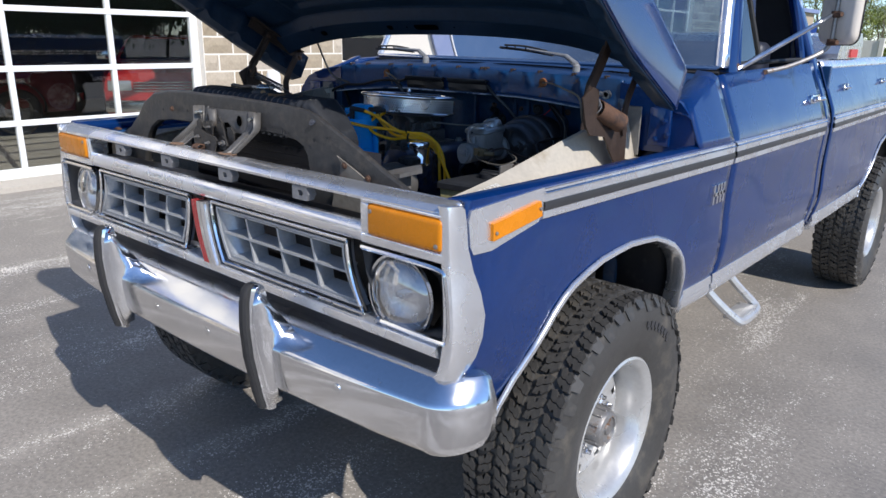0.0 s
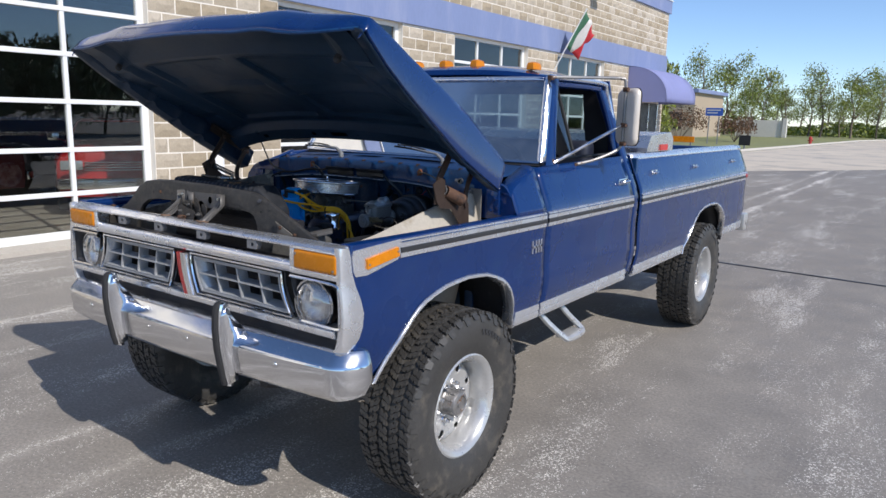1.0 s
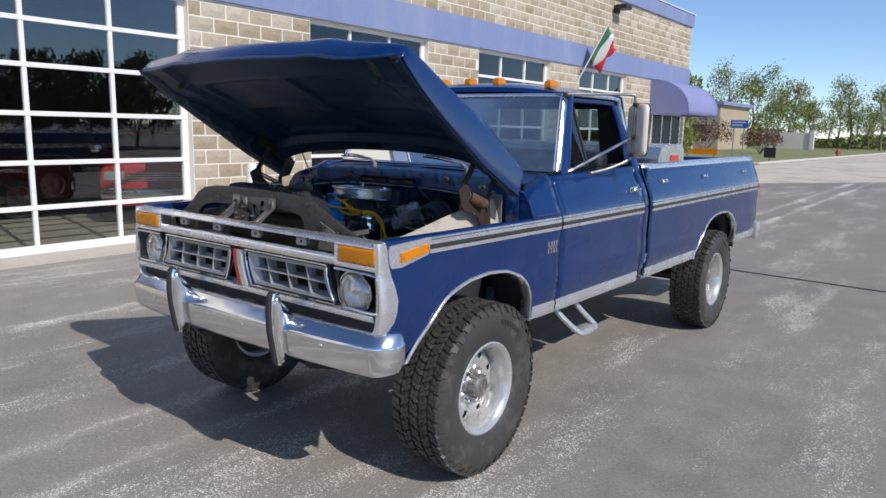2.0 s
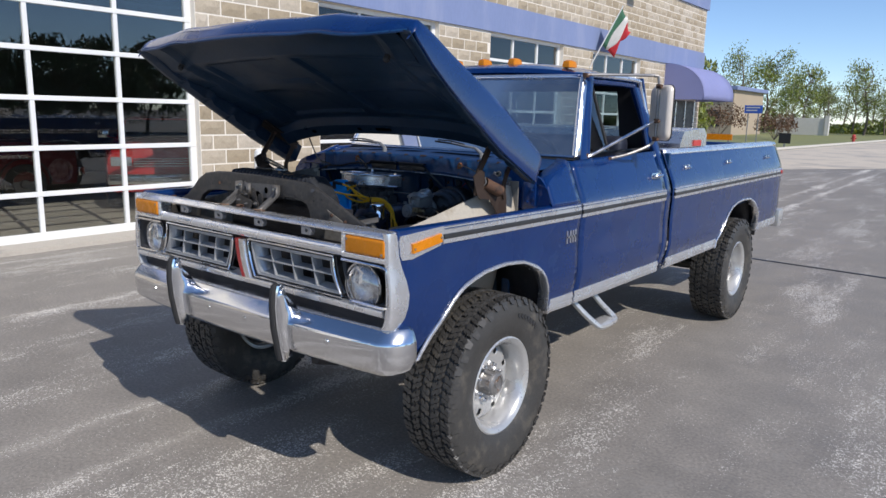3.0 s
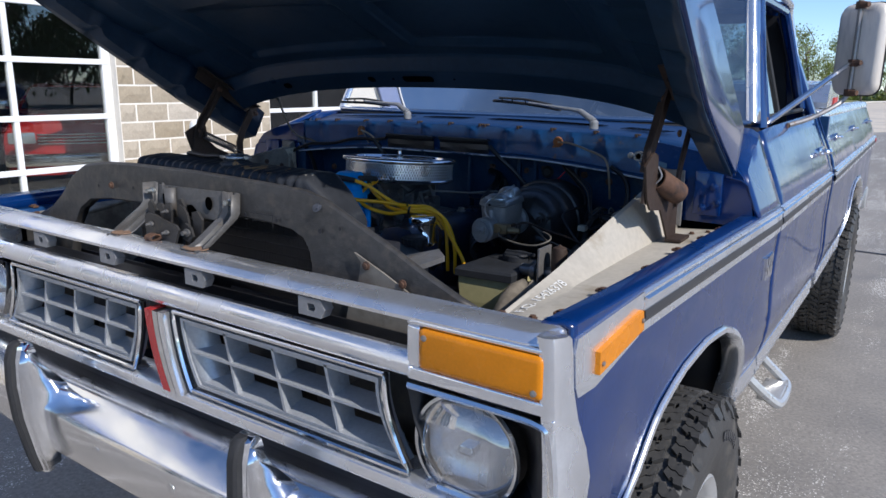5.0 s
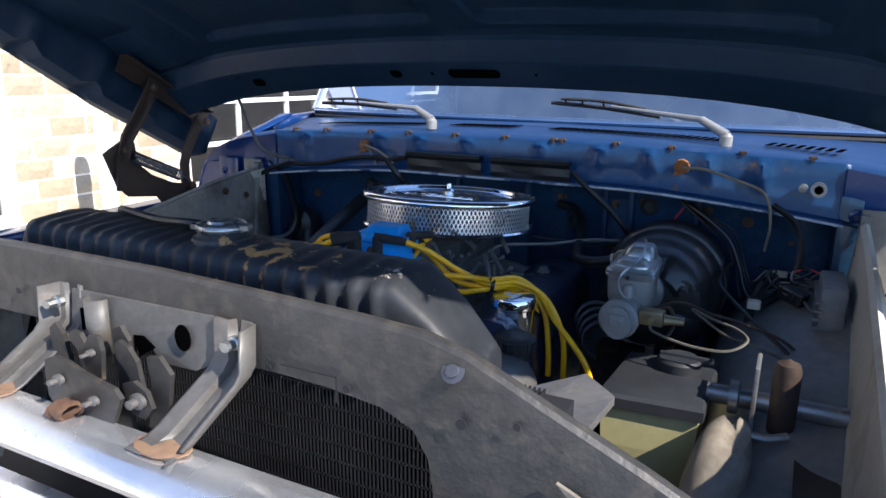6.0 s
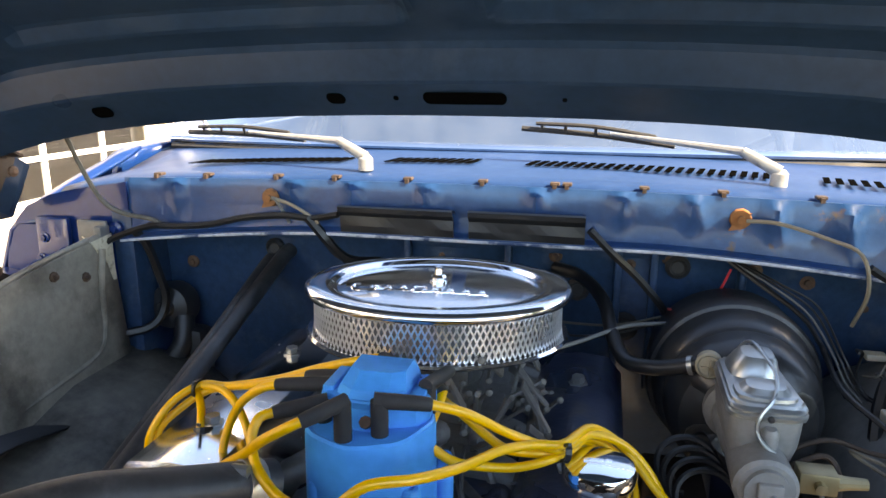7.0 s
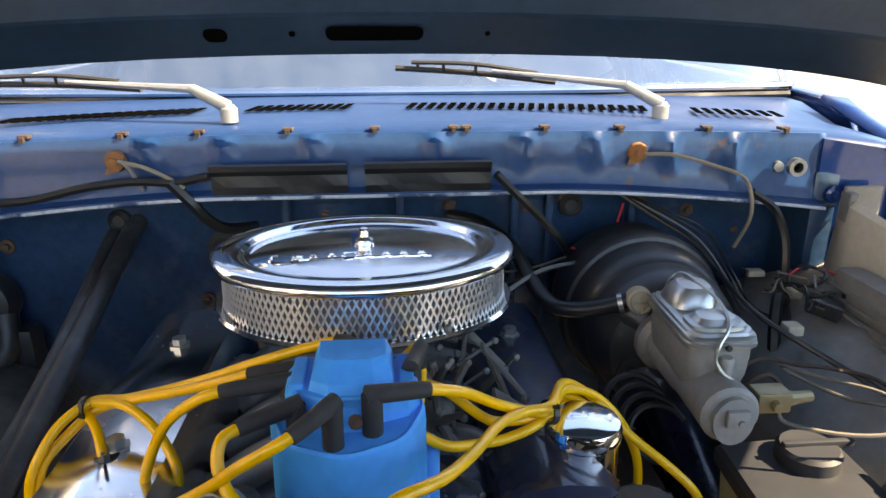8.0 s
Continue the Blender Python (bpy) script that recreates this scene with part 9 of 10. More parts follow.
# alternator and pulleys at the front of the engine
bm = bmesh.new()
lathe(bm, [(0.03, -0.05), (0.062, -0.045), (0.066, -0.02), (0.066, 0.02), (0.060, 0.045), (0.03, 0.05)], (0.20, -0.15, 1.055), (0, -1, 0), 24)
for k in range(8):
    a = 2 * math.pi * k / 8
    box(bm, (-0.006, -0.052, 0.03), (0.006, 0.0, 0.058), 0.002, m=Matrix.Translation((0.20, -0.15, 1.055)) @ Matrix.Rotation(a, 4, "Y"))
part("alternator", bm, M["cast"], eng, "grey finned alternator", smooth=True, sharp=30)
bm = bmesh.new()
for x, z, r in ((0.0, 0.98, 0.08), (0.20, 1.055, 0.035), (-0.16, 1.02, 0.05), (0.0, 0.80, 0.09)):
    lathe(bm, [(r * 0.3, 0.02), (r, 0.02), (r * 0.85, 0.008), (r, -0.004), (r * 0.3, -0.004)], (x, -0.235, z), (0, -1, 0), 24)
each_part("pulley", bm, M["black"], eng, smooth=True)
bm = bmesh.new()
for k in range(6):
    a = 2 * math.pi * k / 6
    rows = []
    for r in (0.05, 0.12, 0.20):
        rows.append([Vector((r * math.cos(a + q), -0.30 + 0.03 * (1 if q > 0 else -1), 0.98 + r * math.sin(a + q))) for q in (-0.25, 0.25)])
    sheet(bm, rows)
part("fan", bm, M["steel"], eng, thick=0.002)
bm = bmesh.new()
prism(bm, [(0.30, -0.36, 1.11), (0.40, -0.33, 1.125), (0.41, -0.25, 1.13), (0.36, -0.20, 1.13), (0.30, -0.24, 1.115)], (0, 0, 0.012))
box(bm, (0.33, -0.34, 1.00), (0.36, -0.24, 1.115), 0.004)
part("accessory_bracket", bm, M["steel"], eng)

# brake booster and master cylinder
boost = new("brake_booster")
boost.parent = truck
boost["label"] = "black vacuum brake booster"
BC = Vector((0.370, 0.33, 1.128))
bm = bmesh.new()
lathe(bm, [(0.05, -0.10), (0.108, -0.095), (0.114, -0.082), (0.1155, -0.030), (0.119, -0.022), (0.120, 0.0), (0.117, 0.008), (0.112, 0.010), (0.110, 0.040), (0.104, 0.062), (0.100, 0.066), (0.099, 0.090), (0.094, 0.112), (0.084, 0.126), (0.066, 0.134), (0.045, 0.138), (0.0, 0.138)], BC, (0, -1, 0), 56)
part("booster_shell", bm, M["booster"], boost, smooth=True, sharp=30)
# pressed fans on the front shell
bm = bmesh.new()
for a0, a1 in ((2.05, 2.62), (0.35, 1.35), (3.55, 4.55), (5.2, 6.0)):
    rows = []
    for a in steps(a0, a1, 8):
        e = smoothly(min(a - a0, a1 - a) / 0.12)
        rows.append([BC + Vector((r * math.cos(a), -h - 0.006 * e * k, r * math.sin(a))) for r, h, k in ((0.040, 0.1375, 0), (0.052, 0.1365, 1), (0.082, 0.127, 1), (0.095, 0.110, 1), (0.0995, 0.092, 0))])
    sheet(bm, rows)
each_part("shell_pressing", bm, M["booster"], boost, smooth=True)
bm = bmesh.new()
for a in (3.60, 0.5):
    c_ = BC + Vector((0.062 * math.cos(a), -0.134, 0.062 * math.sin(a)))
    lathe(bm, [(0.020, -0.004), (0.021, 0.003), (0.018, 0.004), (0.010, 0.002), (0.010, 0.010), (0.005, 0.011), (0.005, 0.020), (0.0, 0.020)], c_, (0, -1, 0), 10)
each_part("booster_stud", bm, M["latch_dark"], boost, smooth=True)
bm = bmesh.new()
lathe(bm, [(0.0165, -0.010), (0.0165, 0.010), (0.0140, 0.0125), (0.012, 0.009), (0.0, 0.009)], (0.316, 0.196, 1.203), (-0.15, -1, 0.15), 20)
box(bm, (0.305, 0.182, 1.2015), (0.327, 0.185, 1.2045))
box(bm, (0.3145, 0.182, 1.192), (0.3175, 0.185, 1.214))
part("check_valve", bm, mat("ivory_plastic", (0.36, 0.31, 0.22), 0.5), boost, "ivory plastic check valve", smooth=True)
bm = bmesh.new()
tube(bm, [(0.305, 0.205, 1.199), (0.27, 0.215, 1.186), (0.24, 0.225, 1.180), (0.215, 0.245, 1.180), (0.198, 0.30, 1.193), (0.183, 0.38, 1.218), (0.147, 0.45, 1.234), (0.10, 0.485, 1.238)], 0.0105, 10, 5)
hose_ = part("vacuum_hose", bm, M["lead_black"], boost, "black vacuum hose", smooth=True)
bm = bmesh.new()
lathe(bm, [(0.0125, -0.003), (0.0128, 0.003), (0.011, 0.003), (0.011, -0.003)], (0.296, 0.207, 1.195), (1, -0.3, 0.3), 14, close=True)
part("hose_clamp", bm, M["zinc"], hose_, smooth=True)
mc = new("master_cylinder")
mc.parent = truck
mc["label"] = "grey cast master cylinder with a zinc lid"
MX, MY = 0.356, 0.112
RES = ((-0.030, 0.066), (-0.037, 0.052), (-0.0385, -0.052), (-0.034, -0.062), (-0.024, -0.068), (0.024, -0.068), (0.034, -0.062), (0.0385, -0.052), (0.030, 0.052), (0.020, 0.068))
bm = bmesh.new()
loft(bm, [[(MX + dx * w, MY + dy * w, z) for dx, dy in RES] for w, z in ((0.74, 1.145), (0.86, 1.158), (0.93, 1.172), (0.965, 1.195), (0.97, 1.208))])
lathe(bm, [(0.040, 0), (0.040, 0.012), (0.031, 0.018), (0.031, 0.085), (0.029, 0.10), (0.031, 0.155), (0.032, 0.182), (0.028, 0.186), (0.0, 0.187)], (0.352, 0.192, 1.150), (0, -1, 0), 24)
lathe(bm, [(0.009, 0), (0.009, 0.030), (0.006, 0.0345), (0.0, 0.035)], (0.358, 0.046, 1.166), (0, -0.12, 1), 12)
part("cylinder_body", bm, M["grey_cast"], mc, smooth=True, sharp=35)
bm = bmesh.new()
loft(bm, [[(MX + dx * w, MY + dy * w, z) for dx, dy in RES] for w, z in ((1.00, 1.207), (1.055, 1.209), (1.06, 1.213), (1.03, 1.215), (1.04, 1.2175), (1.01, 1.220), (0.96, 1.221), (0.93, 1.224), (0.88, 1.2245))])


def lid_mound(x0, y0, hw, hd, zt, lean):
    loft(bm, [[(x0 + lean * k + hw * w * sx * abs(math.cos(a)) ** 0.6, y0 + hd * w * sy * abs(math.sin(a)) ** 0.6, z) for a, sx, sy in ((q, 1 if math.cos(q) > 0 else -1, 1 if math.sin(q) > 0 else -1) for q in (2 * math.pi * (i + 0.5) / 24 for i in range(24)))] for w, z, k in ((1.0, 1.2235, 0), (0.97, 1.228, 0.1), (0.80, zt - 0.007, 0.7), (0.62, zt - 0.001, 1), (0.25, zt, 1))])


lid_mound(MX - 0.002, MY + 0.030, 0.028, 0.032, 1.247, 0.004)
lid_mound(MX, MY - 0.036, 0.032, 0.024, 1.236, 0.0)
part("cylinder_lid", bm, M["zinc"], mc, "zinc plated reservoir lid", smooth=True, sharp=35)
bm = bmesh.new()
tube(bm, [(0.340, 0.185, 1.205), (0.346, 0.180, 1.236), (0.357, 0.165, 1.249), (0.366, 0.115, 1.245), (0.368, 0.085, 1.240), (0.360, 0.050, 1.232), (0.346, 0.038, 1.216), (0.343, 0.036, 1.200), (0.350, 0.033, 1.187), (0.362, 0.031, 1.178)], 0.0021, 6, 5)
part("lid_bail", bm, M["zinc"], mc, smooth=True)
bm = bmesh.new()
lathe(bm, [(0.0035, 0), (0.0035, 0.003), (0.0, 0.0035)], (0.356, 0.0385, 1.2125), (0, -1, 0), 8)
part("lid_stud", bm, M["black"], mc)
bm = bmesh.new()
prism(bm, [(0.352 + 0.0225 * math.cos(a) * (1.0 if math.sin(a) < 0.3 else 0.95), 0.006, 1.150 + (0.030 if math.sin(a) < 0 else 0.024) * math.sin(a)) for a in (2 * math.pi * i / 28 for i in range(28))], (0, -0.007, 0))
box(bm, (0.341, -0.008, 1.143), (0.366, 0.0, 1.163), 0.004)
lathe(bm, [(0.004, 0), (0.003, 0.003), (0.0, 0.003)], (0.356, -0.0075, 1.150), (0, -1, 0), 8)
part("end_plug", bm, M["grey_cast"], mc, smooth=True, sharp=35)
bm = bmesh.new()
box(bm, (0.383, 0.012, 1.147), (0.420, 0.038, 1.170), 0.003)
lathe(bm, [(0.009, 0), (0.007, 0.012), (0.006, 0.03), (0.0, 0.031)], (0.420, 0.025, 1.157), (1, 0.1, 0), 10)
lathe(bm, [(0.006, 0), (0.006, 0.008), (0.0, 0.009)], (0.402, 0.012, 1.158), (0, -1, 0), 8)
part("brass_union", bm, M["brass"], mc, smooth=True, sharp=35)
for pts, r, m in (([(0.402, 0.008, 1.155), (0.410, 0.000, 1.143), (0.465, -0.015, 1.136), (0.517, -0.018, 1.138), (0.543, 0.005, 1.150), (0.529, 0.030, 1.157), (0.489, 0.060, 1.158), (0.454, 0.090, 1.160), (0.470, 0.095, 1.146), (0.511, 0.060, 1.134), (0.545, 0.030, 1.138), (0.60, 0.05, 1.11), (0.64, 0.06, 1.05)], 0.0023, "lead_beige"),
                  ([(0.385, 0.060, 1.150), (0.415, 0.062, 1.165), (0.428, 0.055, 1.160), (0.432, 0.045, 1.140), (0.425, 0.03, 1.125)], 0.0030, "rust_dark"),
                  ([(0.380, 0.090, 1.145), (0.43, 0.10, 1.165), (0.48, 0.11, 1.150), (0.53, 0.11, 1.142), (0.60, 0.11, 1.118), (0.65, 0.11, 1.06)], 0.0028, "rust_dark")):
    bm = bmesh.new()
    tube(bm, pts, r, 6, 6)
    part("brake_pipe", bm, M[m], mc, smooth=True)

# yellowed washer tank with a black lid
wt = new("washer_tank")
wt.parent = truck
wt["label"] = "yellowed plastic washer tank with a dark lid"
bm = bmesh.new()
loft(bm, [[(x, y, z) for x, y in ((0.362 + k, -0.118 + k), (0.498 - k, -0.105 + k), (0.50 - k, 0.060 - k), (0.372 + k, 0.050 - k))] for k, z in ((0.02, 0.90), (0.004, 1.0), (0.0, 1.066))])
part("tank_body", bm, M["yellowed"], wt)
bm = bmesh.new()
loft(bm, [[(x, y, z) for x, y in ((0.356 + k, -0.124 + k), (0.504 - k, -0.111 + k), (0.506 - k, 0.066 - k), (0.366 + k, 0.056 - k))] for k, z in ((0.0, 1.062), (0.0, 1.078), (0.004, 1.084), (0.010, 1.086))])
lathe(bm, [(0.034, 1.086), (0.034, 1.100), (0.030, 1.104), (0.0, 1.105)], (0.45, 0.015, 0), (0, 0, 1), 20)
box(bm, (0.42, 0.012, 1.10), (0.50, 0.020, 1.109), 0.002)
part("tank_lid", bm, mat("dusty_black_plastic", (0.018, 0.020, 0.024), 0.6, 0, 0.25, 60, 8), wt, smooth=True, sharp=30)
bm = bmesh.new()
box(bm, (0.30, -0.35, 0.80), (0.62, 0.35, 0.895), 0.01)
part("tray", bm, M["black"], truck)
# heat shield, brown canister and clamps beside the tank
bm = bmesh.new()
loft(bm, [[(0.535 + cx_ + (0.034 + 0.005 * math.sin(3 * a + 9 * z)) * math.cos(a) * w, -0.115 + cy_ + (0.080 + 0.010 * math.sin(2 * a + 14 * z)) * math.sin(a) * w, z + 0.008 * math.sin(2 * a + 1)) for a in (2 * math.pi * i / 16 for i in range(16))] for w, z, cx_, cy_ in ((0.8, 0.86, -0.03, -0.04), (1.0, 0.94, -0.02, -0.03), (1.1, 1.0, -0.008, -0.015), (1.0, 1.04, 0, 0), (0.75, 1.060, 0.004, 0.01), (0.3, 1.068, 0.004, 0.02))])
part("ducting", bm, M["inner_grey"], truck, "crumpled dusty grey cloth duct", smooth=True)
bm = bmesh.new()
lathe(bm, [(0.016, 0), (0.018, 0.01), (0.018, 0.10), (0.015, 0.112), (0.007, 0.115), (0.0, 0.12)], (0.600, -0.060, 1.04), (0, 0, 1), 18)
part("canister", bm, M["rust_dark"], truck, "brown rusty canister", smooth=True)
bm = bmesh.new()
box(bm, (0.560, -0.095, 1.03), (0.566, -0.03, 1.15), 0.002)
tube(bm, [(0.50, -0.05, 1.085), (0.68, -0.05, 1.085)], 0.014, 10)
lathe(bm, [(0.024, 0), (0.024, 0.012), (0.016, 0.014)], (0.53, -0.05, 1.085), (1, 0, 0), 14)
tube(bm, [(0.54, -0.10, 1.06), (0.58, -0.10, 1.055), (0.61, -0.09, 1.06)], 0.006, 8, 4)
part("steering_joint", bm, M["steel"], truck, "greasy steel linkage and clamp", smooth=True)
bm = bmesh.new()
box(bm, (0.635, 0.16, 1.06), (0.675, 0.29, 1.205), 0.008)
part("voltage_regulator", bm, M["inner_dark"], truck, "grey finned control box", smooth=True)
bm = bmesh.new()
for k in range(8):
    box(bm, (0.629, 0.155, 1.08 + 0.014 * k), (0.640, 0.295, 1.084 + 0.014 * k))
each_part("cooling_rib", bm, M["inner_dark"], truck)
bm = bmesh.new()
tube(bm, [(0.43, 0.52, 1.02), (0.43, 0.30, 0.955), (0.42, 0.05, 0.88)], 0.040, 16)
box(bm, (0.355, 0.34, 0.86), (0.52, 0.50, 1.00), 0.02)
part("steering_column", bm, M["block_dark"], truck, "greasy dark steering column and its firewall plate", smooth=True)

# hoses, looms and cables
def cable(name, pts, r, m, label="", n=5, seg=6):
    bm = bmesh.new()
    tube(bm, pts, r, seg, n)
    return part(name, bm, M[m], truck, label, smooth=True)


 
cable("heater_hose", [(-0.392, 0.497, 1.236), (-0.396, 0.470, 1.228), (-0.398, 0.379, 1.196), (-0.400, 0.284, 1.162), (-0.402, 0.190, 1.129), (-0.404, 0.096, 1.096), (-0.407, 0.002, 1.062), (-0.412, -0.09, 1.02), (-0.41, -0.17, 0.95)], 0.0145, "hose_grey", "worn black rubber heater hose", 5, 12)
cable("heater_hose", [(-0.425, 0.500, 1.222), (-0.428, 0.470, 1.212), (-0.424, 0.379, 1.183), (-0.422, 0.284, 1.150), (-0.424, 0.190, 1.114), (-0.432, 0.096, 1.075), (-0.440, 0.002, 1.03), (-0.445, -0.08, 0.97)], 0.0135, "hose_grey", "worn black rubber heater hose", 5, 12)
cable("wire_loom", [(-0.700, 0.372, 1.255), (-0.665, 0.376, 1.275), (-0.600, 0.380, 1.296), (-0.560, 0.381, 1.297), (-0.490, 0.381, 1.303), (-0.419, 0.380, 1.319), (-0.347, 0.378, 1.327), (-0.293, 0.376, 1.325), (-0.246, 0.373, 1.334)], 0.0058, "lead_black", "black taped wiring loom")
cable("wire_loom", [(-0.300, 0.376, 1.326), (-0.273, 0.380, 1.292), (-0.258, 0.400, 1.262), (-0.239, 0.425, 1.243), (-0.20, 0.45, 1.238)], 0.0085, "lead_black", "black taped wiring loom")
cable("wire_loom", [(-0.640, 0.385, 1.285), (-0.628, 0.40, 1.255), (-0.625, 0.42, 1.20), (-0.622, 0.43, 1.14), (-0.640, 0.41, 1.095), (-0.690, 0.37, 1.085), (-0.695, 0.25, 1.10), (-0.695, 0.116, 1.118), (-0.695, -0.05, 1.10), (-0.69, -0.2, 1.06)], 0.0085, "lead_black", "black taped wiring loom")
cable("wire_loom", [(0.157, 0.372, 1.330), (0.189, 0.378, 1.297), (0.229, 0.400, 1.256), (0.264, 0.410, 1.216), (0.283, 0.415, 1.187)], 0.0066, "lead_black", "black taped wiring loom")
cable("red_wire", [(0.280, 0.400, 1.206), (0.300, 0.398, 1.203), (0.318, 0.400, 1.205), (0.351, 0.420, 1.224), (0.376, 0.455, 1.260)], 0.0020, "lead_red", "thin red wire")
cable("grey_wire", [(0.081, 0.100, 1.180), (0.086, 0.115, 1.205), (0.100, 0.150, 1.212), (0.158, 0.250, 1.200), (0.218, 0.320, 1.201), (0.287, 0.370, 1.194)], 0.0030, "lead_white", "pale grey wire")
cable("speedometer_cable", [(0.360, 0.480, 1.290), (0.370, 0.450, 1.276), (0.417, 0.420, 1.246), (0.467, 0.380, 1.215), (0.488, 0.350, 1.184), (0.484, 0.310, 1.182), (0.480, 0.220, 1.174), (0.507, 0.180, 1.157), (0.547, 0.140, 1.136), (0.597, 0.100, 1.109), (0.65, 0.08, 1.06)], 0.0036, "lead_black", "thin black speedometer cable")
for k in range(4):
    o = 0.006 * k
    cable("loose_wire", [(0.372 + o, 0.452, 1.272), (0.425 + o, 0.424 - o, 1.244 + o * 0.5), (0.470 + o, 0.386, 1.212 + o), (0.496 + o, 0.352 - o, 1.176), (0.503 + 2 * o, 0.32, 1.15 - o), (0.512 + 3 * o, 0.30 - o, 1.128)], 0.0016, ("lead_black", "lead_white", "lead_black", "lead_black")[k], "thin wires tied along the booster", 6)
cable("wire_loom", [(0.545, 0.379, 1.294), (0.585, 0.380, 1.266), (0.602, 0.370, 1.224), (0.599, 0.350, 1.175), (0.583, 0.325, 1.150), (0.566, 0.28, 1.142), (0.545, 0.24, 1.135)], 0.0066, "lead_black", "black wiring loom")
cable("wire_loom", [(0.575, 0.30, 1.150), (0.556, 0.285, 1.165), (0.545, 0.27, 1.160), (0.535, 0.25, 1.13), (0.530, 0.23, 1.08)], 0.0085, "lead_black", "black taped wiring loom")
for k in range(9):
    rk = random.Random(60 + k)
    pts = [Vector((0.555 + rk.uniform(-0.03, 0.05), 0.31 + rk.uniform(-0.04, 0.04), 1.165 + rk.uniform(-0.01, 0.02)))]
    for j in range(4):
        pts.append(pts[-1] + Vector((rk.uniform(-0.02, 0.04), rk.uniform(-0.05, 0.03), rk.uniform(-0.022, 0.018))))
    cable("loose_wire", pts, rk.choice((0.0016, 0.002, 0.0026)), rk.choice(("lead_black", "lead_black", "lead_black", "lead_beige", "lead_white")), "loose wire", 6)
bm = bmesh.new()
box(bm, (0.558, 0.378, 1.156), (0.586, 0.398, 1.166), 0.003)
box(bm, (0.528, 0.205, 1.138), (0.550, 0.228, 1.152), 0.003)
box(bm, (0.575, 0.285, 1.158), (0.592, 0.305, 1.170), 0.003)
each_part("wire_connector", bm, mat("ivory_connector", (0.50, 0.46, 0.36), 0.5), truck, "ivory plastic wire connectors")
bm = bmesh.new()
PLUG = Matrix.Translation((0.600, 0.243, 1.162)) @ Matrix.Rotation(-0.5, 4, "Z") @ Matrix.Rotation(0.25, 4, "Y")
box(bm, (-0.024, -0.014, -0.012), (0.020, 0.014, 0.012), 0.004, m=PLUG)
for k in range(5):
    box(bm, (-0.020 + 0.008 * k, -0.016, -0.009), (-0.016 + 0.008 * k, -0.013, 0.009), m=PLUG)
PLUG2 = Matrix.Translation((0.650, 0.250, 1.168)) @ Matrix.Rotation(-1.2, 4, "Z")
box(bm, (-0.018, -0.012, -0.011), (0.016, 0.012, 0.011), 0.004, m=PLUG2)
each_part("plug_connector", bm, M["lead_black"], truck, "black plastic plug connector")
for k, m in enumerate(("lead_green", "lead_red", "lead_white")):
    cable("plug_wire", [(0.616, 0.232 - 0.003 * k, 1.158), (0.626, 0.220 - 0.004 * k, 1.150), (0.640, 0.216 - 0.003 * k, 1.148), (0.655, 0.232, 1.160)], 0.0020, m, "thin coloured wire")
cable("plug_wire", [(0.590, 0.330, 1.175), (0.612, 0.325, 1.192), (0.640, 0.300, 1.190), (0.652, 0.265, 1.176)], 0.0018, "lead_red", "thin red wire")
for k in range(4):
    cable("coiled_hose", [(0.290 + 0.035 * math.cos(a) + 0.007 * k, 0.115 + 0.02 * math.sin(a) - 0.010 * k, 1.105 + 0.026 * math.sin(a) - 0.008 * k) for a in (0.3 * i + 0.4 for i in range(15))], 0.0040, "lead_black", "thin black coiled hose", 2)
cable("choke_cable", [(-0.345, 0.40, 1.31), (-0.36, 0.385, 1.35), (-0.372, 0.392, 1.352)], 0.003, "lead_white")
cable("washer_hose", [(-0.580, 0.385, 1.297), (-0.605, 0.382, 1.308), (-0.652, 0.372, 1.318), (-0.678, 0.355, 1.346), (-0.690, 0.330, 1.408), (-0.689, 0.300, 1.467), (-0.70, 0.27, 1.52)], 0.0040, "lead_beige", "thin pale washer hose hanging from the hood")
cable("thin_wire", [(0.06, 0.42, 1.17), (0.12, 0.38, 1.178), (0.20, 0.37, 1.183), (0.27, 0.39, 1.195)], 0.0020, "lead_beige")
cable("thin_wire", [(0.07, 0.40, 1.160), (0.13, 0.36, 1.164), (0.20, 0.36, 1.172), (0.26, 0.38, 1.185)], 0.0018, "lead_black")
bm = bmesh.new()
lathe(bm, [(0.045, 0), (0.048, 0.02), (0.040, 0.045), (0.018, 0.052), (0.014, 0.06), (0.0, 0.06)], (-0.635, 0.49, 1.115), (0.1, -1, 0.1), 24)
tube(bm, [(-0.605, 0.46, 1.10), (-0.60, 0.44, 1.05), (-0.625, 0.42, 1.01), (-0.64, 0.40, 0.985)], 0.020, 12, 4)
box(bm, (-0.62, 0.44, 0.96), (-0.56, 0.49, 1.08), 0.02)
part("heater_motor", bm, M["black"], truck, "black heater blower housing", smooth=True)

# ---- cab fittings, mirrors, bed load ----
MIRROR_SHELL = mat("pale_tan_mirror_shell", (0.72, 0.65, 0.56), 0.42, 0.15, 0.12, 60, 8, stain=(0.40, 0.36, 0.31), stain_at=(0.55, 0.75), stain_scale=10, stretch=(1, 1, 0.2))
M["vinyl"] = mat("dark_blue_vinyl", (0.020, 0.024, 0.040), 0.55, 0, 0.2, 80, 6, bump=0.1)
M["dash"] = mat("dark_dashboard", (0.022, 0.026, 0.040), 0.5, 0, 0.2, 60, 5)
bm = bmesh.new()
box(bm, (-0.72, 1.16, 0.95), (0.72, 1.62, 1.10), 0.05, 3)
part("seat_cushion", bm, M["vinyl"], truck, "dark vinyl bench seat", smooth=True)
bm = bmesh.new()
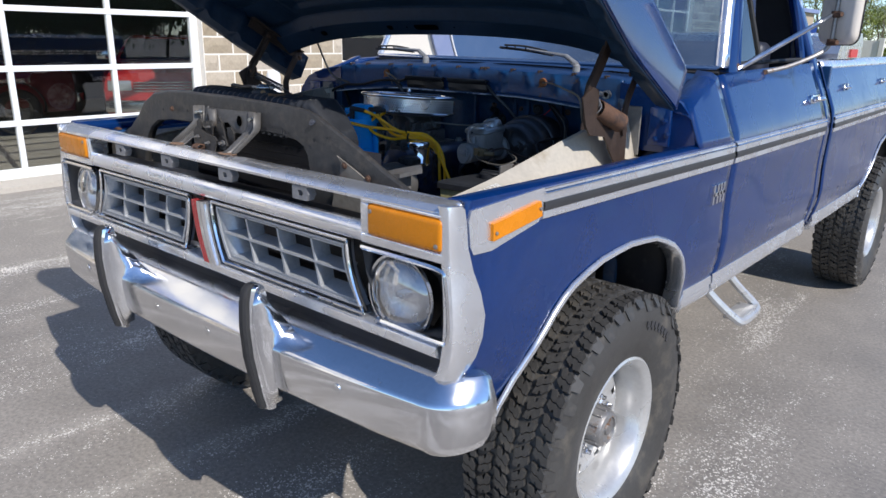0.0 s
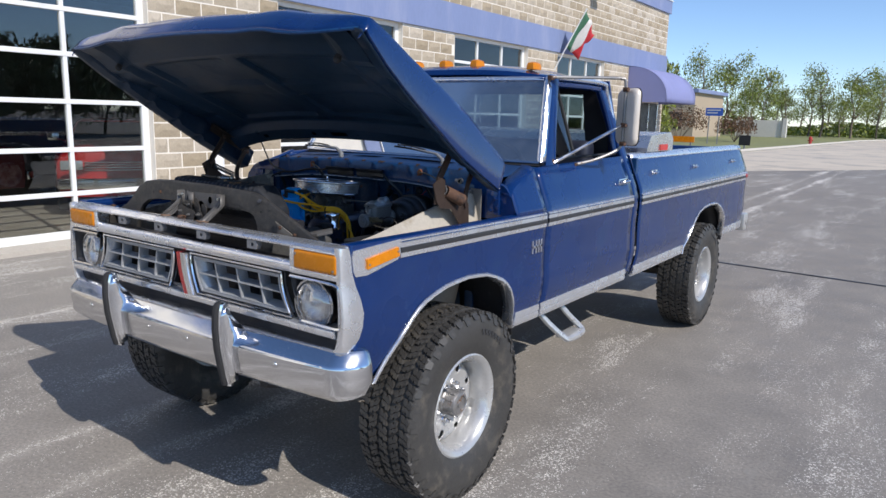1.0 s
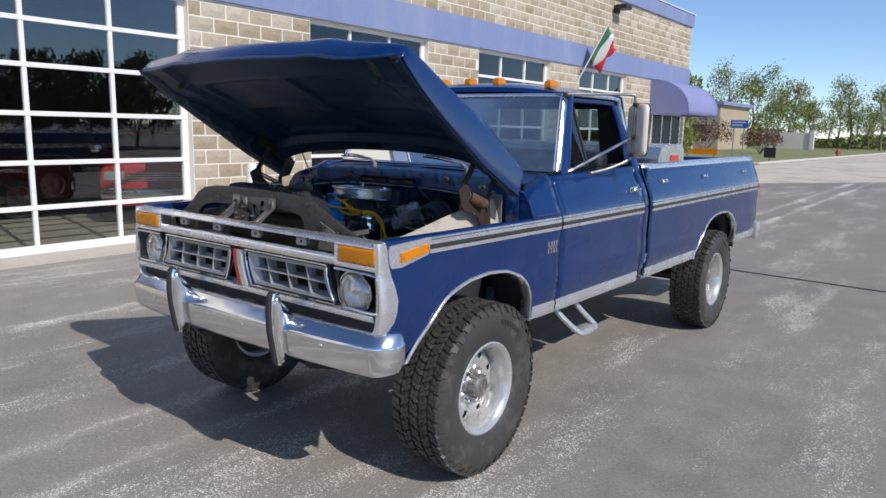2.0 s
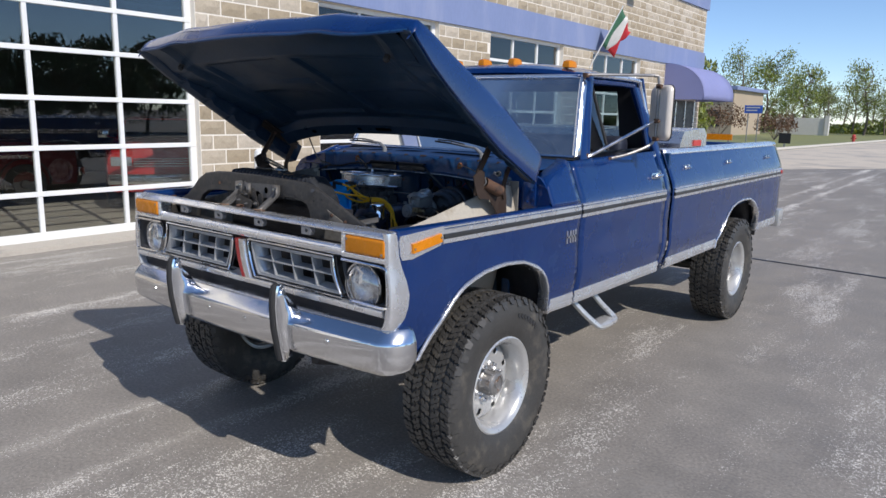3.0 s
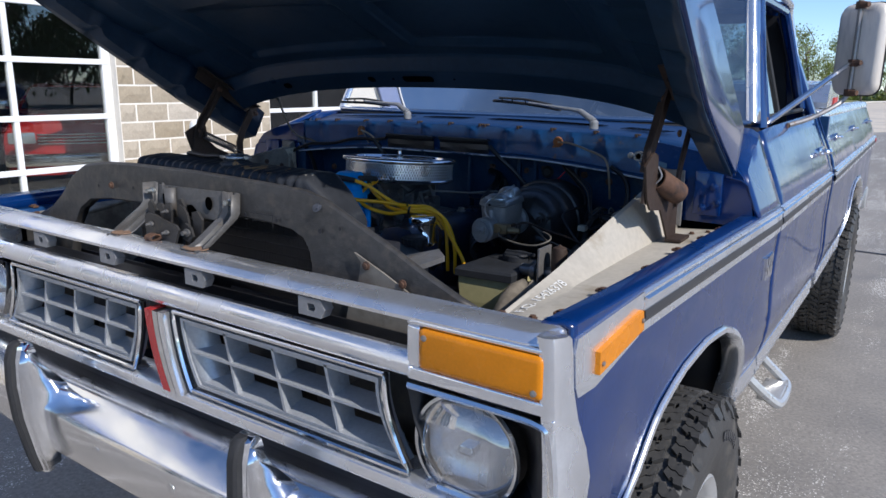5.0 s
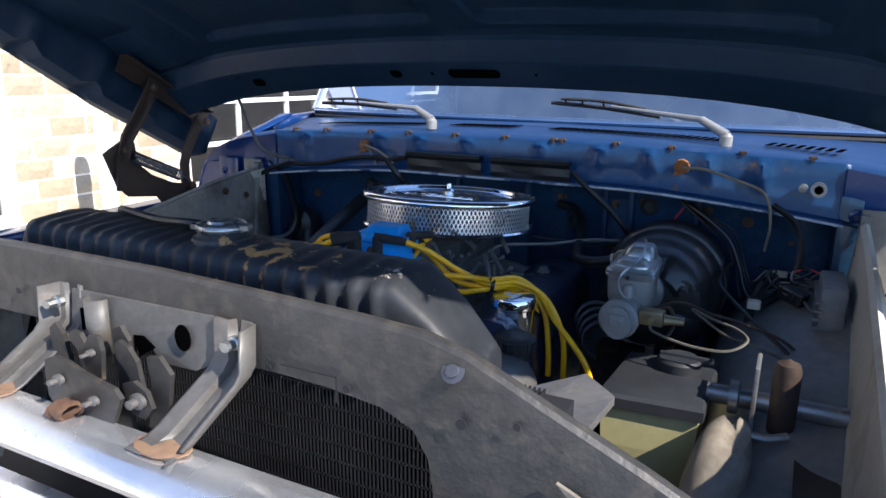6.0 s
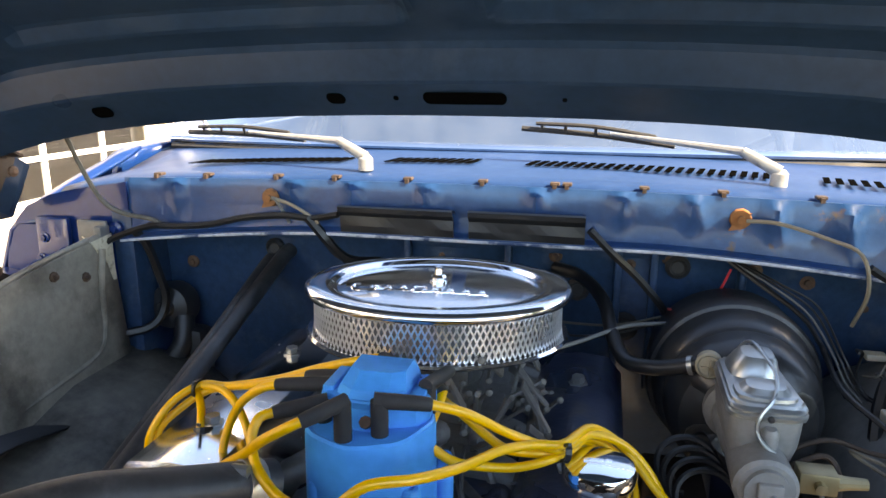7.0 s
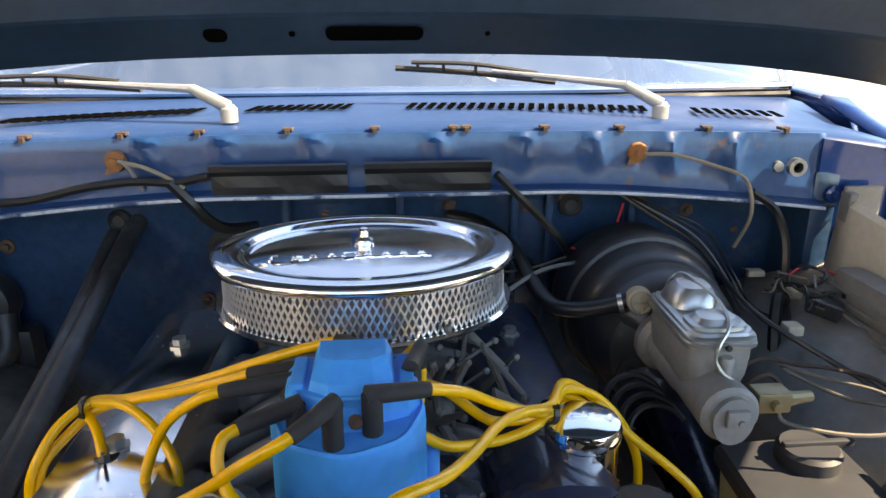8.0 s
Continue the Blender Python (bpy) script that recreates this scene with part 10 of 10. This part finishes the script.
box(bm, (-0.72, 1.58, 1.05), (0.72, 1.72, 1.50), 0.05, 3)
part("seat_back", bm, M["vinyl"], truck, smooth=True)
bm = bmesh.new()
loft(bm, [[(x, y, z) for y, z in ((0.80, 1.36), (0.86, 1.39), (0.98, 1.375), (1.02, 1.32), (0.98, 1.15), (0.80, 1.10))] for x in (-0.80, 0.80)])
part("dashboard", bm, M["dash"], truck, smooth=True)
bm = bmesh.new()
c = Vector((0.38, 1.12, 1.34))
ax = Vector((0, -0.85, -0.52)).normalized()
u = Vector((1, 0, 0))
v = ax.cross(u)
tube(bm, [c + (u * math.cos(a) + v * math.sin(a)) * 0.20 for a in (2 * math.pi * i / 28 for i in range(29))], 0.012, 8, caps=False)
for a in (0.5, 2.64, 4.71):
    tube(bm, [c + ax * 0.02, c + (u * math.cos(a) + v * math.sin(a)) * 0.195], 0.010, 6)
tube(bm, [c, c + ax * 0.25], 0.025, 10)
part("steering_wheel", bm, M["black"], truck, "dark steering wheel", smooth=True)
for s, door in zip((1, -1), doors):
    # window frame: vent post, sill, rear post
    xs_ = lambda z: s * (0.842 - (z - 1.40) * 0.235)
    bm = bmesh.new()
    tube(bm, [(xs_(1.41), 0.905, 1.41), (xs_(1.60), 0.985, 1.60), (xs_(1.79), 1.075, 1.79), (xs_(1.805), 1.12, 1.805), (xs_(1.805), 1.60, 1.805), (xs_(1.78), 1.66, 1.78), (xs_(1.60), 1.72, 1.60), (xs_(1.43), 1.735, 1.43)], 0.016, 8, 3)
    part("window_frame", bm, M["paint"], door, smooth=True)
    bm = bmesh.new()
    tube(bm, [(xs_(1.42), 1.17, 1.42), (xs_(1.79), 1.09, 1.79)], 0.009, 6)
    tube(bm, [(xs_(1.425), 0.93, 1.422), (xs_(1.425), 1.73, 1.428)], 0.009, 6)
    part("vent_post", bm, M["rubber"], door)
    bm = bmesh.new()
    prism(bm, [(xs_(1.42) - s * 0.004, 0.925, 1.42), (xs_(1.42) - s * 0.004, 1.165, 1.42), (xs_(1.78) - s * 0.004, 1.088, 1.78), (xs_(1.77) - s * 0.004, 1.075, 1.77)], (s * 0.003, 0, 0))
    p = part("vent_window", bm, M["auto_glass"], door)
    p.visible_shadow = False
    bm = bmesh.new()
    side_top = [(xs_(1.80), 1.64, 1.80), (xs_(1.80), 1.80, 1.80), (xs_(1.42), 1.81, 1.42), (xs_(1.42), 1.74, 1.42), (xs_(1.60), 1.72, 1.60)]
    prism(bm, side_top, (-s * 0.02, 0, 0))
    part("rear_pillar", bm, M["paint"], truck)
    # dark sheet added inside the sunlit blue pillar to darken the cab
    bm = bmesh.new()
    prism(bm, [(x - s * 0.023, y, z) for x, y, z in side_top], (-s * 0.004, 0, 0))
    part("pillar_trim", bm, M["vinyl"], truck)
    # west-coast mirror: chrome arms and a tall head
    m = new("door_mirror")
    m.parent = truck
    m["label"] = "tall silver truck mirror on chrome tube arms"
    mm_ = Matrix.Translation((s * 1.040, 1.390, 1.645)) @ Matrix.Rotation(s * -0.50, 4, "Z")
    bm = bmesh.new()
    outline_ = []
    for cx_, cz_, a0 in ((0.040, 0.118, 0), (-0.040, 0.118, 90), (-0.040, -0.118, 180), (0.040, -0.118, 270)):
        outline_ += [(cx_ * 1.18 + 0.034 * math.cos(radians(a0 + q)), cz_ + 0.034 * math.sin(radians(a0 + q))) for q in (0, 22, 45, 68, 90)]
    loft(bm, [[mm_ @ Vector((x * k, y, z * k)) for x, z in outline_] for k, y in ((0.80, -0.026), (0.93, -0.020), (1.0, -0.006), (1.0, 0.008))])
    part("mirror_head", bm, MIRROR_SHELL, m, smooth=True, sharp=50)
    bm = bmesh.new()
    tube(bm, [mm_ @ Vector((x * 1.0, 0.010, z * 1.0)) for x, z in outline_ + outline_[:1]], 0.004, 6)
    part("mirror_gasket", bm, M["rubber"], m, smooth=True)
    bm = bmesh.new()
    prism(bm, [mm_ @ Vector((x * 0.97, 0.0105, z * 0.98)) for x, z in outline_], (0, 0.002, 0))
    part("mirror_glass", bm, M["chrome"], m)
    bm = bmesh.new()
    tube(bm, [(s * 0.775, 0.965, 1.832), (s * 0.80, 1.00, 1.838), (s * 0.975, 1.31, 1.848), (s * 1.005, 1.345, 1.846), (s * 1.024, 1.360, 1.815), (s * 1.026, 1.360, 1.56), (s * 1.023, 1.358, 1.50), (s * 1.00, 1.34, 1.462), (s * 0.935, 1.22, 1.415), (s * 0.880, 1.115, 1.392)], 0.0085, 8, 4)
    part("upper_arm", bm, M["steel"], m, smooth=True)
    bm = bmesh.new()
    tube(bm, [(s * 0.838, 0.895, 1.400), (s * 0.865, 0.945, 1.424), (s * 1.005, 1.325, 1.585), (s * 1.024, 1.355, 1.598)], (0.0105, 0.0085), 8, 3)
    part("brace_arm", bm, M["chrome_old"], m, smooth=True)
    bm = bmesh.new()
    box(bm, (s * 0.842 - 0.010, 0.868, 1.385), (s * 0.842 + 0.010, 0.915, 1.425), 0.006)
    box(bm, (s * 0.872 - 0.012, 1.085, 1.380), (s * 0.872 + 0.012, 1.145, 1.400), 0.006)
    box(bm, (s * 0.775 - 0.012, 0.95, 1.822), (s * 0.775 + 0.014, 0.985, 1.845), 0.005)
    for z in (1.79, 1.60, 1.50):
        lathe(bm, [(0.017, -0.012), (0.017, 0.012)], (s * 1.026, 1.362, z), (0, 0, 1), 10)
        lathe(bm, [(0.009, 0), (0.009, 0.03)], (s * 1.026, 1.353, z), (s * 0.3, -0.2, 0), 8)
    each_part("arm_clamp", bm, M["rust"], m)
# model badge on the fender, as a plain raised plate
for s in (1, -1):
    bm = bmesh.new()
    x = side_x(0.565, 1.03)
    box(bm, (s * x - 0.003, 0.52, 0.998), (s * x + 0.007, 0.532, 1.062), 0.001)
    box(bm, (s * x - 0.003, 0.52, 1.024), (s * x + 0.007, 0.618, 1.036), 0.001)
    for yy in (0.552, 0.578, 0.604):
        box(bm, (s * x - 0.003, yy, 0.998), (s * x + 0.007, yy + 0.014, 1.062), 0.001)
    part("fender_badge", bm, M["chrome"], truck, "small chrome badge on the fender")
# tread-plate toolbox across the bed
tb = thing("tool_box", "aluminium tread-plate tool box across the truck bed", "tool box", at=(0, 2.42, 0.951))
M["tread"] = mat("tread_plate", (0.80, 0.80, 0.80), 0.28, 0.9, 0.1, 90, 8)
bm = bmesh.new()
box(bm, (-0.78, -0.22, 0.0), (0.78, 0.22, 0.42), 0.01)
box(bm, (-0.865, -0.23, 0.42), (0.865, 0.23, 0.474), 0.008)
body_ = part("body", bm, M["tread"], tb, smooth=True)
bm = bmesh.new()
loft(bm, [[(x, y, z) for y, z in ((-0.26, 0.475), (-0.26, 0.50), (-0.20, 0.58), (0.20, 0.60), (0.26, 0.55), (0.26, 0.475))] for x in (-0.885, 0.885)])
part("lid", bm, M["tread"], tb, "bright tread-plate lid")
bm = bmesh.new()
k = 0
for i in range(46):
    for j in range(7):
        x = -0.87 + 0.0385 * i
        y = -0.17 + 0.055 * j
        a = 0.78 if (i + j) % 2 else -0.78
        z = 0.581 + (y + 0.2) * 0.05
        d = Vector((math.cos(a), math.sin(a), 0.0)) * 0.013
        n = Vector((-math.sin(a), math.cos(a), 0)) * 0.003
        c = Vector((x, y, z))
        f = [bm.verts.new(q) for q in (c - d, c - n + Vector((0, 0, 0.002)), c + d, c + n + Vector((0, 0, 0.002)))]
        bm.faces.new(f)
tr_ = part("tread_bar", bm, M["tread"], tb)
tr_["kind"] = "stuff"
bm = bmesh.new()
box(bm, (0.886, -0.02, 0.480), (0.892, 0.13, 0.520))
part("red_plate", bm, M["sign_red"], tb, "small red maker's plate")
bm = bmesh.new()
box(bm, (-0.86, -0.262, 0.44), (0.86, -0.235, 0.46))
part("edge", bm, M["tread"], tb)

# ---- split-face blocks of the garage wall, laid in courses ----
def block_mesh(w, h, seed):
    rnd = random.Random(seed)
    nx, nz = 4, 2
    verts, faces = [], []
    for j in range(nz + 1):
        for i in range(nx + 1):
            edge = i in (0, nx) or j in (0, nz)
            verts.append((0.003 + (0 if edge else rnd.uniform(0.004, 0.018)), -w / 2 + w * i / nx, -h / 2 + h * j / nz))
    for j in range(nz):
        for i in range(nx):
            a = j * (nx + 1) + i
            faces.append((a, a + 1, a + nx + 2, a + nx + 1))
    rim = [i for i in range(nx + 1)] + [j * (nx + 1) + nx for j in range(1, nz + 1)] + [nz * (nx + 1) + i for i in range(nx - 1, -1, -1)] + [j * (nx + 1) for j in range(nz - 1, 0, -1)]
    base = len(verts)
    for r in rim:
        verts.append((-0.004, verts[r][1], verts[r][2]))
    for k in range(len(rim)):
        n = (k + 1) % len(rim)
        faces.append((rim[n], rim[k], base + k, base + n))
    return verts, faces


BW, BH, JO = 0.40, 0.20, 0.020
shapes = [block_mesh(BW - JO, BH - JO, k) for k in range(6)]
halves = [block_mesh(BW / 2 - JO, BH - JO, 20 + k) for k in range(3)]


def as_mesh(v, f, m):
    me = bpy.data.meshes.new("block")
    me.from_pydata(v, [], f)
    me.materials.append(m)
    return me


meshes = [as_mesh(v, f, M["block"]) for v, f in shapes]
hmeshes = [as_mesh(v, f, M["block"]) for v, f in halves]
rb = random.Random(77)
near, far_v, far_f = [], [], []
piers = [(2.98, 5.14, 0.06, 3.30), (8.12, 9.82, 0.06, 3.30), (12.89, 14.47, 0.06, 3.30), (17.48, 19.40, 0.06, 3.30), (22.4, 22.8, 0.06, 3.30), (-3.2, -2.15, 0.06, 3.30), (-6.2, -5.1, 0.06, 3.30), (2.0, 22.8, 3.86, 5.62)]
for y0, y1, z0, z1 in piers:
    row = 0
    z = z0
    while z + BH * 0.6 <= z1:
        y = y0 - (BW / 2 if row % 2 else 0)
        while y < y1 - 0.05:
            a, b = max(y, y0), min(y + BW, y1)
            if b - a > 0.12:
                near.append(((a + b) / 2, z + BH / 2, b - a))
            y += BW
        z += BH
        row += 1
near.sort(key=lambda q: (q[0] - 3.0) ** 2 + 3.0 * (q[1] - 2.0) ** 2)
for n, (yc, zc, w) in enumerate(near):
    full = w > BW * 0.9
    if n < 290:
        me = rb.choice(meshes if full else hmeshes)
        ob = new("block", me)
        ob.parent = wall_front
        ob.location = (WX, yc, zc)
        ob.scale = (1, 1 if full else (w - JO) / (BW / 2 - JO), 1)
    else:
        v, f = rb.choice(shapes if full else halves)
        sc = 1 if full else (w - JO) / (BW / 2 - JO)
        b0 = len(far_v)
        far_v += [(WX + p[0], yc + p[1] * sc, zc + p[2]) for p in v]
        far_f += [tuple(i + b0 for i in q) for q in f]
me = bpy.data.meshes.new("far_blocks")
me.from_pydata(far_v, [], far_f)
me.materials.append(M["block_far"])
fbk = new("far_blocks", me)
fbk.parent = wall_front
fbk["kind"] = "stuff"
